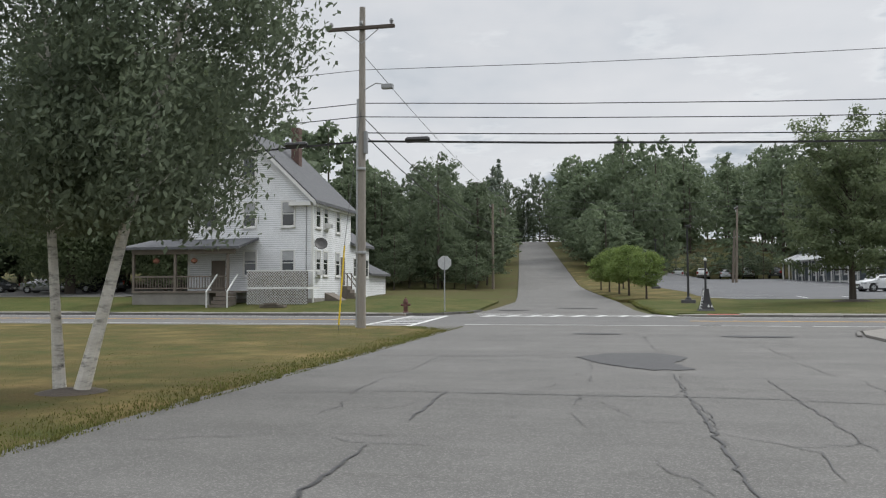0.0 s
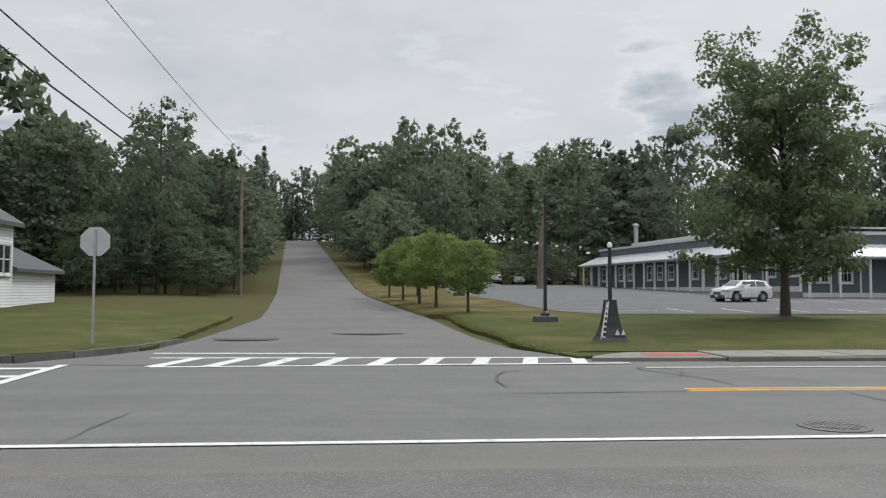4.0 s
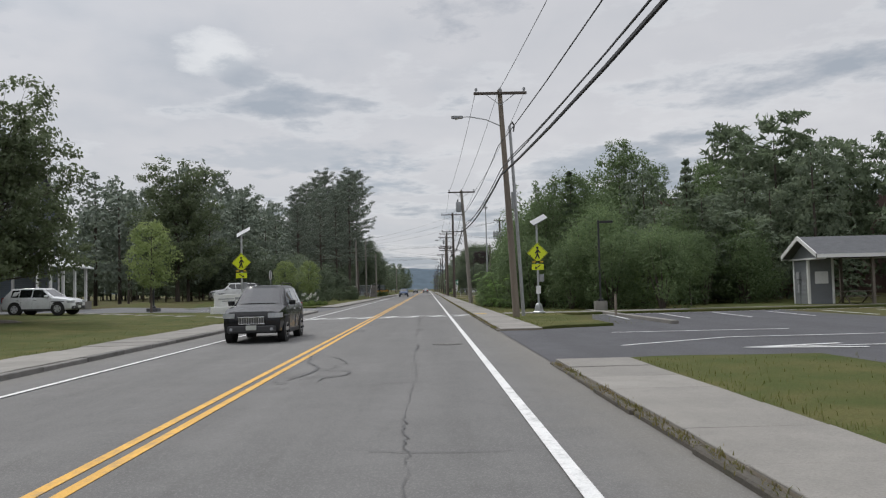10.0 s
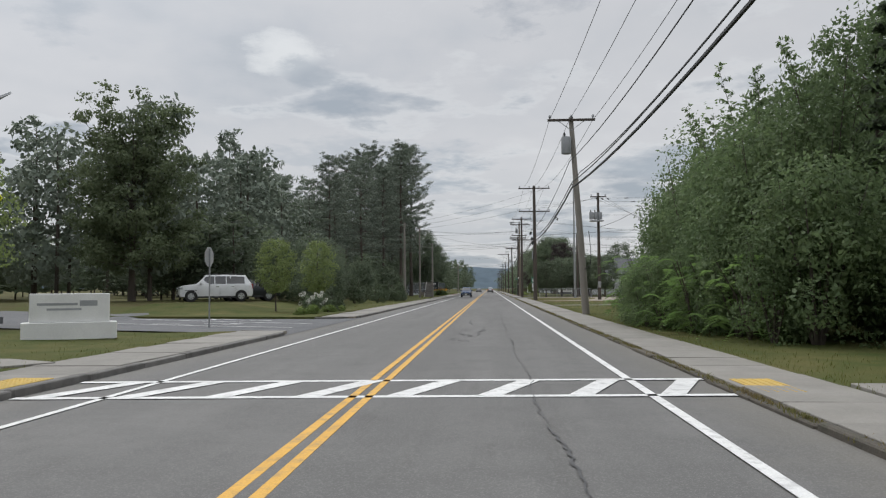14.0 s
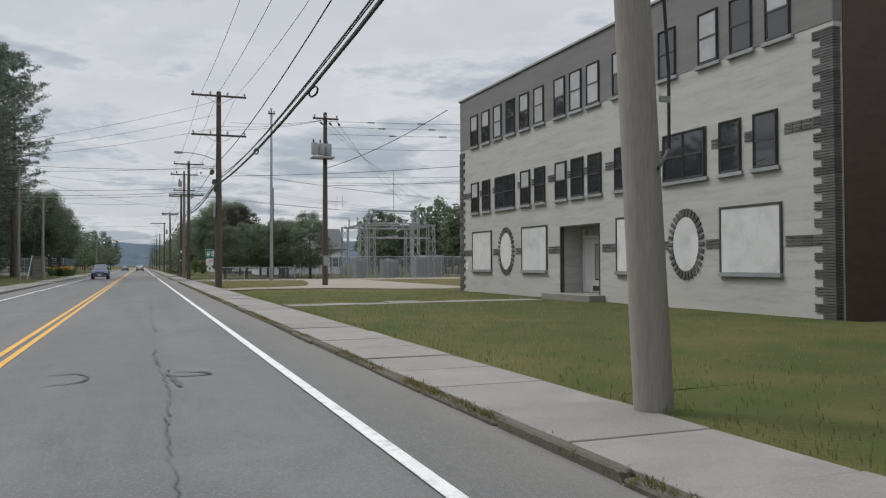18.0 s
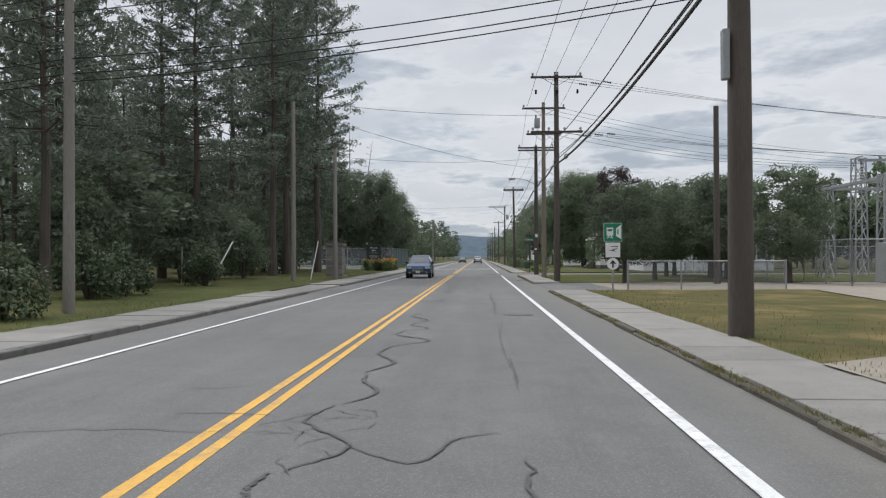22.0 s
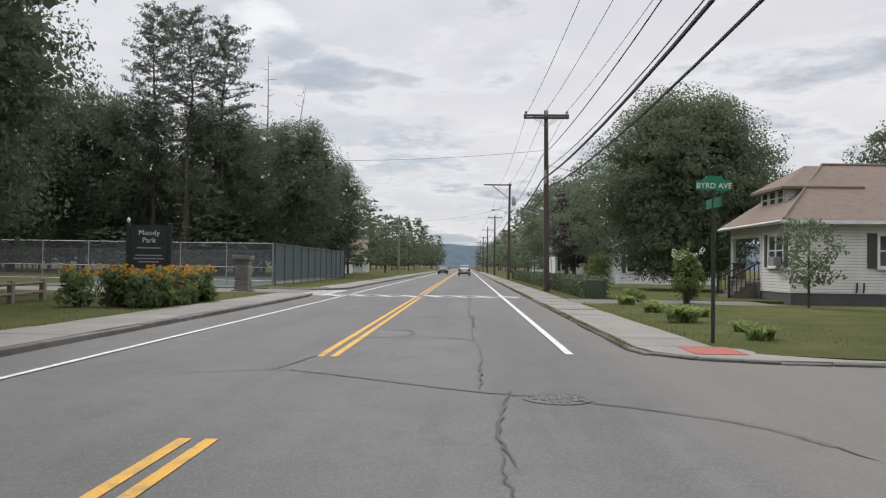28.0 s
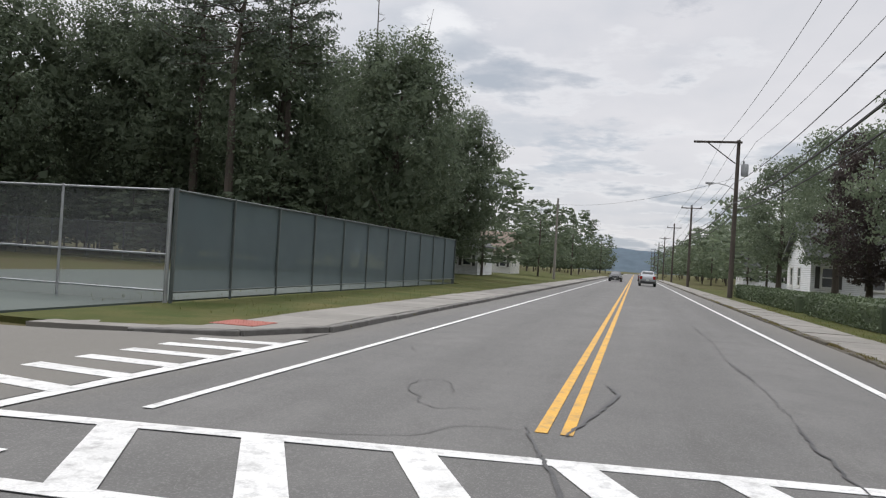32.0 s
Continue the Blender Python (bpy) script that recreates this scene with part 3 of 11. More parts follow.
flat_sheet("west_drive", [[(x, y, land(x, y) + 0.02) for x in (-60, -40, -24)] for y in (24, 30, 38, 50)], ASPHALT_SIDE, "asphalt drive with parked cars", "driveway")


def lawn(name, left, right, ylo, yhi, ny, nx, material, label, lift=0.0, fall=(0.0, 0.0)):
    """A lawn between two edges; fall: how far its first and last half metre slope down to the road."""
    rows = []
    for j in range(ny + 1):
        y = ylo + (yhi - ylo) * j / ny
        a = left(y) if callable(left) else left
        b = right(y) if callable(right) else right
        if fall[0]:
            a += 0.10 * noise.noise((1.3 * y, 2.0, 5.0)) + 0.05 * noise.noise((5 * y, 2.0, 9.0))
        if fall[1]:
            b += 0.10 * noise.noise((1.3 * y, 7.0, 5.0)) + 0.06 * noise.noise((5 * y, 7.0, 9.0))
        row = [(x, y, land(x, y) + lift + 0.02 * noise.noise((0.7 * x, 0.7 * y, 3))) for x in [a] + [a + 0.6 + (b - a - 1.2) * i / nx for i in range(nx + 1)] + [b]]
        row[0] = (a, y, row[0][2] - fall[0])
        row[-1] = (b, y, row[-1][2] - fall[1])
        if j == ny and yhi == -6.76:
            row = [(x, q, z - 0.03) for x, q, z in row]
        rows.append([(row[0][0], y, row[0][2] - 0.25)] + row + [(row[-1][0], y, row[-1][2] - 0.25)])
    rows = [[(x, y, z - 0.25) for x, y, z in rows[0]]] + rows + [[(x, y, z - 0.25) for x, y, z in rows[-1]]]
    return solid(name, Shape().sheet(rows), material, kind="structure", label=label, category="lawn")


lawn("lawn_west", -120, lambda y: street_mid(y) - 4.9 + 0.9 * smooth(10, 7, y) * -1 if y > 9 else 6.2 - 1.3 * smooth(8.5, 6.6, y), 6.55, 24, 40, 60, LAWN, "mown lawn with dry patches round the white house", fall=(0, 0.07))
lawn("lawn_east", lambda y: street_mid(y) + 5.0 + 0.45 * smooth(11, 6.8, y) - 0.5 * smooth(12, 17, y), lambda y: 96.6 - 0.3 * (y - 7), 6.79, 23.6, 50, 70, LAWN, "raised mown lawn with a dry bank beside the car park", fall=(0.09, 0))
solid("lawn_tip", Shape().prism([(18.12, 6.80), (18.22, 6.2), (18.32, 5.72), (18.7, 5.74), (19.2, 6.2), (19.75, 6.80)], "z", -0.1, 0.062), LAWN, kind="structure", label="tip of the lawn at the crossing corner", category="lawn")
lawn("lawn_street", lambda y: street_mid(y) + 3.6, lambda y: 24 - 0.08 * (y - 23), 23.6, 96, 60, 8, LAWN_DRY, "strip of dry grass between street and car park", fall=(0.09, 0))
lawn("lawn_corner", -90, lambda y: 9.85 - 1.6 * smooth(-8.5, -5.6, y), -44, -5.6, 110, 60, LAWN_DRY, "dry yellowing corner lawn", -0.065, fall=(0, 0.03))
lawn("lawn_rest_area", lambda y: 24 - 0.9 * (y + 7) if y > -9 else 26, lambda y: 54.6 + 0.5 * (y + 7) * 0.2 if y > -10.5 else 40, -14, -6.76, 12, 20, LAWN, "small mown lawn beside the rest area")
lawn("lawn_island", lambda y: 67.0 - 2.2 * (y + 7.05) * 0.15, lambda y: 83.5, -9.6, -6.76, 6, 14, LAWN, "narrow grass island at the rest area")
lawn("lawn_rest_edge", lambda y: 79.5 - 0.03 * (y + 10), 83.5, -31, -9.6, 14, 6, LAWN, "strip of mown grass behind the stalls")
lawn("lawn_thicket", 83.5, 119.6, -30, -6.76, 10, 20, LAWN, "grass under the thicket")
lawn("lawn_factory", 113.0, lambda y: 147.4 - 0.1 * (y + 7), -18.3, -6.76, 16, 40, LAWN, "unmown factory lawn with pale seed heads")
lawn("lawn_yard", 146.6, 179.5, -25, -6.76, 12, 20, LAWN_DRY, "dry verge beside the yard", -0.02)
lawn("lawn_depot", 160, 179.4, -40, -11, 10, 10, LAWN_DRY, "dry grass behind a chain-link fence", -0.02)
lawn("lawn_corner_house", 189.2, lambda y: 208.4 - 1.0 * smooth(-9, -7, y), -40, -6.76, 20, 14, LAWN, "mown corner lawn below the utility poles")
lawn("lawn_house", lambda y: 217.0 + 1.2 * smooth(-9, -7, y), 236.2, -40, -6.76, 20, 14, LAWN, "mown front lawn with clumps of hostas")
lawn("lawn_hedge", 240.8, 330, -40, -6.76, 16, 30, LAWN, "mown lawns behind clipped hedges")
lawn("lawn_pines", 110.4, lambda y: 178.0, 6.79, 14, 8, 40, LAWN, "mown verge below the pines")
lawn("lawn_pines_back", 112, 240, 14, 60, 20, 40, GROUND, "needle-strewn ground below the pines", -0.02)
lawn("lawn_park", 178.0, lambda y: 242.6 - 0.5 * smooth(7, 10, y), 6.79, 14, 8, 40, LAWN, "grass verge at the park entrance")
lawn("lawn_court", lambda y: 249.4 + 0.8 * smooth(9, 6.8, y), 420, 6.79, 10.2, 4, 60, LAWN, "grass verge along the tennis court fence")
lawn("lawn_far", 287, 420, 10.2, 40, 8, 30, LAWN, "front lawns of far houses")
lawn("lawn_drive", 109.6, lambda y: 126 - 0.2 * y, 7, 19, 8, 10, LAWN, "planted bed beside the drive", 0.03)
COURT = surface("court_surface", (0.075, 0.095, 0.085), (0.060, 0.078, 0.070), 0.8, 60, 0.85, bump=0.2, spread=0.0)
solid("tennis_court", Shape().box(249.5, 10.6, 0.02, 287, 46, 0.10), COURT, kind="structure", label="grey tennis court surface behind a chain-link fence", category="tennis court")


def strip(points, width, z=0.006, thick=0.004):
    """A painted line along a path of (x, y) points."""
    s = Shape()
    for (xa, ya), (xb, yb) in zip(points, points[1:]):
        d = math.hypot(xb - xa, yb - ya)
        nx, ny = -(yb - ya) / d * width / 2, (xb - xa) / d * width / 2
        za, zb = (z(xa, ya), z(xb, yb)) if callable(z) else (z, z)
        vs = [(xa + nx, ya + ny, za - thick), (xa - nx, ya - ny, za - thick), (xb - nx, yb - ny, zb - thick), (xb + nx, yb + ny, zb - thick)]
        s.add(vs + [(x, y, zz + thick) for x, y, zz in vs], [(4, 5, 6, 7), (0, 1, 5, 4), (1, 2, 6, 5), (2, 3, 7, 6), (3, 0, 4, 7)])
    return s


def paint(name, shapes, material, label):
    s = Shape()
    for one in shapes:
        s.add(one.v, one.f)
    return solid(name, s, material, kind="structure", label=label, category="road marking")


def run(x0, x1, y, step=4.0):
    k = max(1, int((x1 - x0) / step))
    return [(x0 + (x1 - x0) * i / k, y) for i in range(k + 1)]


Y_GAPS = [(18.6, 211.0), (217.1, 242.3), (245.1, 700)]
paint("centre_line", [strip(run(a, b, y), 0.115) for a, b in Y_GAPS + [(-150, 4.5)] for y in (-0.115, 0.115)], YELLOW_LINE, "double yellow centre line, scuffed")
paint("edge_line_right", [strip(run(a, b, -4.04), 0.135) for a, b in [(-150, 5.5), (9.8, 22), (22.4, 27.5), (28, 208.6), (218, 700)]], WHITE_LINE, "white edge line on the lane side")
paint("edge_line_left", [strip(run(a, b, 3.6), 0.11) for a, b in [(-150, 4.8), (19.2, 242.6), (244.3, 700)]], WHITE_LINE, "thin white edge line on the far side")


def crosswalk(name, a, b, c, d, bars, label, slant=0.5, wide=0.2, tilt=0.32):
    """Two lines, a to b and c to d, with slanting bars between them."""
    def at(p, q, t):
        return (p[0] + (q[0] - p[0]) * t, p[1] + (q[1] - p[1]) * t)
    walkway = empty(name, kind="structure", label=label, category="road marking")
    for p, q in ((a, b), (c, d)):
        part("side_line", strip([p, at(p, q, 0.5), q], wide), WHITE_LINE, walkway)
    for k in range(bars):
        t = (k + slant) / bars
        part("bar", strip([at(a, b, t - tilt / bars), at(c, d, t + tilt / bars)], 0.33, z=0.0075), WHITE_LINE, walkway)
    return walkway


crosswalk("crosswalk_north", (9.2, 4.15), (19.2, 4.6), (8.6, 6.3), (18.4, 6.1), 9, "white ladder crosswalk over the side street", tilt=0.5)
crosswalk("crosswalk_west", (6.0, -5.5), (5.6, 4.6), (7.9, -5.7), (7.3, 4.7), 7, "white ladder crosswalk over the road", tilt=0.0)
crosswalk("crosswalk_sign", (81.4, -5.3), (81.0, 4.9), (83.3, -5.3), (82.9, 4.9), 8, "white hatched crosswalk between the warning signs", tilt=-0.27)
crosswalk("crosswalk_park", (242.42, -5.2), (241.85, 4.6), (244.6, -5.0), (243.5, 4.7), 8, "white hatched crosswalk at the park drive", slant=0.636, tilt=0.30)
crosswalk("crosswalk_drive", (242.4, 4.75), (250.4, 4.75), (242.6, 6.6), (249.6, 6.5), 8, "white ladder crosswalk over the park drive", tilt=0.25)
paint("stop_line", [strip([(8.3, 7.6), (12.7, 7.4)], 0.25, z=0.012)], WHITE_LINE, "white stop line")

# stall lines of the car parks
def on_land(x, y):
    return land(x, y) + 0.028
stalls = [strip([(x, 25.0), (x, 28.5)], 0.11, z=on_land) for x in [29 + 3.0 * k for k in range(20)]]
stalls += [strip([(x, 36.6), (x, 41.6)], 0.11, z=on_land) for x in [38 + 3.0 * k for k in range(22)]]
stalls += [strip([(22.6, y), (27.6, y)], 0.11, z=on_land) for y in [26 + 2.9 * k for k in range(14)]]
stalls += [strip([(36, y), (40.5, y + 1)], 0.11, z=on_land) for y in [50 + 3.0 * k for k in range(10)]]
paint("stall_lines", stalls, WHITE_LINE, "white stall lines in the car park")
rest = [strip([(78.4 - 0.28 * k, -11.8 - 2.55 * k), (72.6 - 0.28 * k, -11.4 - 2.5 * k)], 0.11) for k in range(8)] + [strip([(78.6, -11.0), (79.0, -20), (79.3, -31)], 0.11)]
rest += [strip([(58.5, -7.6), (60.5, -11), (60.5, -30)], 0.11), strip([(63.8, -8.6), (63.5, -14)], 0.11), strip([(57.0, -10.2), (57.0, -14.4)], 0.11)]
rest += [strip([(56.4, -12.5), (57.0, -10.0), (57.6, -12.5)], 0.2)]
paint("rest_area_lines", rest, WHITE_LINE, "white stall lines and arrow on fresh asphalt")
def on_drive(x, y):
    return (land(x, y) - 0.08) * smooth(5, 9, y) + 0.012


def arrow(tip, tail):
    """A painted arrow: a shaft and a broad head."""
    dx, dy = tip[0] - tail[0], tip[1] - tail[1]
    m = (tip[0] - 0.4 * dx, tip[1] - 0.4 * dy)
    return [strip([tail, m], 0.14, z=on_drive), strip([(m[0] - 0.25 * dy, m[1] + 0.25 * dx), tip], 0.18, z=on_drive), strip([(m[0] + 0.25 * dy, m[1] - 0.25 * dx), tip], 0.18, z=on_drive)]


drive = [strip([(104.15, 5.9), (105.9, 9.8), (107.6, 13.7), (109.4, 17.5)], 0.12, z=on_drive), strip([(100.93, 5.97), (102.07, 10.2), (103.6, 15.5)], 0.12, z=on_drive)]
drive += arrow((109.1, 12.1), (108.0, 10.1)) + [strip([(108.0, 9.8), (107.4, 8.6)], 0.12, z=on_drive)]
drive += arrow((103.95, 8.9), (104.0, 10.6)) + [strip([(103.15, 10.9), (103.3, 12.6)], 0.12, z=on_drive)]
paint("drive_lines", drive, WHITE_LINE, "white lines and arrow on the drive")


# tar-sealed cracks, patches
def wander(rng, x, y, heading, length, turn=0.5, step=0.16):
    pts = [(x, y)]
    for _ in range(int(length / step)):
        heading += rng.gauss(0, turn) * step * 3
        x, y = x + step * math.cos(heading) + rng.gauss(0, 0.022), y + step * math.sin(heading) + rng.gauss(0, 0.022)
        pts.append((x, y))
    return pts


def crack(s, pts, width, z=0.0095):
    for i in range(len(pts) - 1):
        (xa, ya), (xb, yb) = pts[i], pts[i + 1]
        d = math.hypot(xb - xa, yb - ya) + 1e-9
        wa = width * (0.35 + 0.65 * math.sin(math.pi * min(0.98, (i + 0.3) / len(pts))))
        nx, ny = -(yb - ya) / d * wa / 2, (xb - xa) / d * wa / 2
        s.add([(xa + nx, ya + ny, z), (xa - nx, ya - ny, z), (xb - nx, yb - ny, z), (xb + nx, yb + ny, z)], [(0, 1, 2, 3)])


def ragged(rng, pts, step=0.14, jitter=0.013):
    """A chain of points filled in with small uneven steps."""
    out = []
    for (xa, ya), (xb, yb) in zip(pts, pts[1:]):
        m = max(2, int(math.hypot(xb - xa, yb - ya) / step))
        out += [(xa + (xb - xa) * i / m + rng.gauss(0, jitter), ya + (yb - ya) * i / m + rng.gauss(0, jitter)) for i in range(m)]
    return out


def build_cracks():
    rng = random.Random(5)
    s = Shape()
    # short cross cracks over one lane, thin and nearly straight
    for x in range(-6, 300, 4):
        if rng.random() < 0.62:
            y0, span = rng.choice((-5.0, -3.9, -2.4, -0.4, 0.4, 2.0)) + rng.gauss(0, 0.15), rng.uniform(0.8, 2.4)
            x0 = x + rng.uniform(0, 3)
            crack(s, ragged(rng, [(x0, y0), (x0 + rng.gauss(0, 0.12), y0 + 0.5 * span), (x0 + rng.gauss(0, 0.2), y0 + span)], jitter=0.016), rng.uniform(0.010, 0.022))
        if rng.random() < 0.30:
            crack(s, wander(rng, x + rng.random() * 2, rng.choice((1.4, 2.0, 2.8)) + rng.gauss(0, 0.25), rng.gauss(0, 0.3), rng.uniform(1.5, 4), 0.9), rng.uniform(0.012, 0.030))
    # the open joint along the lane: thin, drifting, here and there filled with tar
    for k in range(22, 330, 3):
        if rng.random() < 0.85:
            pts = [(k + q, -2.52 - 0.16 * math.sin(0.045 * (k + q)) + 0.05 * math.sin(0.8 * (k + q))) for q in (0, 1, 2, 3.05)]
            crack(s, ragged(rng, pts, jitter=0.02), rng.choice((0.010, 0.014, 0.018, 0.034)))
    # looping tar-filled cracks beside the centre line
    def tar(pts, width):
        fine = []
        for i in range(len(pts) - 1):
            p0, p1, p2, p3 = pts[max(0, i - 1)], pts[i], pts[i + 1], pts[min(len(pts) - 1, i + 2)]
            for q in range(6):
                t = q / 6
                fine.append(tuple(0.5 * (2 * b + (c - a) * t + (2 * a - 5 * b + 4 * c - d) * t * t + (3 * b - a - 3 * c + d) * t ** 3) for a, b, c, d in zip(p0, p1, p2, p3)))
        crack(s, ragged(rng, fine + [pts[-1]], step=0.1, jitter=0.012), width)
    for pts, width in (([(15.8, -0.25), (17.1, -0.27), (18.6, -0.2)], 0.05), ([(15.8, 0.3), (15.8, 1.4), (16.1, 2.8), (16.7, 3.1)], 0.05), ([(19.2, 3.9), (19.0, 3.2), (19.6, 1.4), (19.6, 0.3)], 0.045),
                       ([(21.0, -0.3), (21.0, -1.6), (21.1, -2.7)], 0.035), ([(19.1, 2.9), (20.4, 2.1), (21.1, 1.2), (21.4, 0.3)], 0.03), ([(68.1, -0.3), (68.8, -0.3), (68.7, -0.45), (68.1, -0.5), (67.6, -0.7)], 0.09),
                       ([(70.0, -2.7), (69.5, -3.0), (68.5, -2.5), (67.9, -2.65), (67.5, -2.75)], 0.06), ([(73.5, -0.3), (72.9, -0.5), (72.1, -0.25)], 0.05), ([(71.7, 2.1), (71.1, 1.5), (69.5, 1.45), (68.5, 1.4)], 0.03)):
        tar(pts, width)
    for pts, width in (([(98.2, -0.8), (98.9, -1.15), (98.8, -1.55), (98.2, -1.6), (97.3, -1.4), (96.2, -1.45), (95.0, -1.4)], 0.085), ([(106.4, -2.1), (108.6, -2.2)], 0.03), ([(108.5, -2.3), (108.5, -4.2)], 0.025), ([(108.4, -4.3), (106.0, -4.1)], 0.03),
                       ([(108.8, -0.9), (103.7, -1.0), (101.3, -1.5), (99.4, -1.6)], 0.055), ([(117.7, -2.5), (117.0, -2.5), (117.0, -3.0), (117.3, -2.9), (117.5, -2.55)], 0.07), ([(117.0, -2.5), (115.9, -2.6)], 0.08),
                       ([(117.7, -0.9), (117.7, -1.3), (117.2, -1.45), (116.8, -1.35), (116.6, -0.9)], 0.06), ([(141.7, -0.95), (141.9, -1.2), (142.5, -1.2), (142.5, -0.8), (141.9, -0.75)], 0.07)):
        tar(pts, width)
    for pts, width in (([(57.8, -0.1), (57.4, -0.21), (56.07, -0.36), (55.1, -0.67), (54.2, -0.76), (53.3, -0.63), (52.7, -0.5)], 0.06),
                       ([(57.4, -0.2), (57.1, -0.8), (55.7, -1.19), (55.2, -1.0)], 0.03),
                       ([(54.2, -0.9), (54.0, -1.4), (53.3, -1.39), (53.0, -1.08), (52.5, -1.07)], 0.05),
                       ([(177.5, -0.35), (175.3, -0.34), (174.0, -0.9), (172.6, -0.81), (171.8, -1.04), (171.3, -1.68), (171.1, -2.2), (170.9, -2.75)], 0.05),
                       ([(174.0, -0.9), (174.3, -1.74)], 0.03),
                       ([(39.65, -0.19), (39.98, -0.29), (39.95, -0.78), (39.67, -2.58), (39.31, -3.97), (39.19, -4.43)], 0.035),
                       ([(44.03, -0.21), (43.75, -0.78), (43.37, -2.48)], 0.025),
                       ([(41.76, -3.22), (41.56, -3.96), (41.44, -4.48)], 0.02),
                       ([(39.5, 0.7), (39.55, 0.25), (39.65, -0.14)], 0.03),
                       ([(171.48, 1.81), (171.72, 1.65), (171.7, 0.18)], 0.025),
                       ([(172.05, 2.17), (173.4, 2.43), (173.71, 2.08), (173.62, 1.2)], 0.03)):
        tar(pts, width)
    # a chain of loops that follows the centre line, as the sealing crew left it
    for x0, x1 in ((92.0, 97.0), (143.5, 166.0), (178.5, 188.0)):
        x = x0
        while x < x1:
            d = rng.uniform(1.6, 3.4)
            y = -0.75 + rng.uniform(-0.2, 0.1)
            tar([(x, y), (x + 0.3 * d, y - rng.uniform(0.1, 0.55)), (x + 0.65 * d, y + rng.uniform(-0.1, 0.3)), (x + d, -0.75)], rng.uniform(0.03, 0.07))
            if rng.random() < 0.6:
                tar([(x + 0.3 * d, y - 0.3), (x + 0.1 * d, y - 0.9), (x + 0.4 * d, y - 1.2), (x + 0.5 * d, -2.4)], rng.uniform(0.02, 0.04))
            x += d
    # crazed patches beside the yellow lines
    for x0 in (52.6, 54.0, 95.6, 97.4, 152.0, 170.2, 171.6, 178.0, 182.0):
        for k in range(16):
            crack(s, wander(rng, x0 + rng.gauss(0, 0.7), -0.75 + rng.gauss(0, 0.16), rng.uniform(0, 6.28), rng.uniform(0.25, 0.7), 1.6, 0.08), rng.uniform(0.008, 0.014))
    for pts, width in (([(228.1, -2.5), (226.3, -2.4), (223.4, -2.5)], 0.05), ([(221.0, -1.0), (222.0, -1.1), (222.6, -0.8), (222.7, -0.3)], 0.06), ([(220.5, 0.0), (220.8, -1.3), (220.7, -2.1), (220.3, -2.4)], 0.05), ([(226.3, -0.3), (227.6, -1.5), (227.0, -2.4)], 0.04),
                       ([(248.4, -0.35), (247.7, -0.5), (246.5, -0.35), (245.0, -0.1)], 0.06), ([(214.9, 1.7), (215.4, 0.47), (215.2, -0.14), (213.9, -2.2), (213.3, -3.4), (212.1, -5.0), (210.6, -5.5)], 0.045), ([(217.6, 0.1), (216.4, 0.3), (215.4, 0.45)], 0.04), ([(214.0, -2.8), (211.6, -2.55), (210.2, -2.65)], 0.035),
                       ([(245.3, 0.29), (242.6, -0.35), (240.6, -0.46), (239.4, -0.73), (238.7, -1.29)], 0.05), ([(240.0, -0.08), (239.3, -0.68)], 0.04), ([(240.9, -2.44), (239.3, -2.42), (238.7, -2.38)], 0.03), ([(238.68, -1.25), (238.18, -1.82), (237.89, -2.24), (237.44, -2.45)], 0.045), ([(240.72, -2.46), (239.22, -2.42), (238.41, -2.47), (237.45, -2.5)], 0.04), ([(181.9, 2.3), (182.1, 1.8), (181.5, 1.6), (181.4, 2.0)], 0.03)):
        tar(pts, width)
    # forecourt: one cross joint, three long splits and short open ends
    for pts, width in (([(9.6, -24.2), (12.4, -23.45), (14.7, -23.45), (16.9, -23.35), (20.5, -23.9)], 0.05), ([(16.32, -20.5), (16.3, -25.9), (16.27, -30)], 0.05), ([(13.05, -27.2), (13.1, -30)], 0.06),
                       ([(13.0, -23.3), (13.1, -25.95)], 0.06), ([(17.7, -20.7), (17.6, -26.8)], 0.03), ([(9.8, -17.8), (11.0, -17.85), (12.5, -17.7), (13.5, -17.5)], 0.06), ([(11.2, -17.6), (12.4, -17.5), (14.4, -17.3)], 0.03), ([(16.3, -25.9), (17.1, -26.8), (17.0, -28)], 0.02),
                       ([(11.4, -11.2), (13.3, -10.0)], 0.07), ([(15.2, -9.2), (17.5, -9.4), (20.5, -9.0)], 0.03), ([(12.2, -18.4), (14.0, -18.2)], 0.025)):
        crack(s, ragged(rng, pts, jitter=0.018), width * 0.7, 0.004)
    # the forecourt is crazed with hairline cracks
    for k in range(90):
        x, y = rng.uniform(10.4, 21.0), rng.uniform(-27.5, -9.5)
        crack(s, wander(rng, x, y, rng.choice((0.1, 1.6, 3.2, 4.7)) + rng.gauss(0, 0.4), rng.uniform(0.5, 1.6), 1.2, 0.12), rng.uniform(0.007, 0.014), 0.004)
    for x in (11.8, 14.9, 16.3, 18.9):
        y = -26.0
        while y < -10:
            d = rng.uniform(1.0, 3.0)
            crack(s, ragged(rng, [(x + rng.gauss(0, 0.08), y), (x + rng.gauss(0, 0.1), y + 0.5 * d), (x + rng.gauss(0, 0.08), y + d)], jitter=0.03), rng.uniform(0.008, 0.018), 0.004)
            y += d + rng.uniform(0, 1.5)
    solid("sealed_cracks", s, TAR, kind="stuff", label="black tar-sealed cracks across the asphalt", category="road crack")
    p = Shape()
    rim = [(14.6, -17.6), (15.2, -16.7), (16.2, -16.35), (16.9, -17.35), (16.5, -18.7), (16.8, -19.8), (16.0, -20.0), (15.2, -19.1)]
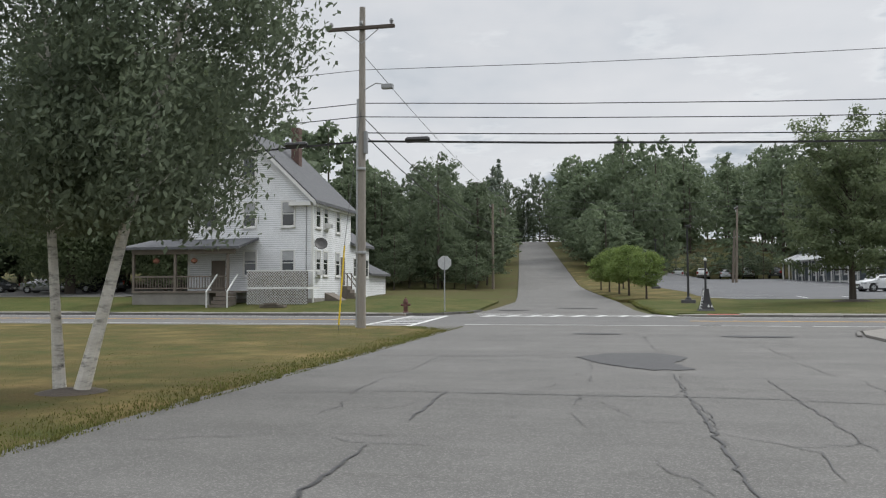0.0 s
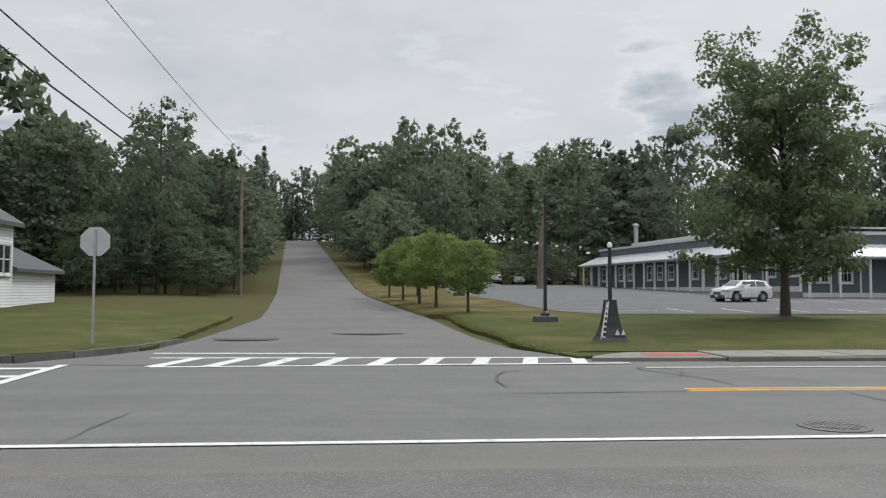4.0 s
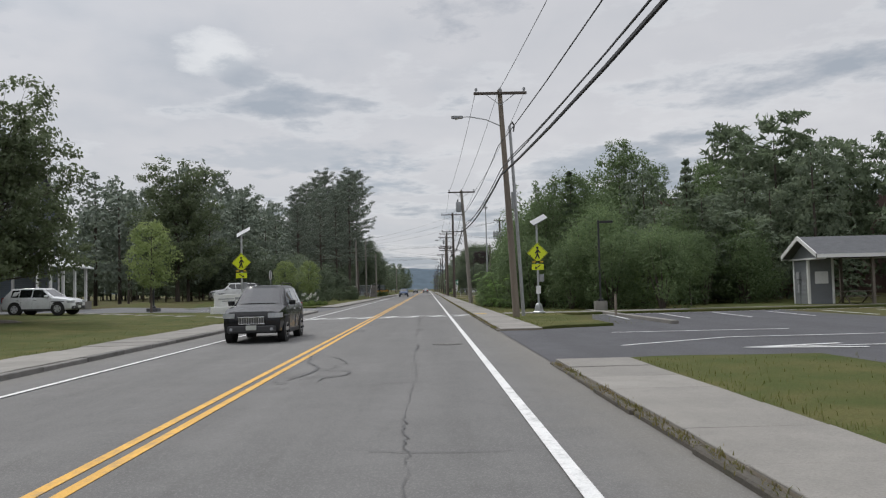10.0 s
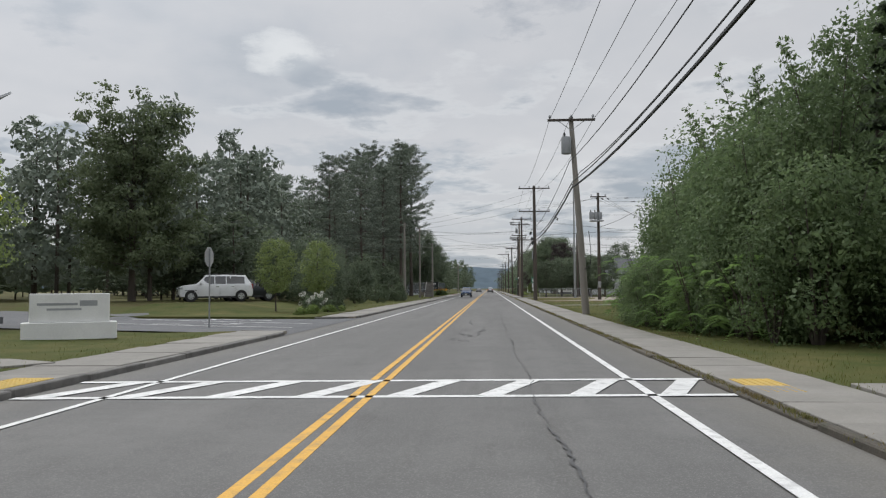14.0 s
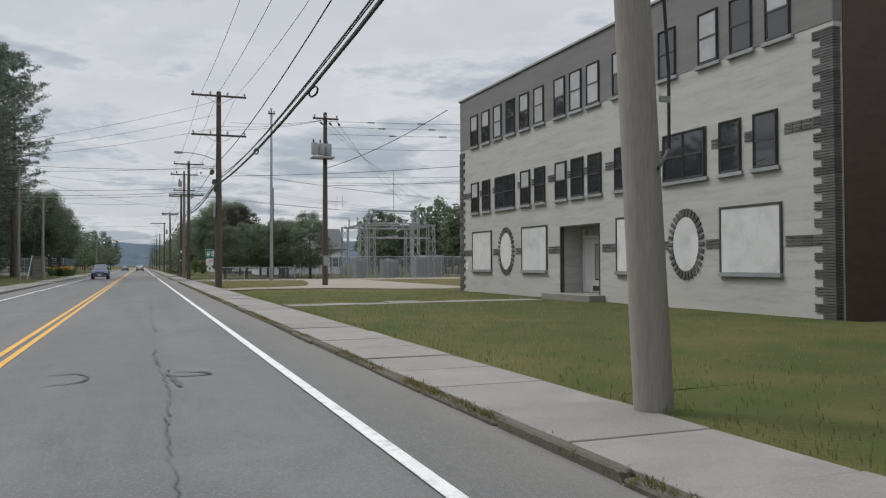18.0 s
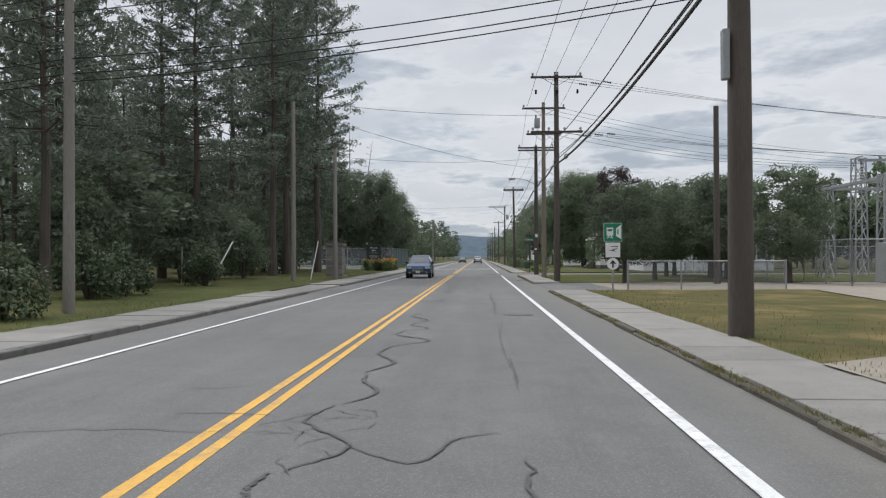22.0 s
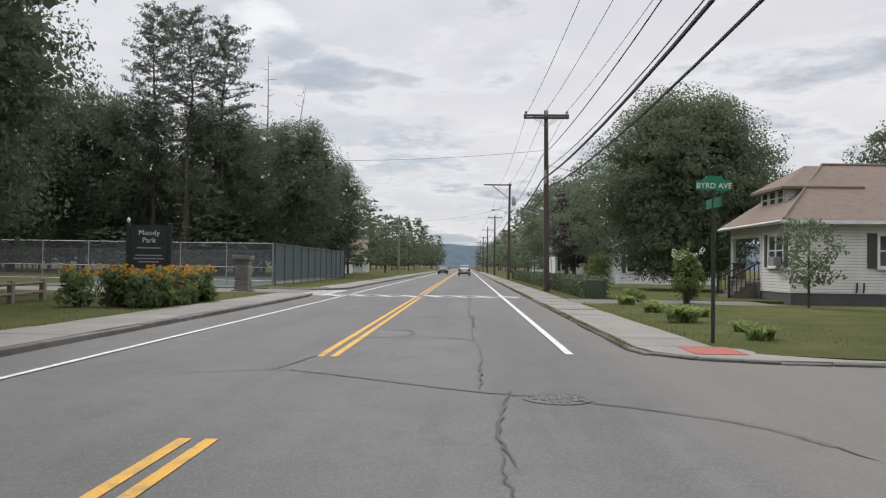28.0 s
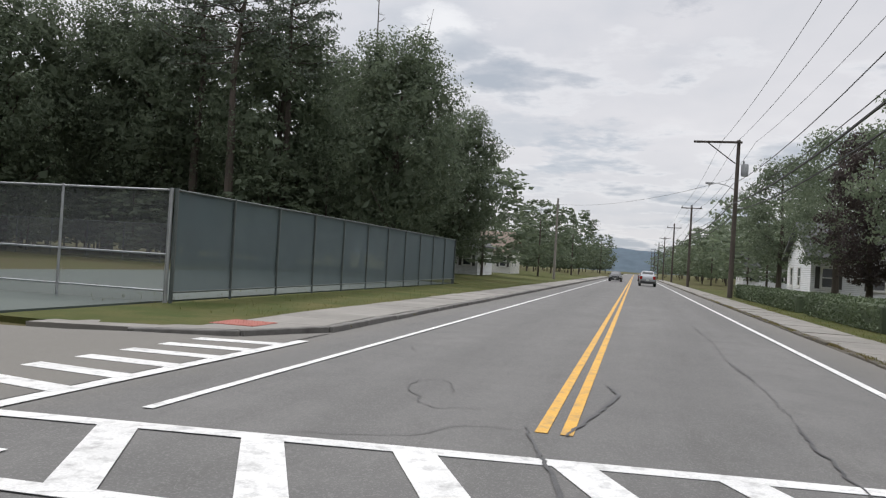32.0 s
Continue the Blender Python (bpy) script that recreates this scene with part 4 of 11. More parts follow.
    ring = [(x, y, 0.006) for x, y in ragged(rng, rim + rim[:1], step=0.18, jitter=0.03)]
    p.add([(15.8, -18.2, 0.014)] + ring, [(0, 1 + k, 1 + (k + 1) % len(ring)) for k in range(len(ring))])
    for cx, cy, rx, ry in ((14.9, -9.4, 0.9, 0.5), (19.5, -10.2, 1.3, 0.55), (9.8, 12.0, 1.4, 0.9), (13.4, 14.0, 1.5, 0.8)):
        ring = [(cx + rx * (0.75 + 0.35 * noise.noise((k * 0.9, cx, cy))) * math.cos(k * 0.393), cy + ry * (0.75 + 0.35 * noise.noise((k * 0.9, cy, 7))) * math.sin(k * 0.393), 0.008 + street_z(cy)) for k in range(16)]
        p.add([(cx, cy, 0.014 + street_z(cy))] + ring, [(0, 1 + k, 1 + (k + 1) % 16) for k in range(16)])
    solid("asphalt_patches", p, PATCH, kind="stuff", label="dark asphalt repair patches", category="road patch")


build_cracks()
# ---- trees ----
def unit(a):
    return a / (np.linalg.norm(a, axis=1, keepdims=True) + 1e-9)


def cards(centres, sizes, rng, long=1.0, droop=0.0, lie=0.0, wide=0.62, face=None, loose=0.55):
    """Leaf cards: one folded diamond for every centre, turned roughly towards face where it is given."""
    n = len(centres)
    u = rng.normal(size=(n, 3))
    u[:, 2] -= droop
    if face is None:
        w = rng.normal(size=(n, 3))
        w[:, 2] += lie * 3
    else:
        w = unit(unit(face) + loose * rng.normal(size=(n, 3)))
        u -= w * (u * w).sum(1, keepdims=True)
    u = unit(u)
    v = unit(np.cross(u, w))
    k = np.cross(u, v)
    s = sizes[:, None]
    verts = np.stack([centres + u * s * long, centres + v * s * wide + k * s * 0.22, centres - u * s * long, centres - v * s * wide + k * s * 0.22], 1).reshape(-1, 3)
    return verts, np.arange(4 * n).reshape(-1, 4)


def broad_points(rng, n, height, spread, base, lobes=40, top=1.0):
    """Points of a broad crown: leaf pads on branch ends over an egg-shaped envelope, thinner inside."""
    out, face = [], []
    mid, half = base + 0.46 * (height - base), (height - base) / 2
    per = n // lobes
    for k in range(lobes):
        t = -0.92 + 1.80 * ((k + rng.uniform(0, 1)) / lobes)
        full = math.sqrt(max(0.03, 1 - (abs(t) ** (2.4 if t < 0 else 1.7 * top))))
        r = full * (rng.uniform(0.12, 1.0) ** 0.45) * rng.uniform(0.82, 1.08)
        a = k * 2.39996 + rng.uniform(-0.5, 0.5)
        c = np.array([0.86 * spread * r * math.cos(a), 0.86 * spread * r * math.sin(a), mid + half * 1.02 * t])
        size = spread * rng.uniform(0.20, 0.36) * (1.0 - 0.25 * max(0, t))
        p = rng.normal(size=(per, 3))
        p /= np.linalg.norm(p, axis=1, keepdims=True)
        p[:, 2] = np.where(p[:, 2] < 0, 0.55 * p[:, 2], p[:, 2])
        p *= (rng.uniform(0.08, 1, (per, 1)) ** 0.42) * np.array([size, size, size * 0.72 * half / spread if half < spread else size * 0.8])
        face.append(unit(p / size) + unit(np.array([[c[0], c[1], 0.6 * (c[2] - mid) + 0.5 * spread]])) * 0.8)
        droop = 0.25 * np.hypot(p[:, 0], p[:, 1]) * rng.uniform(0, 1)
        p[:, 2] -= droop
        out.append(c + p)
    return np.concatenate(out), np.concatenate(face)


def boughs(kind, seed, height, spread, base, count):
    """Boughs of a tree: root height, way round, rise and length."""
    rng = random.Random(seed)
    out = []
    for k in range(count):
        a = k * 2.39996 + rng.uniform(-0.35, 0.35)
        if kind == "spire":
            t = ((k + rng.random()) / count) ** 1.15
            z = base + 0.62 * t * (height - base)
            rise = radians(4 + 52 * t ** 0.9 + rng.gauss(0, 7))
            long = spread * (1.04 + 0.12 * t) * rng.uniform(0.74, 1.10) * (1 + 0.10 * math.sin(3 * a))
            long = min(long, 1.02 * (height - z) / max(0.2, math.sin(rise) + 0.12)) * rng.uniform(0.9, 1.04)
        else:
            t = ((k + rng.uniform(0, 0.9)) / count) ** 0.9
            t = min(1.0, round(t * 15) / 15 + rng.gauss(0, 0.008))
            z = base + (height - base) * 0.96 * t
            rise = radians(-6 + 34 * t + rng.gauss(0, 7))
            long = spread * (0.34 + 0.76 * math.sqrt(1.001 - t)) * rng.uniform(0.5, 1.1)
        out.append((z, a, rise, long))
    return out


def along_bough(z, a, rise, long, t):
    r, up = long * math.cos(rise) * t, long * math.sin(rise) * t + 0.14 * long * t * t
    return (r * math.cos(a), r * math.sin(a), z + up)


def bough_points(rng, list_of_boughs, n, tufts, start, size, flat, sway):
    """Leaf points in flattened tufts along the boughs, with the way that each leaf looks."""
    out, face = [], []
    per = max(3, n // (len(list_of_boughs) * tufts))
    for z, a, rise, long in list_of_boughs:
        for q in range(tufts):
            t = start + (1 - start) * (q + 0.6 * rng.uniform(0, 1)) / (tufts - 0.4)
            c = np.array(along_bough(z, a, rise, long, t))
            off = rng.normal(0, sway * long * t)
            c = c + np.array([-math.sin(a) * off, math.cos(a) * off, rng.normal(0, 0.25 * size)])
            big = size * rng.uniform(0.7, 1.25)
            p = unit(rng.normal(size=(per, 3)))
            face.append(p + np.array([0.5 * math.cos(a), 0.5 * math.sin(a), 0.7]))
            out.append(c + p * (rng.uniform(0.05, 1, (per, 1)) ** 0.5) * np.array([big, big, flat * big]))
    return np.concatenate(out), np.concatenate(face)


SPIRE_BOUGHS, PINE_BOUGHS = 74, 84


def cone_points(rng, n, height, spread, base):
    """Points of a spruce: tiers of drooping boughs."""
    t = rng.uniform(0, 1, n) ** 1.35
    tier = np.floor(t * 17) / 17 + rng.uniform(0, 0.018, n)
    a = np.round(rng.uniform(0, 2 * math.pi, n) * 2.6 + tier * 40) / 2.6 + rng.normal(0, 0.16, n)
    reach = spread * (1 - tier) ** 0.85 * rng.uniform(0.15, 1, n) ** 0.6 * (0.75 + 0.3 * np.sin(a * 3 + tier * 60))
    z = base + (height - base) * tier - 0.22 * reach
    return np.stack([reach * np.cos(a), reach * np.sin(a), z], 1), np.stack([0.6 * np.cos(a), 0.6 * np.sin(a), 0.9 + 0 * a], 1)


def limbs(height, girth, base, spread, seed, count=9, lean=(0, 0), upright=False):
    """A tapered, slightly bent trunk with limbs that fork into the crown."""
    rng = random.Random(seed)
    s = Shape()
    bend = [(rng.gauss(0, 0.012) * height, rng.gauss(0, 0.012) * height) for _ in range(6)]
    path = [(lean[0] * height * t + bend[i][0] * t, lean[1] * height * t + bend[i][1] * t, height * t) for i, t in enumerate((0, 0.12, 0.3, 0.5, 0.72, 0.95))]
    path[0] = (0, 0, -0.1)
    s.tube(path, [girth * 1.35, girth, girth * 0.85, girth * 0.62, girth * 0.36, girth * 0.07], 9)
    for k in range(count):
        t = base / height + (0.92 - base / height) * (k + rng.random()) / count
        i = min(4, max(1, int(t * 5)))
        root = Vector(path[i]).lerp(Vector(path[i + 1] if i < 5 else path[5]), 0.4)
        root.z = height * t
        a = k * 2.4 + rng.random()
        reach = spread * (0.85 - 0.45 * t) * rng.uniform(0.6, 1.0)
        up = 0.15 if upright is None else (0.9 if upright else 0.55)
        mid = root + Vector((math.cos(a), math.sin(a), up)) * reach * 0.5
        end = mid + Vector((math.cos(a + rng.gauss(0, 0.4)), math.sin(a + rng.gauss(0, 0.4)), up * 0.9)) * reach * 0.5
        g = girth * (0.42 - 0.28 * t)
        s.tube([root, mid, end], [g, g * 0.62, g * 0.15], 6)
        for q in range(2):
            b = a + rng.uniform(-1.1, 1.1)
            s.tube([mid, mid + Vector((math.cos(b), math.sin(b), 0.6)) * reach * 0.38], [g * 0.4, g * 0.08], 5)
    return s


def crown_arrays(kind, seed, n, height, spread, base, leaf):
    rng = np.random.default_rng(seed)
    if kind == "cone":
        p, face = cone_points(rng, n, height, spread, base)
        return cards(p, leaf * rng.uniform(0.6, 1.3, len(p)), rng, 1.5, 0.4, face=face)
    if kind == "pine":
        many = n > 5000
        p, face = bough_points(rng, boughs("pine", seed, height, spread, base, PINE_BOUGHS if many else 40), n, 7 if many else 4, 0.38, spread * (0.115 if many else 0.17), 0.5 * (1 if height > 2 else 0.6), 0.13)
        return cards(p, leaf * rng.uniform(0.6, 1.3, len(p)), rng, 1.4, 0.0, wide=0.42, face=face, loose=0.7)
    if kind == "spire":
        p, face = bough_points(rng, boughs("spire", seed, height, spread, base, SPIRE_BOUGHS), n, 6, 0.30, spread * 0.155, 0.62, 0.12)
        return cards(p, leaf * rng.uniform(0.6, 1.35, len(p)), rng, 1.05, 0.3, face=face)
    p, face = broad_points(rng, n, height, spread, base, 190 if n > 24000 else 150 if n > 15000 else 90 if n > 5000 else 46, 1.35 if kind == "tall" else 1.0)
    if kind == "weep":
        far = np.hypot(p[:, 0], p[:, 1]) / spread
        p[:, 2] -= 0.35 * spread * np.maximum(0, far - 0.35) * rng.uniform(0.2, 1.6, len(p))
        return cards(p, leaf * rng.uniform(0.6, 1.3, len(p)), rng, 1.35, 1.2, face=face, loose=0.9)
    size = leaf * rng.uniform(0.6, 1.35, len(p))
    if n > 20000:
        # shaded inner sprays, broader than the outer leaves, close the crown
        inner = rng.permutation(len(p))[:len(p) // 14]
        mid = np.array([0, 0, base + 0.46 * (height - base)])
        p = np.concatenate([p, mid + 0.78 * (p[inner] - mid)])
        face = np.concatenate([face, face[inner]])
        size = np.concatenate([size, 3.4 * size[inner]])
    return cards(p, size, rng, 1.05, 0.25, face=face)


def make_tree(name, kind, seed, height, spread, base, n, leaf, leaves, bark, girth, label, category="tree", lean=(0, 0), upright=False, count=10):
    tree = empty(name, label=label, category=category)
    grown = {"spire": SPIRE_BOUGHS, "pine": PINE_BOUGHS if n > 5000 else 40}.get(kind)
    wood = limbs(height * 0.96, girth, base * 0.9, spread, seed, 0 if grown else count, lean, upright)
    for z, a, rise, long in boughs(kind, seed, height, spread, base, grown) if grown else ():
        g = girth * (0.30 - 0.20 * z / height)
        wood.tube([(0, 0, z - 0.05)] + [along_bough(z, a, rise, long, t) for t in (0.35, 0.7, 0.97)], [g, 0.7 * g, 0.4 * g, 0.12 * g], 5)
    part("trunk", wood, bark, tree, smooth=True)
    v, f = crown_arrays(kind, seed, n, height, spread, base, leaf)
    if lean != (0, 0):
        v = v + np.stack([v[:, 2] * lean[0], v[:, 2] * lean[1], 0 * v[:, 2]], 1)
    part("crown", array_mesh("crown", v, f, leaves), leaves, tree)
    return tree


def place(tree, x, y, turn=0.0, size=1.0, z=None):
    tree.matrix_basis = Matrix.Translation((x, y, land(x, y) if z is None else z)) @ Matrix.Rotation(turn, 4, "Z")
    tree.scale = (size, size, size)
    return tree


def again(tree, x, y, turn, size=1.0, z=None, label="", group=""):
    made = copy_thing(tree, Matrix.Translation((x, y, land(x, y) if z is None else z)) @ Matrix.Rotation(turn, 4, "Z"))
    made.scale = (size, size, size)
    return tagged(made, label=label, group=group)


def woods(name, spots, label, leaves, trunks=True, seed=1, card=0.40, n=1900):
    """A far wood in one mesh: spots of (kind, x, y, height, spread)."""
    rng = np.random.default_rng(seed)
    vs, fs, k = [], [], 0
    bank = {}
    s = Shape()
    for i, (kind, x, y, height, spread) in enumerate(spots):
        key = (kind, i % 5)
        if key not in bank:
            bank[key] = crown_arrays(kind, 100 + i, n, 1.0, 0.30, {"pine": 0.30, "cone": 0.08}.get(kind, 0.14), card / 16)
        v, f = bank[key]
        a = rng.uniform(0, 6.28)
        c, d = math.cos(a), math.sin(a)
        w = spread / 0.30
        z = land(x, y)
        vs.append(np.stack([x + w * (c * v[:, 0] - d * v[:, 1]), y + w * (d * v[:, 0] + c * v[:, 1]), z + height * v[:, 2]], 1))
        fs.append(f + k)
        k += len(v)
        if trunks:
            s.tube([(x, y, z - 0.2), (x + 0.1, y, z + height * 0.5), (x, y + 0.1, z + height * 0.93)], [0.008 * height + 0.05, 0.006 * height + 0.03, 0.03], 6)
    wood = empty(name, label=label, category="woods", kind="stuff")
    tagged(part("crowns", array_mesh("crowns", np.concatenate(vs), np.concatenate(fs), leaves), leaves, wood), kind="stuff")
    if trunks:
        tagged(part("trunks", s, BARK, wood), kind="stuff")
    return wood


def belt(seed, count, xr, yr, kinds, heights, spreads, keep=lambda x, y: True):
    rng = random.Random(seed)
    out = []
    while len(out) < count:
        x, y = rng.uniform(*xr), rng.uniform(*yr)
        if keep(x, y):
            out.append((rng.choice(kinds), x, y, rng.uniform(*heights), rng.uniform(*spreads)))
    return out


# woods: the hill beyond the side street, behind the long building, behind the white house
woods("hill_front_trees", belt(30, 26, (-34, 4), (43, 62), ("broad", "tall", "broad"), (9, 15), (3.4, 5.0), lambda x, y: x < street_mid(y) - 7) + belt(31, 26, (-40, 3), (41, 50), ("broad", "broad"), (3, 6), (2.2, 3.2), lambda x, y: x < street_mid(y) - 8), "leafy trees and brush at the edge of the hill woods", LEAF_MAPLE, seed=30, n=2600, card=0.22)
woods("lot_brush", belt(32, 40, (14, 120), (91, 101), ("broad", "broad"), (3, 6.5), (2.6, 3.8), lambda x, y: x > street_mid(y) + 8), "brush at the foot of the woods behind the car park", LEAF_DARK, seed=32, n=1300, card=0.28)
woods("hill_woods", belt(1, 60, (-75, 3), (58, 185), ("broad", "broad", "tall", "cone"), (10, 16), (4.0, 6.2), lambda x, y: x < street_mid(y) - 7 - 0.02 * y and not (x < -20 and y < 60)), "mixed woods on the hill beside the side street", LEAF_DARK, seed=1, n=1100, card=0.36)
woods("east_hill_woods", belt(2, 70, (4, 60), (98, 190), ("broad", "broad", "tall", "pine", "cone"), (14, 22), (4.0, 6.4), lambda x, y: x > street_mid(y) + 7 and y > 100 - 0.1 * x), "mixed woods behind the car park", LEAF_MAPLE, seed=2, n=1100, card=0.36)
woods("building_woods", belt(3, 130, (48, 190), (90, 132), ("broad", "tall", "cone", "pine", "broad"), (14, 22), (4.2, 6.2)), "tall mixed woods behind the long grey building", LEAF_DARK, seed=3, n=820, card=0.40)
woods("hill_crest_pines", belt(4, 26, (-60, 40), (178, 200), ("pine", "cone", "broad"), (16, 24), (3.4, 4.8), lambda x, y: abs(x - street_mid(y)) > 5), "pines along the hill crest", LEAF_PINE, seed=4, n=1000)
woods("house_woods", belt(5, 46, (-80, -14), (34, 64), ("broad", "broad", "tall"), (14, 21), (4.5, 7), lambda x, y: y > 36 or x < -40), "leafy woods behind the white house", LEAF_MAPLE, seed=5, n=1250, card=0.46)
woods("pine_stand", belt(6, 16, (126, 165), (20, 42), ("pine", "pine", "broad"), (13, 18), (3.6, 5.0)) + belt(61, 10, (160, 205), (16, 42), ("pine", "pine"), (15, 20), (3.6, 4.8)) + belt(62, 3, (198, 228), (15, 32), ("pine", "pine", "pine"), (23, 27), (4.0, 5.2)), "stand of tall old pines beside the road", LEAF_PINE, seed=6, card=0.26, n=1700)
woods("pine_understorey", belt(16, 44, (134, 232), (15.5, 30), ("broad", "broad", "tall"), (4.5, 8), (2.8, 4.0), lambda x, y: y > 19 - 4.5 * smooth(150, 200, x)), "leafy undergrowth between the pine trunks", LEAF_DARK, seed=16, n=1900, card=0.28)
woods("street_hedgerow", belt(71, 34, (-14, 34), (58, 150), ("broad", "broad", "tall"), (5, 10), (2.6, 4.2), lambda x, y: 6.2 < abs(x - street_mid(y)) < 12), "leafy shrubs and young trees lining the hill street", LEAF_MAPLE, seed=71, n=900, card=0.40)
woods("pine_backwoods", belt(7, 60, (118, 232), (47, 90), ("pine", "broad", "tall"), (7, 11), (4, 6)), "dense pines and oaks behind the stand", LEAF_DARK, seed=7, n=700, card=0.50)
woods("rest_area_woods", belt(8, 70, (70, 124), (-64, -27), ("broad", "tall", "pine", "broad"), (9, 16), (3.0, 5.0), lambda x, y: not (x < 100 and y > -39)), "young mixed woods behind the rest area", LEAF_MAPLE, seed=8, n=1800, card=0.30)
woods("rest_area_edge", belt(81, 36, (91, 118), (-32, -16.5), ("cone", "tall", "broad", "cone"), (6, 11), (2.2, 3.4), lambda x, y: y < -18 - 0.12 * (x - 84) and x < 117), "dark young spruces and aspens behind the thicket", LEAF_DARK, seed=81, n=2000, card=0.26)
woods("depot_woods", belt(9, 62, (178, 330), (-130, -62), ("broad", "broad", "tall"), (11, 18), (4, 6.5)), "round leafy trees behind the depot", LEAF_MAPLE, seed=9, n=950, card=0.46)
woods("road_end_woods_left", belt(10, 54, (318, 640), (10.5, 44), ("broad", "broad", "tall"), (9, 15), (4.5, 7)), "roadside trees far along the road", LEAF_DARK, seed=10, n=1300, card=0.32)
woods("road_end_woods_right", belt(11, 70, (330, 640), (-44, -10), ("broad", "broad", "tall"), (9, 15), (4.5, 7)), "roadside trees and hedges far along the road", LEAF_DARK, seed=11, n=1000, card=0.34)
woods("southwest_woods", belt(12, 20, (-120, -45), (-30, 30), ("broad", "tall"), (12, 18), (4.5, 7), lambda x, y: abs(y) > 12), "leafy trees far along the road to the west", LEAF_MAPLE, seed=12, n=800, card=0.46)

woods("street_edge_left", [(k, street_mid(y) - 6.5 - x, y, h, w) for k, x, y, h, w in belt(21, 46, (0, 9), (47, 192), ("broad", "tall", "broad"), (5, 13), (2.6, 4.2))], "brush and trees crowding the side street", LEAF_MAPLE, seed=21, n=900, card=0.40)
woods("street_edge_right", [(k, street_mid(y) + 6.5 + x, y, h, w) for k, x, y, h, w in belt(22, 46, (0, 11), (78, 192), ("broad", "tall", "pine"), (8, 16), (3.0, 4.6))], "trees crowding the side street", LEAF_MAPLE, seed=22, n=900, card=0.44)

woods("crest_trees", [(("broad", "pine", "tall")[k % 3], -7 + 2.6 * (k - 5), 200 + 4 * (k % 3), 16 + 2.3 * (k * 7 % 4), 4.0) for k in range(11)], "trees closing the street at the hill crest", LEAF_DARK, seed=23, n=900, card=0.40)

# ridge at the road's end; distance haze is put into its blue colour
RIDGE = surface("haze_tinted_ridge", (0.115, 0.145, 0.175), (0.095, 0.125, 0.15), 0.004, 0.03, 0.95, bump=0.0, spread=0.0, spec=0.0)
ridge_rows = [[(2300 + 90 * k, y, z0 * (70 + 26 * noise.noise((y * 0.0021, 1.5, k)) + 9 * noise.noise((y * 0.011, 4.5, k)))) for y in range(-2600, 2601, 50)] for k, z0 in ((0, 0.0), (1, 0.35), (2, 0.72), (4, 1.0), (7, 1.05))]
solid("far_ridge", Shape().sheet(ridge_rows), RIDGE, smooth=True, kind="structure", label="wooded ridge at the end of the road, coloured blue for haze", category="backdrop")
# ---- poles, wires, signs ----
def lean_pole(name, base, top, r0, r1, material, label, arms=(), group="utility poles", across=False):
    """A wooden pole; arms: (height, half length, insulators)."""
    pole = empty(name, Matrix.Translation(base), label=label, category="utility pole", group=group)
    d = Vector(top) - Vector(base)
    s = Shape()
    s.tube([(0, 0, -0.4), d * 0.35, d * 0.7, d], [r0, r0 * 0.9, r0 * 0.3 + r1 * 0.7, r1], 12)
    part("shaft", s, material, pole, smooth=True)
    for z, half, count in arms:
        at = d * (z / d.z)
        arm = part("crossarm", Shape().box(-0.06, -half, -0.06, 0.06, half, 0.06, 0.015), POLE_DARK, pole)
        arm.location = at + Vector((-r1 - 0.04, 0, 0))
        if across:
            arm.matrix_basis = Matrix.Translation(at + Vector((0, -r1 - 0.04, 0))) @ Matrix.Rotation(math.pi / 2, 4, "Z")
        for k in range(count):
            y = -half + 0.12 + (2 * half - 0.24) * k / max(1, count - 1)
            ins = part("insulator", Shape().lathe([(0.03, 0.05), (0.03, 0.12), (0.075, 0.13), (0.06, 0.17), (0.08, 0.18), (0.05, 0.26), (0.02, 0.27)], 8), GREY_PAINT, arm, smooth=True)
            ins.location = (0, y, 0)
        brace = Shape().tube([(0.0, -half * 0.55, -0.04), (0.04, 0, -0.55)], 0.018, 5).tube([(0.0, half * 0.55, -0.04), (0.04, 0, -0.55)], 0.018, 5)
        part("arm_brace", brace, GALV, arm)
    return pole


def street_light(pole, z, reach, d, material=GALV):
    at = d * (z / d.z)
    arm = part("lamp_arm", Shape().tube([(0, 0, 0), (0, reach * 0.4, 0.35), (0, reach * 0.8, 0.5), (0, reach, 0.5)], 0.028, 6), material, pole, smooth=True)
    arm.location = at
    head = part("lamp_head", Shape().box(-0.11, reach - 0.05, 0.42, 0.11, reach + 0.5, 0.55, 0.04), GREY_PAINT, arm)
    part("lens", Shape().lathe([(0.02, -0.06), (0.09, -0.03), (0.10, 0.0)], 10, (0, reach + 0.25, 0.42)), SIGN_WHITE, head)


def transformer(pole, at, size=1.0):
    can = part("transformer", Shape().lathe([(0.05, 0), (0.24 * size, 0.03), (0.25 * size, 0.08), (0.25 * size, 0.82 * size), (0.22 * size, 0.88 * size), (0.06, 0.92 * size)], 14), GREY_PAINT, pole, "grey transformer can", smooth=True)
    can.location = at
    for a in (0.6, 2.2):
        part("bushing", Shape().lathe([(0.04, 0), (0.06, 0.06), (0.04, 0.1), (0.06, 0.14), (0.03, 0.24)], 8, (0.12 * math.cos(a), 0.12 * math.sin(a), 0.88 * size)), BLACK, can, smooth=True)


POLES = {}


def pole(key, base, top, r0, r1, material, label, arms, **k):
    POLES[key] = (Vector(base), Vector(top))
    return lean_pole("utility_pole", base, top, r0, r1, material, label, arms, **k)


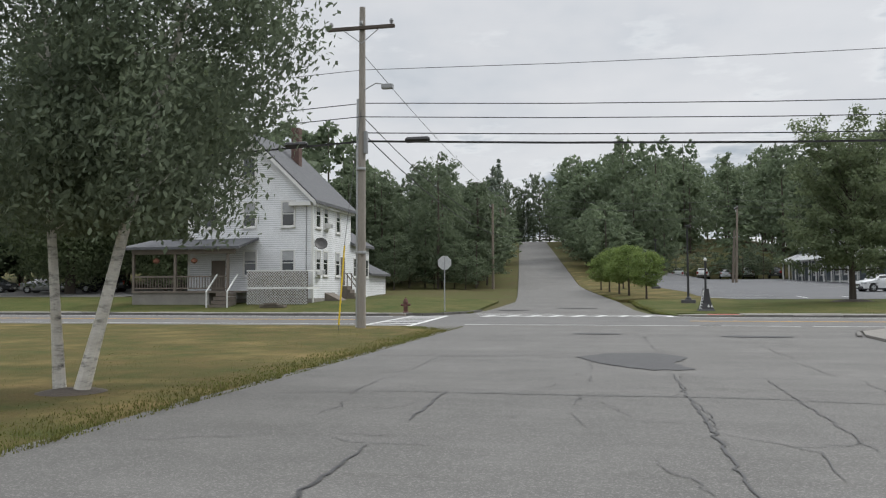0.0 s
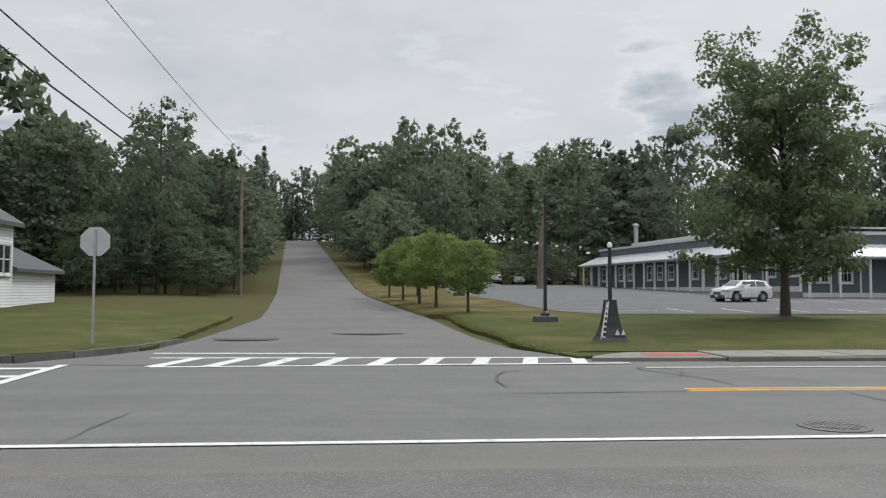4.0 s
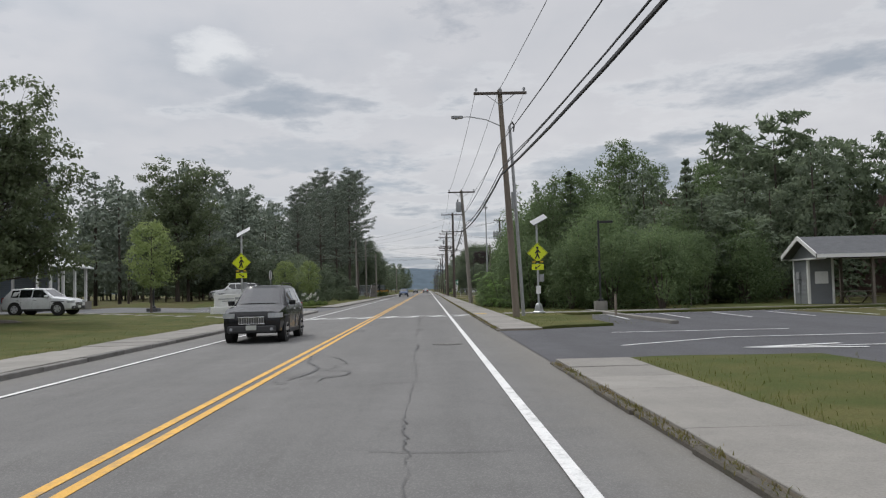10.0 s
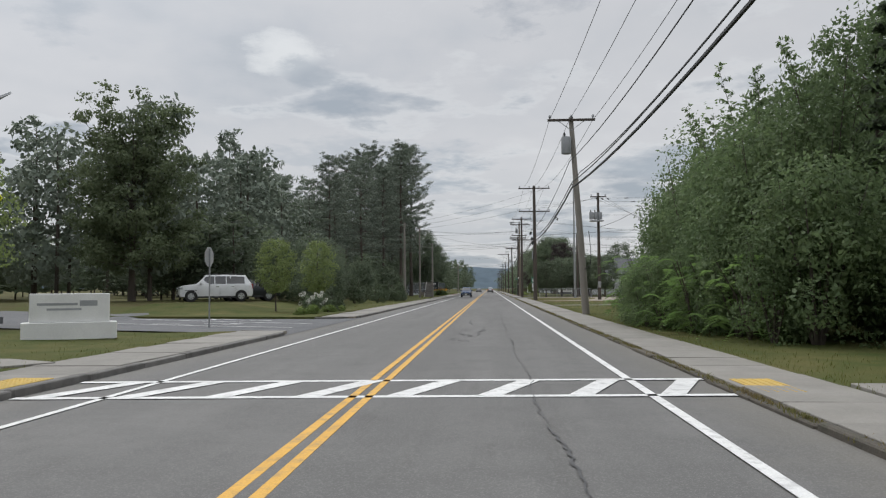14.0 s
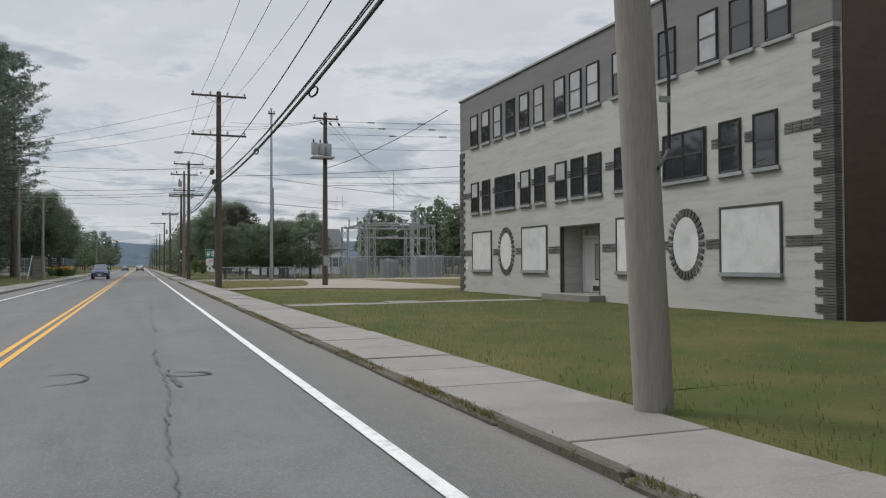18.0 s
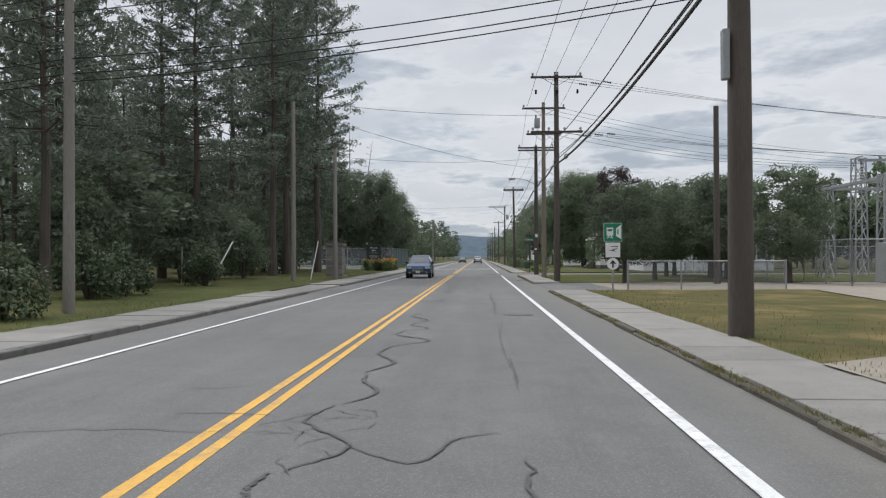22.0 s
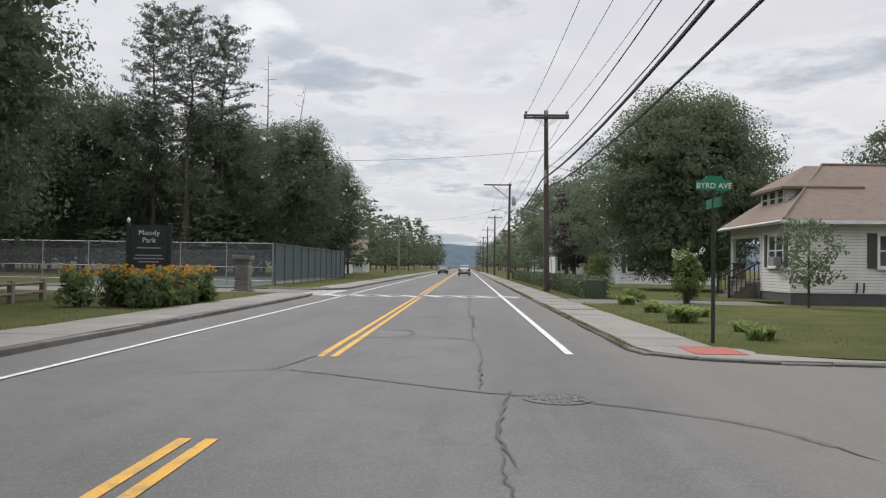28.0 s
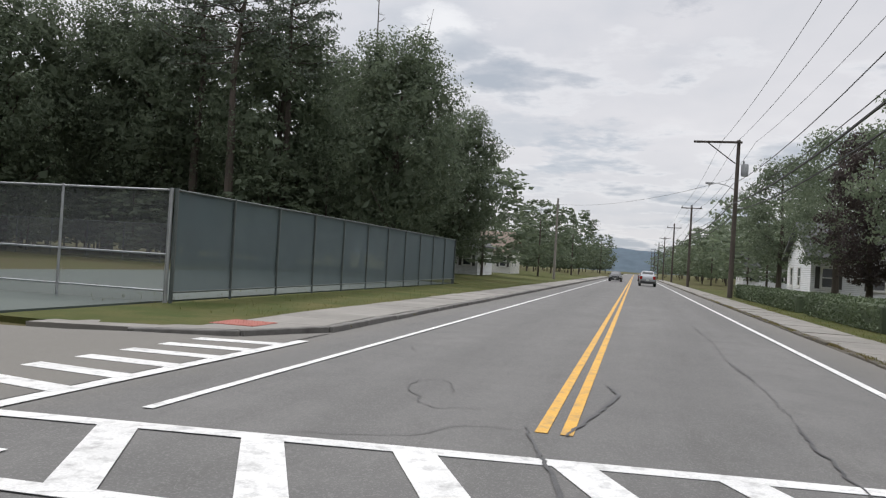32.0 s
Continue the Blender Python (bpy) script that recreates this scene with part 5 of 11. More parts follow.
p = pole("L", (6.7, -7.5, 0.05), (6.7, -7.4, 11.6), 0.155, 0.105, POLE_SILVER, "weathered wooden utility pole with a grey conduit", [(10.75, 1.25, 3)], across=True)
part("conduit", Shape().tube([(-0.19, 0.07, 0), (-0.18, 0.07, 3), (-0.155, 0.07, 8.2)], 0.055, 8), GALV, p, "galvanised conduit", smooth=True)
part("strap", Shape().lathe([(0.165, 2.6), (0.17, 2.62), (0.17, 2.68), (0.165, 2.7)], 12), GALV, p)
part("strap", Shape().lathe([(0.157, 5.6), (0.162, 5.62), (0.162, 5.68), (0.157, 5.7)], 12), GALV, p)
lamp_arm = part("lamp_arm", Shape().tube([(0.1, 0, 8.5), (0.5, 0.1, 8.75), (0.8, 0.1, 8.7)], 0.022, 6), GALV, p, smooth=True)
part("lamp_head", Shape().box(0.72, 0.0, 8.52, 1.15, 0.2, 8.7, 0.04), GREY_PAINT, lamp_arm)
part("riser_box", Shape().box(0.10, -0.1, 6.2, 0.22, 0.1, 7.0, 0.02), GREY_PAINT, p)

p = pole("1", (76.33, -7.05, 0.05), (76.1, -6.5, 10.8), 0.17, 0.11, POLE_WOOD, "brown wooden utility pole with a street light", [(10.55, 1.25, 3)])
street_light(p, 9.0, 1.9, Vector((-0.23, 0.55, 10.75)))
part("riser_box", Shape().box(-0.1, -0.30, 5.1, 0.1, -0.16, 5.9, 0.02, Matrix.Translation((-0.1, 0.27, 0))), GREY_PAINT, p)
stub = lean_pole("stub_pole", (77.3, -7.5, 0.05), (76.7, -7.0, 9.2), 0.09, 0.07, GALV, "thin grey steel pole leaning beside the wooden one")
part("pole_cap", Shape().tube([(-0.6, 0.5, 9.15), (-0.5, 0.35, 9.35), (-0.35, 0.25, 9.2), (-0.4, 0.3, 8.9)], 0.04, 6), BLACK, stub, smooth=True)
p = pole("2", (112.08, -6.86, 0.08), (112.0, -6.2, 10.5), 0.20, 0.12, POLE_SILVER, "pale wooden utility pole carrying a transformer", [(10.25, 1.25, 3)])
transformer(p, (-0.35, 0.95, 8.4), 1.05)
part("guy_loop", Shape().tube([(0.1, -0.2, 4.4), (0.14, -0.3, 3.4), (0.12, -0.28, 2.6), (-0.22, 0.1, 2.35)], 0.018, 5), CABLE, p)
part("pole_tag", Shape().box(-0.215, -0.05, 3.0, -0.195, 0.07, 3.06), ALU, p)
p = pole("A", (159.45, -6.93, 0.08), (159.45, -6.93, 13.0), 0.23, 0.15, POLE_DARK, "tall dark creosoted utility pole with two crossarms", [(12.6, 1.75, 4), (10.0, 1.75, 4)])
street_light(p, 8.3, 2.3, Vector((0, 0, 13)))
for k, (y, z) in enumerate(((0.35, 6.9), (0.5, 7.5), (0.28, 6.35))):
    part("splice_case", Shape().tube([(-0.9 - 0.3 * k, y, z), (-0.5 - 0.3 * k, y, z - 0.08)], 0.14, 8), BLACK, p)
part("riser_box", Shape().box(-0.2, 0.22, 4.6, 0.0, 0.34, 5.5, 0.02), GREY_PAINT, p)
p = pole("B", (159.7, -14.1, 0.05), (159.6, -14.1, 12.1), 0.20, 0.13, POLE_DARK, "reddish wooden pole with a bank of three transformers", [(11.6, 0.9, 3)])
for k in range(3):
    transformer(p, (-0.35 - 0.15 * k, 0.15 + 0.5 * k - 0.3, 9.0), 0.95)
part("mounting_arm", Shape().box(-0.9, -0.5, 8.8, 0.2, 1.0, 8.92, 0.02), GALV, p)
part("antenna", Shape().tube([(0.2, -0.2, 5.9), (0.2, -1.6, 5.9)], 0.02, 5).tube([(0.2, -0.9, 5.5), (0.2, -0.9, 6.3)], 0.015, 4).tube([(0.2, -1.3, 5.5), (0.2, -1.3, 6.3)], 0.015, 4), GALV, p)
part("meter_box", Shape().box(-0.25, -0.15, 1.4, -0.16, 0.15, 2.1, 0.02), GREY_PAINT, p)
lean_pole("steel_pole", (180.5, -13.6, 0.05), (180.5, -13.6, 16.3), 0.16, 0.09, GALV, "tall slim grey pole behind the fence", [(15.7, 0.35, 2)])
lean_pole("utility_pole", (187, -14.7, 0.05), (187, -14.7, 9.4), 0.17, 0.13, POLE_DARK, "plain dark wooden pole behind the fence")
D_ARMS = [(11.9, 1.5, 3), (8.7, 1.5, 4)]
p = pole("D1", (191.28, -6.78, 0.08), (191.28, -6.78, 12.3), 0.19, 0.13, POLE_DARK, "dark wooden utility pole hung with insulator strings", D_ARMS)
for y in (-1.2, 0.0, 1.2):
    part("insulator_string", Shape().lathe([(0.03, 0), (0.09, 0.05), (0.03, 0.08), (0.09, 0.13), (0.03, 0.16), (0.09, 0.21), (0.03, 0.26)], 8, (-0.25, y, 10.9)), BLACK, p, smooth=True)
p = pole("D2", (200.42, -6.78, 0.08), (200.42, -6.78, 12.3), 0.18, 0.12, POLE_WOOD, "brown wooden utility pole with one crossarm", [(11.8, 1.5, 3), (10.0, 1.2, 3)])
transformer(p, (-0.1, 0.45, 10.4), 0.8)
p = pole("D3", (208.47, -6.83, 0.08), (208.47, -6.83, 10.4), 0.19, 0.12, POLE_DARK, "dark wooden utility pole with a heavy crossarm and street light", [(10.15, 1.45, 3), (9.95, 1.45, 0)])
street_light(p, 7.2, 1.7, Vector((0, 0, 10.3)))
part("flyer", Shape().box(-0.20, -0.1, 3.0, -0.185, 0.1, 3.25), SIGN_WHITE, p, "torn paper notice")
part("flyer", Shape().box(-0.20, -0.05, 2.0, -0.186, 0.15, 2.1), SIGN_WHITE, p, "torn paper notice")
p = pole("28", (251.5, -7.05, 0.08), (251.7, -6.93, 10.9), 0.19, 0.12, POLE_DARK, "dark wooden utility pole above the hedge", [(10.5, 1.35, 3), (10.35, 1.35, 3)])
part("riser_box", Shape().box(-0.25, 0.1, 6.4, -0.1, 0.25, 7.2, 0.02), GREY_PAINT, p)
p = pole("29", (297.0, -7.2, 0.08), (297.2, -7.28, 11.3), 0.19, 0.12, POLE_DARK, "wooden utility pole with an offset crossarm and transformer", [])
part("crossarm", Shape().box(-0.06, -0.3, 10.95, 0.06, 3.0, 11.1, 0.02).tube([(0, 2.0, 10.95), (0, 0.1, 9.5)], 0.04, 6), POLE_DARK, p)
transformer(p, (0.0, -0.55, 8.6), 1.0)
street_light(p, 7.6, 1.6, Vector((0.2, -0.1, 11.2)))
for k, x in enumerate((345, 392, 440, 490, 540, 600)):
    q = pole("F%d" % k, (x, -7.3, 0), (x, -7.3, 10.6 + 0.4 * (k % 2)), 0.19, 0.12, POLE_DARK, "wooden utility pole far along the road", [(10.2, 1.3, 3)])
for x, y, h, lab in ((165.0, 8.4, 9.5, "weathered wooden pole in front of the pines"), (192.4, 9.0, 11.0, "grey wooden pole among the pines"), (197.6, 7.4, 8.8, "wooden guy pole beside the stone pillar"), (330.0, 8.5, 9.5, "bare wooden pole far along the road")):
    lean_pole("utility_pole", (x, y, 0.05), (x, y, h), 0.16, 0.11, POLE_SILVER, lab)
for x, y, h in ((31.0, 70.0, 9.6), (30.5, 69.4, 6.6)):
    lean_pole("utility_pole", (x, y, land(x, y)), (x + 0.3, y, land(x, y) + h), 0.16, 0.11, POLE_WOOD, "pale wooden pole at the back of the car park", [(h - 0.3, 1.2, 3)] if h > 9 else [])
for y in (50, 85, 120, 150):
    x = street_mid(y) - 6.2
    lean_pole("utility_pole", (x, y, land(x, y)), (x, y, land(x, y) + 9.0), 0.16, 0.11, POLE_WOOD, "wooden pole beside the hill street", [(8.6, 1.1, 3)])


def sag(a, b, drop, n=10):
    a, b = Vector(a), Vector(b)
    return [a.lerp(b, i / n) - Vector((0, 0, drop * 4 * (i / n) * (1 - i / n))) for i in range(n + 1)]


def line(name, stops, r, material, label, drop=0.012, group="overhead wires"):
    path = [Vector(stops[0])]
    for a, b in zip(stops, stops[1:]):
        path += sag(a, b, drop * (Vector(b) - Vector(a)).length)[1:]
    return solid(name, Shape().tube(path, r, 4, False), material, label=label, category="wire", group=group)


ORDER = ["W", "L", "1", "2", "A", "D1", "D2", "D3", "28", "29", "F0", "F1", "F2", "F3", "F4", "F5"]
POLES["W"] = (Vector((-45, -7.6, 0)), Vector((-45, -7.5, 10.9)))
lean_pole("utility_pole", (-45, -7.6, 0.0), (-45, -7.5, 10.9), 0.2, 0.13, POLE_DARK, "wooden utility pole far to the west", [(10.4, 1.3, 3)])
TOPS = {"L": 9.35, "W": 9.4, "A": 12.85, "D1": 12.15, "D2": 12.05, "29": 11.2}


def hung(key, y, z):
    base, top = POLES[key]
    return (base.x + (top.x - base.x) * z / top.z, base.y + (top.y - base.y) * z / top.z + y, z)


for y in (-1.15, 0.1, 1.15):
    line("power_wire", [hung(k, y if k != "L" else 0.15, TOPS.get(k, POLES[k][1].z - 0.15)) for k in (ORDER if y == 0.1 else ORDER[2:])], 0.012, WIRE_GREY, "thin overhead power wire")
for y, z in ((0.25, 8.15), (-0.22, 7.55)):
    line("service_cable", [hung(k, y, z) for k in ORDER], 0.018, CABLE, "black overhead service cable", 0.014)
line("trunk_cable", [hung(k, 0.24, 6.75) for k in ORDER], 0.045, CABLE, "thick black overhead trunk cable", 0.013)
line("trunk_cable", [hung(k, -0.24, 6.35) for k in ORDER[6:]], 0.035, CABLE, "black overhead trunk cable", 0.013)
line("trunk_cable", [hung(k, 0.2, 7.05) for k in ORDER[1:6]], 0.022, CABLE, "black overhead trunk cable", 0.013)
for x, y in ((8.7, -7.25), (4.1, -7.25)):
    solid("splice_case", Shape().tube([(x - 0.45, y, 6.73), (x - 0.38, y, 6.72), (x + 0.38, y, 6.72), (x + 0.45, y, 6.73)], [0.05, 0.11, 0.11, 0.05], 8), BLACK, label="black cable splice case hanging on the trunk cable", category="cable splice")
for x, z in ((46, 6.45), (128, 6.4), (140, 6.3), (186, 6.6)):
    loop = Shape().tube([(x + 0.55 * math.cos(a), -6.75 + 0.05 * math.sin(a), z + 0.1 + 0.09 * math.sin(a)) for a in [0.524 * i for i in range(13)]], 0.03, 5)
    solid("cable_loop", loop, CABLE, label="loop of spare cable hung on the trunk line", category="cable loop")
# lines that cross the road or lead to the substation
line("power_wire", [hung("L", 0.3, 9.9), (6, 40, 9.5), (1.0, 85, 14)], 0.012, WIRE_GREY, "overhead wire up the side street")
line("service_cable", [hung("L", 0.3, 7.0), (8.3, 30, 5.5), (6.9, 50, 8.3), (3.2, 85, 11.8)], 0.02, CABLE, "slack black cable up the side street", 0.03)
line("service_cable", [hung("L", 0.3, 7.6), (8.3, 30, 6.2), (6.9, 50, 8.9), (3.2, 85, 12.3)], 0.016, CABLE, "slack black cable up the side street", 0.03)
for z in (8.2, 9.3, 10.1):
    line("power_wire", [(6.9, 50, 0.9 + z), (31.0, 70, 2.2 + z), (90, 100, 13)], 0.016, WIRE_GREY, "wire behind the car park", 0.02)
for k in range(3):
    line("power_wire", [(159.6, -14.1 + 0.7 * (k - 1), 11.7), (200, -33 - 2 * k, 9.5)], 0.012, WIRE_GREY, "wire from the transformer pole to the substation")
    line("power_wire", [(191.3, -6.8 + 1.2 * (k - 1), 12.0), (197, -36 - 2 * k, 9.6)], 0.012, WIRE_GREY, "wire sloping down to the substation")
    line("power_wire", [(191.3, -6.8 + 1.2 * (k - 1), 8.9), (197, -36 - 2 * k, 7.6)], 0.012, WIRE_GREY, "wire sloping down to the substation")
    line("power_wire", [(159.4, -6.9 + 0.8 * (k - 1), 11.0 - 0.3 * k), (159.6, -14.1, 11.6)], 0.012, WIRE_GREY, "jumper wire between the poles", 0.03)
    line("power_wire", [(159.4, -6.9, 12.4 - 0.9 * k), (163.8, 8.4, 9.2 - 0.4 * k), (171, 40, 9)], 0.011, WIRE_GREY, "wire crossing the road to the pines", 0.02)
for k, (za, zb) in enumerate(((7.9, 8.4), (8.05, 7.9), (6.7, 6.7), (6.45, 6.3), (6.3, 6.1))):
    line("service_cable", [(159.45, -6.8, za), (165.0, 8.4, zb), (175, 40, zb + 1)], 0.014, CABLE, "cable crossing the road to the pines", 0.014)
for k, z in enumerate((11.5, 11.1, 10.6, 9.6, 7.6, 7.2)):
    line("power_wire", [(159.6, -14.1, z), (132 - 3 * k, -66, 12.4 - 0.7 * k)], 0.012, WIRE_GREY, "wire leading away behind the factory", 0.02)
for k in range(3):
    line("power_wire", [(191.3, -6.8 + 1.2 * (k - 1), 8.9), (189.5 + k, -23.5, 6.6)], 0.012, WIRE_GREY, "wire sloping down to the substation", 0.03)
    line("power_wire", [(200.4, -6.8 + 1.2 * (k - 1), 11.9), (206 + 2 * k, -33, 9.0)], 0.012, WIRE_GREY, "wire sloping down to the substation", 0.02)
line("service_cable", [(200.4, -6.8, 7.8), (224.0, -19.0, 4.2)], 0.014, CABLE, "service wire to the white house", 0.03)


def strain(a, b, away, size=1.0, drop=0.012):
    """A string of dark porcelain bells in a wire from a to b."""
    a, b = Vector(a), Vector(b)
    long = (b - a).length
    p, q = (a.lerp(b, t) - Vector((0, 0, 4 * drop * long * t * (1 - t))) for t in (away / long, (away + 0.5) / long))
    m = Matrix.Translation(p) @ (q - p).to_track_quat("Z", "Y").to_matrix().to_4x4()
    prof = [(0.02, 0.0)]
    for k in range(5):
        prof += [(0.02, 0.12 * k + 0.02), (0.085, 0.12 * k + 0.05), (0.05, 0.12 * k + 0.09), (0.02, 0.12 * k + 0.12)]
    ob = solid("strain_insulator", Shape().lathe([(r * size, z * size) for r, z in prof], 8), BLACK, smooth=True, label="string of dark bell insulators hung in a wire", category="insulator", group="strain insulators")
    ob.matrix_basis = m


for k in range(3):
    strain((191.3, -6.8 + 1.2 * (k - 1), 12.0), (197, -36 - 2 * k, 9.6), 1.6 + 0.5 * k, 0.85)
    strain((191.3, -6.8 + 1.2 * (k - 1), 8.9), (197, -36 - 2 * k, 7.6), 1.8 + 0.5 * k, 0.85)
    strain((159.6, -14.1, (11.5, 11.1, 10.6)[k]), (132 - 3 * k, -66, 12.4 - 0.7 * k), 3.0 + 0.8 * k, 0.85, 0.02)
    strain((159.6, -14.1, (11.5, 11.1, 10.6)[k]), (132 - 3 * k, -66, 12.4 - 0.7 * k), 6.5 + 0.8 * k, 0.85, 0.02)
    strain((159.6, -14.1 + 0.7 * (k - 1), 11.7), (200, -33 - 2 * k, 9.5), 1.2, 0.85)
line("service_cable", [(159.6, -14.1, 8.2), (144.9, -17.5, 9.8)], 0.02, CABLE, "black service drop to the factory", 0.02)
line("service_cable", [(159.45, -6.93, 7.4), (140, -40, 9.8)], 0.018, CABLE, "black cable leading away behind the factory", 0.02)
line("service_cable", [(159.6, -14.1, 7.0), (120, -40, 8.0)], 0.018, CABLE, "black cable leading away behind the factory", 0.02)
for a, b, z, zb in (((191.28, -6.78), (188, 8.0), 9.8, 10.2), ((208.47, -6.83), (197.6, 7.4), 9.4, 8.3), ((208.47, -6.83), (188, 8.0), 8.6, 9.8), ((251.6, -7), (262, 18), 8.5, 9.5), ((297.2, -7.2), (330, 8.5), 8.6, 8.8), ((208.47, -6.83), (243, -28), 8.0, 5.5), ((208.47, -6.83), (248, -34), 7.0, 5.0), ((251.6, -7), (246, -24), 7.6, 4.2)):
    line("power_wire", [(*a, z), (*b, zb)], 0.012, CABLE, "service wire crossing overhead", 0.02)
for a, b in (((188.0, 8.0, 8.5), (184.6, 11.5, 0.1)), ((197.6, 7.4, 8.3), (195.4, 8.6, 0.1)), ((190, 12, 3.4), (193.4, 14.8, 0.1)), ((182.3, 12, 3.2), (184.8, 13.0, 0.1))):
    s = Shape().tube([a, b], 0.015, 5)
    end = Vector(b)
    s2 = Shape().tube([end, end.lerp(Vector(a), min(1.0, 2.6 / (Vector(a) - end).length))], 0.035, 6)
    guy = empty("guy_wire", label="steel guy wire with a pale guard", category="guy wire", group="guy wires")
    part("wire", s, WIRE_GREY, guy)
    part("guard", s2, WHITE_PAINT, guy, "dull pale guard tube")
guy = empty("guy_wire", label="guy wire of the corner pole in a bright yellow guard", category="guy wire", group="guy wires")
GUARD_YELLOW = surface("yellow_guard_plastic", (0.75, 0.53, 0.03), (0.68, 0.48, 0.03), 3, 40, 0.5, bump=0.05)
part("guard", Shape().tube([(6.36, -8.95, 0.2), (6.46, -8.65, 2.9)], 0.03, 8), GUARD_YELLOW, guy, "yellow guard tube")
part("wire", Shape().tube([(6.35, -8.97, -0.05), (6.46, -8.65, 2.95), (6.7, -7.5, 8.0)], 0.01, 5), WIRE_GREY, guy)


# warning signs with flashing beacons
def crossing_sign(x, y, face, arrow, label, z0=0.1):
    s = empty("crossing_sign", Matrix.Translation((x, y, z0)) @ Matrix.Rotation(face, 4, "Z"), label=label, category="road sign", group="crossing signs")
    part("base", Shape().lathe([(0.34, 0), (0.33, 0.06), (0.24, 0.1), (0.17, 0.42), (0.12, 0.5), (0.07, 0.52)], 4), ALU, s, "cast aluminium pedestal base")
    part("post", Shape().tube([(0, 0, 0.4), (0, 0, 4.75)], 0.055, 10), ALU, s, smooth=True)
    plate = Shape().prism([(0, -0.54), (0.54, 0), (0, 0.54), (-0.54, 0)], "y", -0.080, -0.070)
    ob = part("panel", plate, SIGN_YELLOW, s, "fluorescent yellow-green diamond panel")
    ob.location = (0, 0, 3.12)
    rim = Shape()
    for (xa, za), (xb, zb) in (((0, -0.5), (0.5, 0)), ((0.5, 0), (0, 0.5)), ((0, 0.5), (-0.5, 0)), ((-0.5, 0), (0, -0.5))):
        rim.tube([(xa, -0.083, za), (xb, -0.083, zb)], 0.008, 4)
    part("border", rim, BLACK, ob)
    mark = Shape().lathe([(0.0, -0.002), (0.065, 0.0), (0.065, 0.004), (0.0, 0.005)], 12)
    mark.v = [(a, -0.084 - c * 0.2, 0.27 + b) for a, b, c in mark.v]
    for q in ([(0.02, 0.18), (0.0, -0.04)], [(0.0, -0.04), (-0.12, -0.30)], [(0.0, -0.04), (0.09, -0.30)], [(0.01, 0.15), (0.15, 0.0)], [(0.01, 0.15), (-0.12, -0.02)]):
        mark.tube([(q[0][0], -0.085, q[0][1]), (q[1][0], -0.085, q[1][1])], [0.045, 0.03], 6)
    part("symbol", mark, BLACK, ob, "plain black crossing symbol")
    small = part("plaque", Shape().box(-0.31, -0.080, 2.24, 0.31, -0.070, 2.54), SIGN_YELLOW, s, "yellow plaque with a slanting arrow")
    a = arrow
    part("arrow", Shape().tube([(-0.12 * a, -0.083, 2.47), (0.10 * a, -0.083, 2.33)], 0.028, 4).prism([(0.17 * a, 2.28), (0.02 * a, 2.30), (0.13 * a, 2.42)], "y", -0.086, -0.081), BLACK, small)
    bar = part("beacon_bar", Shape().box(-0.30, -0.10, 2.60, 0.30, -0.05, 2.70, 0.01), BLACK, s)
    for bx in (-0.2, 0.2):
        part("beacon", Shape().box(bx - 0.08, -0.106, 2.62, bx + 0.08, -0.10, 2.68), GUARD_YELLOW, bar)
    part("control_box", Shape().box(0.06, -0.1, 1.62, 0.30, 0.1, 2.0, 0.02), GREY_PAINT, s)
    part("button_plate", Shape().box(-0.12, -0.09, 1.0, 0.12, -0.06, 1.4, 0.01), SIGN_WHITE, s)
    panel = part("solar_panel", Shape().box(-0.42, -0.32, -0.02, 0.42, 0.32, 0.02, 0.005), GREY_PAINT, s, "tilted solar panel")
    panel.matrix_basis = pose(0.12, 0, 4.85, 25, -28, 0)
    return s


crossing_sign(84.16, 7.6, radians(-90), 1, "yellow-green crossing sign with beacon on a silver post in the lawn")
crossing_sign(80.3, -8.65, radians(-90), -1, "yellow-green crossing sign with beacon beside the rest area")


def stop_sign(x, y, face, label):
    s = empty("stop_sign", Matrix.Translation((x, y, land(x, y))) @ Matrix.Rotation(face, 4, "Z"), label=label, category="road sign")
    part("post", Shape().box(-0.03, -0.02, -0.2, 0.03, 0.02, 3.05), GALV, s)
    oct_ = [(0.385 * math.cos(radians(22.5 + 45 * k)) / 0.924, 2.72 + 0.385 * math.sin(radians(22.5 + 45 * k)) / 0.924) for k in range(8)]
    part("panel", Shape().prism(oct_, "y", 0.022, 0.026), ALU, s, "bare aluminium back of the panel")
    red = surface("red_sheeting", (0.45, 0.02, 0.025), (0.40, 0.018, 0.022), 5, 60, 0.4, bump=0.0)
    part("face", Shape().prism(oct_, "y", 0.0262, 0.028), red, s, "red face")
    return s


stop_sign(6.2, 9.5, 0, "octagonal stop sign seen from its bare metal back")
s = stop_sign(101.0, 9.3, radians(-6), "stop sign turned edge-on at the car park exit")

h = empty("fire_hydrant", Matrix.Translation((4.63, 6.75, 0.1)), label="faded dark red fire hydrant on the lawn edge", category="fire hydrant")
part("barrel", Shape().lathe([(0.17, 0), (0.17, 0.05), (0.12, 0.07), (0.115, 0.5), (0.15, 0.52), (0.15, 0.57), (0.11, 0.6)], 12), HYDRANT_RED, h, smooth=True)
part("bonnet", Shape().lathe([(0.13, 0.58), (0.125, 0.66), (0.08, 0.74), (0.03, 0.76), (0.03, 0.82)], 12), HYDRANT_RED, h, smooth=True)
part("outlet", Shape().tube([(-0.26, 0, 0.42), (0.26, 0, 0.42)], 0.06, 8).tube([(0, -0.22, 0.36), (0, 0, 0.36)], 0.075, 8), HYDRANT_RED, h, smooth=True)

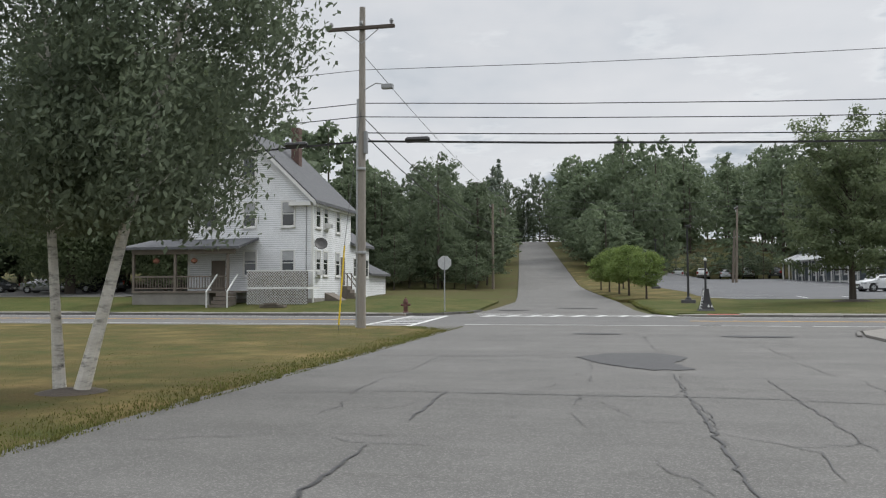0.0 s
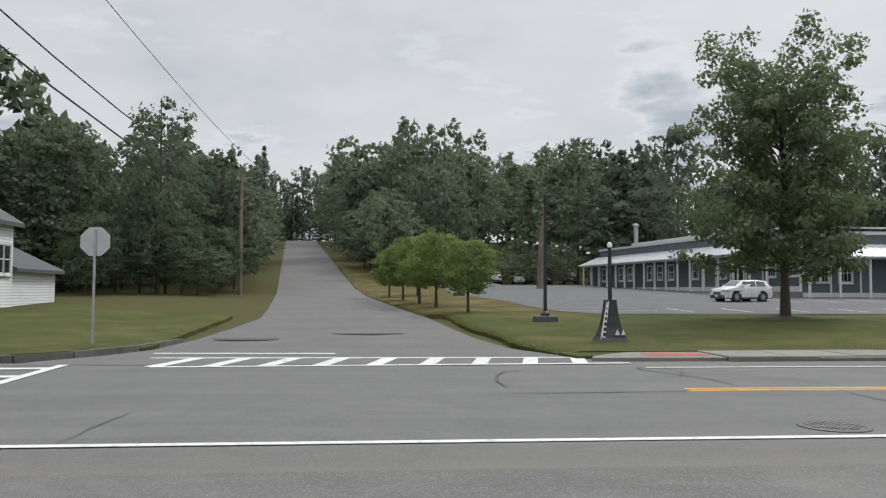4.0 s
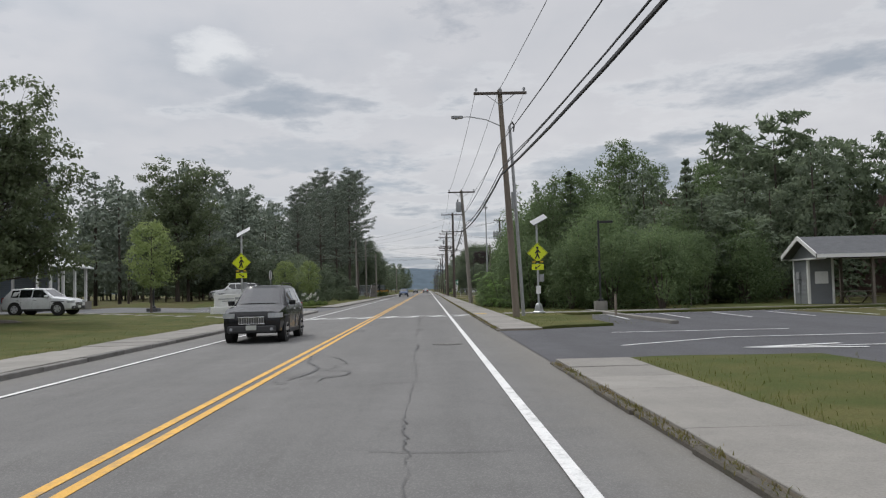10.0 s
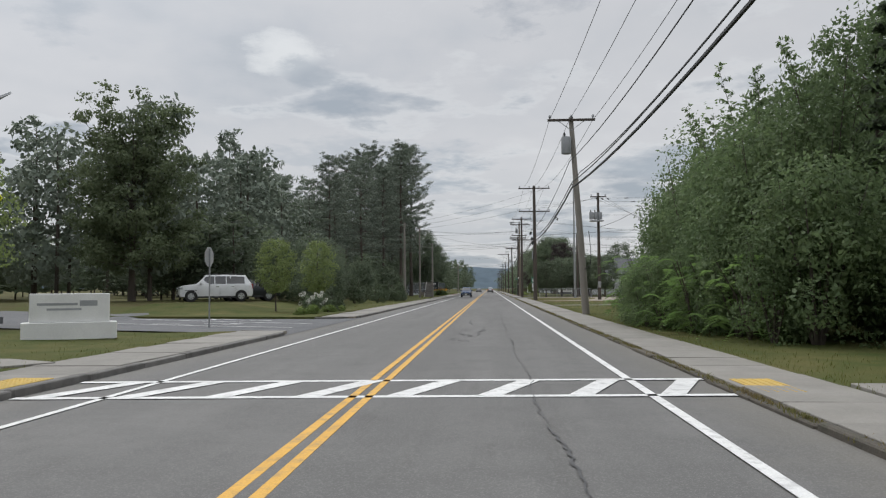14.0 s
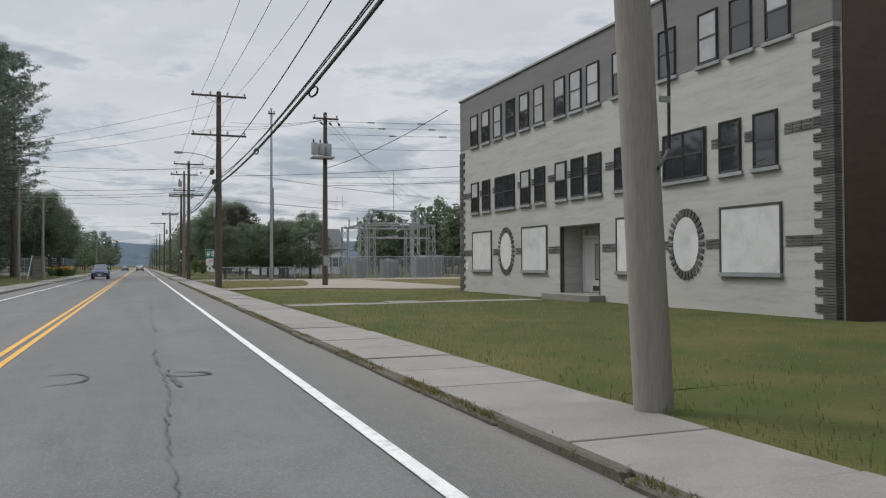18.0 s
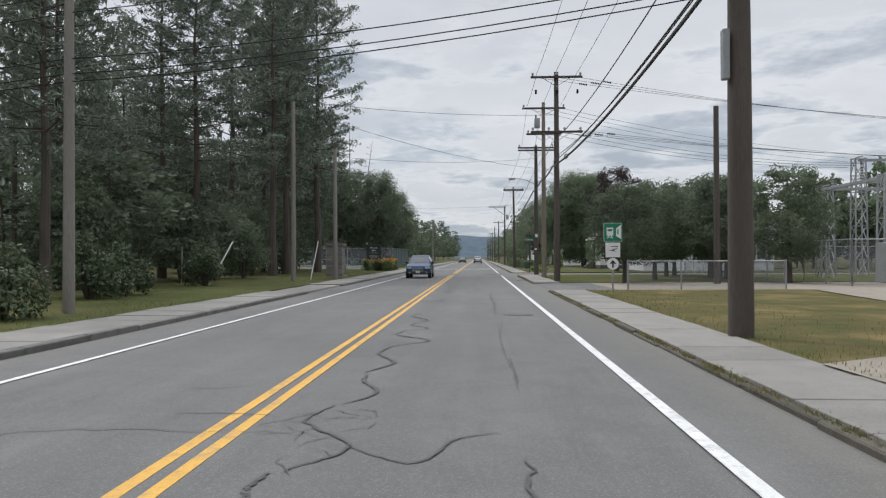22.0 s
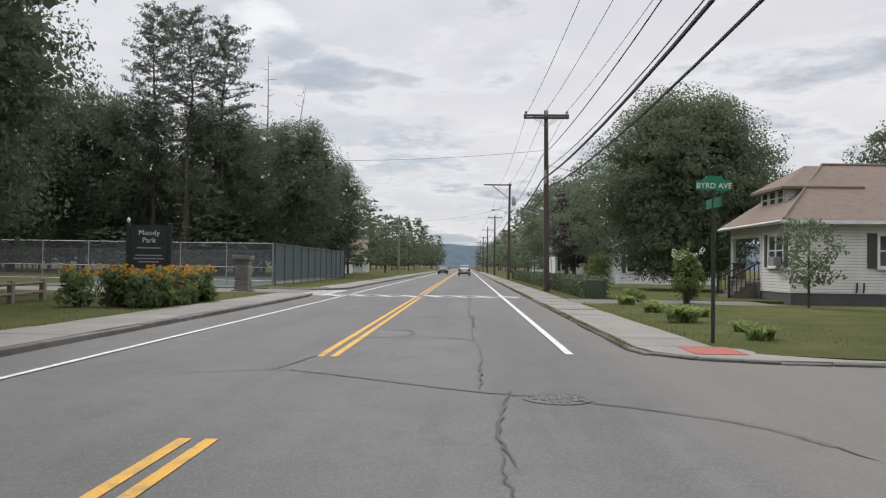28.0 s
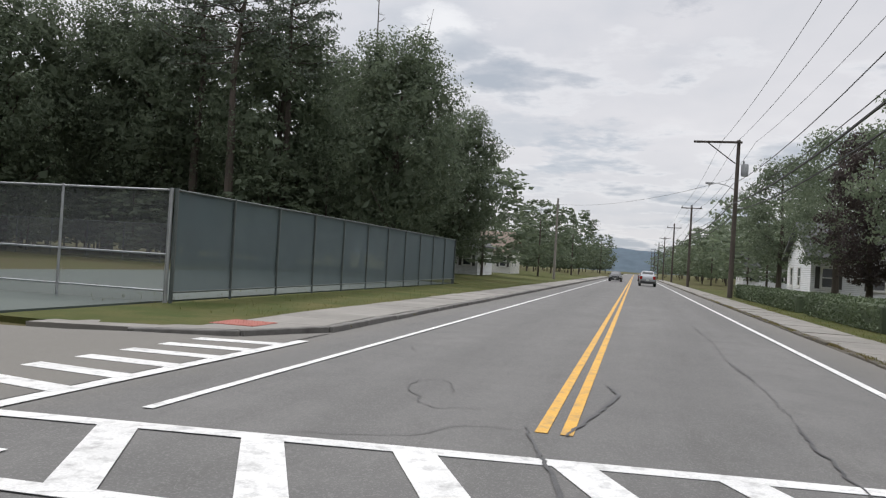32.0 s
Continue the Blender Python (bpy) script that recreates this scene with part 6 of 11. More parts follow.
# tower-shaped black post at the corner
t = empty("corner_tower", Matrix.Translation((20.41, 10.1, 0.12)), label="black metal tower-shaped lamp post with a white lettered side", category="lamp post")
legs = Shape()
prof = [(0.44, 0.0), (0.36, 0.12), (0.26, 0.4), (0.19, 0.75), (0.15, 1.15)]
for (ra, za), (rb, zb) in zip(prof, prof[1:]):
    vs = [(sx * r, sy * r, z) for r, z in ((ra, za), (rb, zb)) for sx, sy in ((-1, -1), (1, -1), (1, 1), (-1, 1))]
    legs.add(vs, [(0, 1, 5, 4), (1, 2, 6, 5), (2, 3, 7, 6), (3, 0, 4, 7)])
legs.box(-0.15, -0.15, 1.15, 0.15, 0.15, 1.19)
part("body", legs, BLACK, t)
part("letter_strip", Shape().add([(-0.40, -0.36, 0.06), (-0.26, -0.38, 0.06), (-0.08, -0.16, 1.14), (-0.15, -0.158, 1.14)], [(0, 1, 2, 3)]), SIGN_WHITE, t, "white strip of unreadable letters")
for k in range(7):
    f = (k + 0.5) / 7
    part("letter_bar", Shape().box(-0.34 + 0.21 * f, -0.40 + 0.235 * f, 0.10 + 1.02 * f, -0.24 + 0.12 * f, -0.385 + 0.225 * f, 0.19 + 1.02 * f), BLACK, t)
part("triangle_mark", Shape().prism([(0.02, 0.2), (0.16, 0.2), (0.09, 0.36)], "y", -0.40, -0.385).prism([(0.2, 0.2), (0.32, 0.2), (0.26, 0.36)], "y", -0.40, -0.385), SIGN_WHITE, t)
part("post", Shape().tube([(0, 0, 1.15), (0, 0, 2.7)], [0.06, 0.05], 10), BLACK, t, smooth=True)
part("lamp_globe", Shape().lathe([(0.03, 2.68), (0.075, 2.72), (0.08, 2.78), (0.06, 2.84), (0.02, 2.86)], 12), SIGN_WHITE, t, "small white globe", smooth=True)


def lot_lamp(x, y, height, base, label, arm=0.0):
    z = land(x, y)
    lamp = empty("lot_lamp", Matrix.Translation((x, y, z)), label=label, category="lamp post", group="car park lamps")
    if base == "drum":
        part("footing", Shape().lathe([(0.38, -0.2), (0.38, 0.46), (0.36, 0.50), (0.1, 0.50)], 20), CONCRETE, lamp, "round concrete footing", smooth=True)
        z0 = 0.50
    else:
        part("footing", Shape().box(-0.42, -0.42, -0.1, 0.42, 0.42, 0.22, 0.04), surface("dark_concrete", (0.10, 0.10, 0.105), (0.08, 0.08, 0.085), 3, 50, 0.8), lamp, "low dark concrete footing")
        part("plinth", Shape().lathe([(0.2, 0.22), (0.17, 0.34), (0.09, 0.42)], 8), BLACK, lamp)
        z0 = 0.3
    part("post", Shape().box(-0.05, -0.05, z0, 0.05, 0.05, height, 0.012) if base == "drum" else Shape().tube([(0, 0, z0), (0, 0, height)], [0.075, 0.055], 10), BLACK, lamp)
    if base == "drum":
        part("base_plate", Shape().box(-0.14, -0.14, 0.50, 0.14, 0.14, 0.62, 0.03), BLACK, lamp)
    if arm:
        part("lamp_head", Shape().box(-0.16, -0.05, height - 0.16, 0.16, -abs(arm), height - 0.04, 0.03), BLACK, lamp)
    else:
        part("lamp_head", Shape().lathe([(0.08, height), (0.16, height + 0.08), (0.22, height + 0.4), (0.24, height + 0.45), (0.05, height + 0.62), (0.02, height + 0.7)], 8), BLACK, lamp)
    return lamp


lot_lamp(46.3, -9.3, 5.15, "drum", "tall black square lamp post on a round concrete footing", 0.8)
lot_lamp(83.1, -12.5, 5.0, "drum", "black square lamp post before the thicket", 0.8)
for x, y in ((20.3, 18.4), (54.4, 17.8), (75.2, 19.8), (100.8, 18.3), (20.0, 48.0), (98, 26)):
    lot_lamp(x, y, 5.0, "block", "slim black lamp post on a low footing", 0.55)

# electric meter post, litter bins, small posts
m = empty("viewer_post", Matrix.Translation((48.2, -9.9, 0.09)), label="small black device on a thin pale post", category="post")
part("post", Shape().tube([(0, 0, 0), (0, 0, 0.55)], 0.045, 8), GALV, m)
part("head", Shape().tube([(-0.16, 0, 0.6), (0.16, 0.02, 0.68)], 0.07, 8).tube([(-0.05, 0, 0.52), (0.05, 0, 0.66)], 0.1, 8), BLACK, m, smooth=True)
solid("marker_post", Shape().box(76.0, -11.7, 0.05, 76.08, -11.6, 1.05), POLE_WOOD, label="short grey wooden marker post", category="post")


# station sign
st = empty("station_sign", Matrix.Translation((178.8, -7.9, 0.08)) @ Matrix.Rotation(radians(-90), 4, "Z"), label="green station direction sign above a white plaque and arrow disc", category="road sign")
part("post", Shape().box(-0.035, -0.02, 0, 0.035, 0.02, 2.9), GALV, st)
g = part("panel", Shape().box(-0.4, -0.04, 2.06, 0.4, -0.03, 2.86, 0.004), SIGN_GREEN, st, "green panel with a white train mark")
frame_bars = Shape()
for a, b in (((-0.38, 2.08), (0.38, 2.08)), ((0.38, 2.08), (0.38, 2.84)), ((0.38, 2.84), (-0.38, 2.84)), ((-0.38, 2.84), (-0.38, 2.08))):
    frame_bars.tube([(a[0], -0.041, a[1]), (b[0], -0.041, b[1])], 0.008, 4)
part("border", frame_bars, SIGN_WHITE, g)
tr = Shape().box(-0.26, -0.046, 2.32, 0.02, -0.041, 2.66, 0.002)
tr.prism([(0.14, 2.3), (0.34, 2.18), (0.34, 2.78), (0.14, 2.62)], "y", -0.046, -0.041)
tr.tube([(-0.24, -0.045, 2.2), (-0.16, -0.045, 2.32)], 0.02, 4).tube([(0.0, -0.045, 2.2), (-0.08, -0.045, 2.32)], 0.02, 4).box(-0.2, -0.046, 2.24, -0.04, -0.041, 2.27)
part("train_mark", tr, SIGN_WHITE, g)
part("train_window", Shape().box(-0.22, -0.05, 2.50, -0.02, -0.046, 2.60, 0.002).tube([(-0.2, -0.047, 2.40), (-0.2, -0.0475, 2.401)], 0.025, 8).tube([(-0.04, -0.047, 2.40), (-0.04, -0.0475, 2.401)], 0.025, 8).box(0.19, -0.05, 2.38, 0.24, -0.046, 2.58, 0.002), SIGN_GREEN, g)
w = part("plaque", Shape().box(-0.31, -0.04, 1.40, 0.31, -0.03, 2.02, 0.004), SIGN_WHITE, st, "white plaque with a dark swoosh mark")
part("swoosh_mark", Shape().prism([(-0.22, 1.66), (0.24, 1.80), (0.05, 1.70), (0.14, 1.62), (-0.02, 1.68)], "y", -0.046, -0.041).box(-0.08, -0.046, 1.84, 0.22, -0.041, 1.87), BLACK, w)
d = part("disc", Shape().prism([(0.25 * math.cos(0.314 * k), 1.12 + 0.25 * math.sin(0.314 * k)) for k in range(20)], "y", -0.04, -0.03), SIGN_WHITE, st, "round white disc with an upward arrow")
part("arrow", Shape().box(-0.035, -0.046, 0.96, 0.035, -0.041, 1.2).prism([(0, 1.28), (-0.13, 1.14), (-0.09, 1.10), (0, 1.19), (0.09, 1.10), (0.13, 1.14)], "y", -0.046, -0.041), BLACK, d)


def words(text, size, material, parent, at, label="", name="lettering"):
    """Raised lettering, turned into a mesh; it reads from -y."""
    cu = bpy.data.curves.new(name, "FONT")
    cu.body, cu.size, cu.extrude, cu.align_x = text, size, 0.003, "CENTER"
    tmp = bpy.data.objects.new(name, cu)
    scene.collection.objects.link(tmp)
    me = bpy.data.meshes.new_from_object(tmp.evaluated_get(bpy.context.evaluated_depsgraph_get()))
    bpy.data.objects.remove(tmp)
    me.materials.clear()
    me.materials.append(material)
    ob = part(name, me, material, parent, label)
    ob.matrix_basis = pose(*at, 90, 0, 0)
    return ob


b = empty("street_name_sign", Matrix.Translation((219.7, -7.0, 0.08)) @ Matrix.Rotation(radians(-90), 4, "Z"), label="green street name sign on a dark green post", category="street sign")
part("post", Shape().tube([(0, 0, 0), (0, 0, 2.95)], 0.04, 8), surface("dark_green_post", (0.03, 0.045, 0.038), (0.022, 0.035, 0.03), 4, 40, 0.5), b)
blade = part("blade", Shape().prism([(-0.33, 2.94), (0.33, 2.94), (0.33, 3.13), (0.22, 3.13), (0.13, 3.22), (-0.13, 3.22), (-0.22, 3.13), (-0.33, 3.13)], "y", -0.02, 0.02), SIGN_GREEN, b)
words("BYRD AVE", 0.15, SIGN_WHITE, blade, (0, -0.024, 2.98))
part("cross_blade", Shape().box(-0.02, -0.4, 2.6, 0.02, 0.4, 2.78), SIGN_GREEN, b)

# park sign
k = empty("park_sign", Matrix.Translation((233.5, 9.6, 0.1)) @ Matrix.Rotation(radians(-78), 4, "Z"), label="dark park name board above a flower bed", category="sign")
DARK_BOARD = surface("dark_green_board", (0.022, 0.030, 0.030), (0.016, 0.022, 0.022), 3, 40, 0.5)
board = part("board", Shape().prism([(-0.66, 1.15), (0.66, 1.15), (0.66, 2.70), (0.56, 2.78), (-0.56, 2.78), (-0.66, 2.70)], "y", -0.05, 0.05), DARK_BOARD, k)
for x in (-0.74, 0.74):
    part("post", Shape().box(x - 0.07, -0.07, 0, x + 0.07, 0.07, 2.85, 0.015), DARK_BOARD, k)
part("finial", Shape().lathe([(0.03, 2.85), (0.08, 2.93), (0.02, 3.05)], 8, (-0.74, 0, 0)), SIGN_WHITE, k, smooth=True)
words("Moody", 0.27, SIGN_WHITE, board, (0, -0.055, 2.40))
words("Park", 0.27, SIGN_WHITE, board, (0, -0.055, 2.12))
for wd, z in ((0.42, 1.90), (0.48, 1.62), (0.54, 1.50), (0.36, 1.38)):
    part("letter_bar", Shape().box(-wd, -0.056, z, wd, -0.052, z + 0.045), GREY_PAINT, board)

# monument sign at the drive
n = empty("monument_sign", Matrix.Translation((92.4, 10.3, 0.12)) @ Matrix.Rotation(radians(-62), 4, "Z"), label="low white monument sign with grey lettering on a plinth", category="sign")
part("plinth", Shape().box(-1.25, -0.32, 0, 1.25, 0.32, 0.5, 0.03), WHITE_PAINT, n)
pn = part("panel", Shape().box(-1.05, -0.22, 0.5, 1.05, 0.22, 1.32, 0.03), WHITE_PAINT, n)
for xa, za, xb, zb in ((-0.85, 0.98, 0.2, 1.05), (-0.6, 0.84, 0.3, 0.90), (0.25, 0.96, 0.72, 1.12)):
    part("letter_bar", Shape().box(xa, -0.225, za, xb, -0.221, zb), GREY_PAINT, pn)
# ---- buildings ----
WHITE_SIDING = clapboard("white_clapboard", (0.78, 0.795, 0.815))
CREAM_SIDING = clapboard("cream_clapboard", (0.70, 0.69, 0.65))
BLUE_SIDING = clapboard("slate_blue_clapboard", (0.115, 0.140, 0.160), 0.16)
ROOF_GREY = surface("grey_shingles", (0.115, 0.118, 0.125), (0.085, 0.088, 0.095), 2.5, 18, 0.9, bump=0.5, stretch=(1, 1, 3))
ROOF_BROWN = surface("brown_shingles", (0.20, 0.155, 0.125), (0.155, 0.12, 0.098), 2.5, 18, 0.9, bump=0.5, stretch=(1, 1, 3))
ROOF_METAL = surface("white_metal_roofing", (0.72, 0.73, 0.74), (0.64, 0.65, 0.66), 1.5, 20, 0.35, metal=0.3, bump=0.05)
STONE = surface("field_stone", (0.24, 0.225, 0.205), (0.165, 0.155, 0.145), 2.0, 30, 0.9, bump=0.7, spread=0.25)
PAINTED_BLOCK = surface("grey_painted_brick", (0.51, 0.50, 0.47), (0.44, 0.43, 0.405), 0.8, 30, 0.8, bump=0.25, stain=((0.25, 0.24, 0.225), 0.5, 1.2), stretch=(0.6, 0.6, 4), spread=0.04)
DARK_BLOCK = surface("bare_grey_brick", (0.215, 0.205, 0.20), (0.175, 0.168, 0.165), 0.8, 30, 0.85, bump=0.35, stretch=(0.6, 0.6, 4), spread=0.04)
RED_BRICK = surface("dark_red_brick", (0.125, 0.075, 0.062), (0.09, 0.058, 0.05), 2.0, 30, 0.85, bump=0.4, stretch=(1, 1, 3), spread=0.2)
QUOIN = surface("dark_glazed_brick", (0.085, 0.082, 0.082), (0.115, 0.11, 0.105), 3.0, 30, 0.7, bump=0.3, spread=0.35)
BOARDING = surface("white_window_boarding", (0.74, 0.74, 0.735), (0.66, 0.66, 0.655), 1.0, 30, 0.6, bump=0.05, stain=((0.45, 0.44, 0.42), 0.5, 2.0))
WINDOW_FRAME_DARK = surface("dark_bronze_frame", (0.065, 0.062, 0.060), (0.05, 0.048, 0.046), 4, 40, 0.5, bump=0.05)
PALE_FILL = surface("pale_blind_and_glare", (0.45, 0.46, 0.47), (0.36, 0.37, 0.38), 3, 30, 0.8, bump=0.05)
DECK_WOOD = surface("weathered_deck_wood", (0.20, 0.17, 0.14), (0.15, 0.13, 0.11), 3, 40, 0.85, bump=0.3)
LATTICE = surface("white_lattice", (0.74, 0.74, 0.73), (0.66, 0.66, 0.65), 3, 30, 0.6, bump=0.05)


def wall_frame(origin, along):
    """A local frame on a wall: x along it, y into the house, z up. The wall looks towards -y."""
    d = Vector((along[0], along[1], 0)).normalized()
    inward = Vector((-d.y, d.x, 0))
    m = Matrix(((d.x, inward.x, 0, origin[0]), (d.y, inward.y, 0, origin[1]), (0, 0, 1, origin[2]), (0, 0, 0, 1)))
    return m


def sash_window(parent, m, w, h, trim=0.09, casing=None, muntins=(1, 1), blind=0.0, ac=False, sill=True, name="window"):
    """A double-hung window, its frame proud of the wall; m sets its lower left corner on the wall."""
    casing = casing or WHITE_PAINT
    win = new(name)
    win.empty_display_size = 0.1
    win.parent = parent
    win.matrix_basis = m
    f = Shape()
    for x0, z0, x1, z1 in ((-trim, -trim, 0, h + trim), (w, -trim, w + trim, h + trim), (0, h, w, h + trim), (0, -trim, w, 0)):
        f.box(x0, -0.055, z0, x1, 0.03, z1, 0.008)
    part("frame", f, casing, win)
    bars = Shape().box(0, -0.03, h * 0.5 - 0.03, w, 0.01, h * 0.5 + 0.03)
    for i in range(1, muntins[0]):
        bars.box(w * i / muntins[0] - 0.015, -0.02, 0, w * i / muntins[0] + 0.015, 0.01, h)
    for z in (0.0, h - 0.04):
        bars.box(0, -0.025, z, w, 0.01, z + 0.04)
    for x in (0.0, w - 0.04):
        bars.box(x, -0.024, 0.04, x + 0.04, 0.01, h - 0.04)
    part("sash", bars, casing, win)
    part("pane", Shape().box(0.04, -0.008, 0.04, w - 0.04, 0.004, h * 0.5 - 0.03), GLASS_DARK, win)
    part("pane", Shape().box(0.04, -0.014, h * 0.5 + 0.03, w - 0.04, -0.002, h - 0.04), GLASS_DARK, win)
    # pale strip over the pane: a blind, and sky glare on the factory's third floor
    if blind:
        part("blind", Shape().box(0.05, -0.02, h * (1 - blind), w - 0.05, -0.0145, h - 0.04), PALE_FILL, win)
    if sill:
        part("sill", Shape().box(-trim - 0.03, -0.12, -trim - 0.05, w + trim + 0.03, 0.02, -trim, 0.01), casing, win)
    if ac:
        a = part("air_conditioner", Shape().box(w * 0.12, -0.42, 0.0, w * 0.88, -0.03, 0.36, 0.02), WHITE_PAINT, win, "white window air conditioner")
        part("grille", Shape().box(w * 0.2, -0.428, 0.06, w * 0.8, -0.42, 0.30), GREY_PAINT, a)
    return win


def at(m, x, z):
    return m @ Matrix.Translation((x, 0, z))


def white_house():
    h = empty("white_house", label="white clapboard two-storey farmhouse with a gable, porch and rear wing", category="house")
    x0, x1, y0, y1, z0, ze, za = -12.6, -3.75, 14.6, 22.6, 0.35, 7.4, 11.7
    xm = (x0 + x1) / 2
    body = Shape().prism([(x0, z0), (x1, z0), (x1, ze), (xm, za), (x0, ze)], "y", y0, y1)
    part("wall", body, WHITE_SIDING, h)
    part("foundation", Shape().box(x0 - 0.03, y0 - 0.03, -0.1, x1 + 0.03, y1 + 0.03, 0.75, 0.02), CONCRETE, h)
    roof = Shape()
    for s, xe in ((-1, x0), (1, x1)):
        lo = (xe + s * 0.45, ze - 0.42)
        roof.prism([lo, (xm, za + 0.02), (xm, za + 0.24), (lo[0], lo[1] + 0.22)], "y", y0 - 0.4, y1 + 0.3)
    part("roof", roof, ROOF_GREY, h)
    trim = Shape()
    for s, xe in ((-1, x0), (1, x1)):
        a, b = Vector((xe + s * 0.42, y0 - 0.42, ze - 0.30)), Vector((xm, y0 - 0.42, za + 0.10))
        d = (b - a)
        trim.add([a, b, b + Vector((0, 0.03, 0)), a + Vector((0, 0.03, 0)), a - Vector((0, 0, 0.3)), b - Vector((0, 0, 0.3)), b + Vector((0, 0.03, -0.3)), a + Vector((0, 0.03, -0.3))],
                 [(0, 1, 2, 3), (4, 5, 6, 7), (0, 1, 5, 4), (2, 3, 7, 6), (0, 3, 7, 4), (1, 2, 6, 5)])
        trim.box(xe - 0.05 if s < 0 else xe - 1.5, y0 - 0.40, ze - 0.55, xe + 1.5 if s < 0 else xe + 0.05, y0 + 0.02, ze - 0.30, 0.02)
        trim.box(xe - 0.09, y0 - 0.02, z0, xe + 0.09, y0 + 0.12, ze - 0.4, 0.01)
    trim.box(x1 - 0.02, y0, ze - 0.55, x1 + 0.32, y1, ze - 0.32, 0.02)
    part("trim", trim, WHITE_PAINT, h)
    part("chimney", Shape().box(-7.0, 18.8, 10.0, -6.4, 19.4, 13.0, 0.03), RED_BRICK, h, "red brick chimney")
    front = wall_frame((x0, y0, 0), (1, 0))
    for x in (1.25, 4.0, 6.75):
        sash_window(h, at(front, x, 5.55), 0.85, 1.6, blind=0.45)
    sash_window(h, at(front, 3.95, 8.6), 0.85, 1.6, ac=True)
    part("attic_vent", Shape().box(-8.35, y0 - 0.05, 10.7, -8.0, y0 + 0.02, 11.1, 0.01), WHITE_PAINT, h)
    for x in (4.05, 6.75):
        sash_window(h, at(front, x, 2.3), 0.85, 1.6, blind=0.4)
    side = wall_frame((x1, y0, 0), (0, 1))
    for x, z, ac in ((0.7, 5.5, False), (2.2, 5.5, True), (4.7, 5.4, False), (0.7, 2.3, True), (2.1, 2.3, False), (4.6, 2.3, False)):
        sash_window(h, at(side, x, z), 0.8, 1.6, blind=0.35, ac=ac)
    part("side_door", Shape().box(x1 - 0.02, 20.3, 1.6, x1 + 0.05, 21.15, 3.65, 0.01), DECK_WOOD, h, "dark side door")
    # rear wing and shed
    part("wing_wall", Shape().box(x0 + 1.5, y1, z0, x1 - 0.05, 27.4, 4.7), WHITE_SIDING, h)
    xw = (x0 + 1.5 + x1) / 2
    part("wing_roof", Shape().prism([(x0 + 1.2, 4.55), (xw, 7.0), (x1 + 0.3, 4.55), (x1 + 0.3, 4.75), (xw, 7.22), (x0 + 1.2, 4.75)], "y", y1 - 0.1, 27.8), ROOF_GREY, h)
    wing = wall_frame((x1 - 0.05, y1, 0), (0, 1))
    for x, w in ((0.8, 0.6), (1.5, 0.6), (3.2, 0.6), (3.9, 0.6)):
        sash_window(h, at(wing, x, 2.3), w, 1.35)
    part("shed_wall", Shape().box(-9.5, 27.4, 0.5, -4.0, 33.0, 2.5), WHITE_SIDING, h)
    part("shed_roof", Shape().prism([(-9.8, 2.4), (-6.75, 3.9), (-3.6, 2.4), (-3.6, 2.58), (-6.75, 4.08), (-9.8, 2.58)], "y", 27.5, 33.3), ROOF_GREY, h)
    # side steps
    st = Shape()
    for i in range(4):
        st.box(x1, 20.3, 0.55 + 0.25 * i, x1 + 1.3 - 0.28 * i, 21.3, 0.8 + 0.25 * i)
    part("side_steps", st, DECK_WOOD, h)
    rail = Shape()
    for y in (20.3, 21.3):
        rail.tube([(x1 + 1.3, y, 1.3), (x1 + 0.4, y, 2.5), (x1, y, 2.5)], 0.045, 4).tube([(x1 + 1.25, y, 0.5), (x1 + 1.25, y, 1.4)], 0.045, 4).tube([(x1 + 0.5, y, 0.5), (x1 + 0.5, y, 2.5)], 0.045, 4)
    part("side_rail", rail, DECK_WOOD, h)
    # porch
    px0, px1, py = -15.3, -8.6, 12.2
    part("porch_base", Shape().box(px0, py, 0.2, px1 - 1.2, y0, 1.15, 0.02), CONCRETE, h, "whitewashed porch base")
    part("porch_floor", Shape().box(px0, py - 0.1, 1.15, px1 + 0.6, y0, 1.27, 0.01), DECK_WOOD, h)
    part("porch_roof", Shape().add([(px0 - 0.6, py - 0.5, 3.95), (px1 + 1.1, py - 0.5, 3.95), (px1 + 1.1, y0, 4.65), (px0 - 0.6, y0 + 1.0, 4.65), (px0 - 0.6, py - 0.5, 4.12), (px1 + 1.1, py - 0.5, 4.12), (px1 + 1.1, y0, 4.82), (px0 - 0.6, y0 + 1.0, 4.82)],
         [(0, 1, 2, 3), (4, 5, 6, 7), (0, 1, 5, 4), (1, 2, 6, 5), (2, 3, 7, 6), (3, 0, 4, 7)]), ROOF_GREY, h, "dark low porch roof")
    part("porch_beam", Shape().box(px0, py - 0.1, 3.65, px1 + 0.6, py + 0.1, 3.95, 0.01), DECK_WOOD, h)
    for x in (px0 + 0.1, -12.2, px1 + 0.1):
        part("porch_post", Shape().box(x - 0.08, py - 0.08, 1.27, x + 0.08, py + 0.08, 3.65, 0.01), DECK_WOOD, h)
    part("porch_rail", Shape().box(px0, py - 0.04, 2.15, px1, py + 0.04, 2.25).box(px0, py - 0.04, 1.4, px1, py + 0.04, 1.48), DECK_WOOD, h)
    for i in range(34):
        x = px0 + 0.15 + 0.195 * i
        part("baluster", Shape().box(x - 0.02, py - 0.02, 1.48, x + 0.02, py + 0.02, 2.15), DECK_WOOD, h)
    part("porch_door", Shape().box(-10.9, y0 - 0.06, 1.27, -9.9, y0 + 0.02, 3.3, 0.01), DECK_WOOD, h, "dark front door")
    steps = Shape()
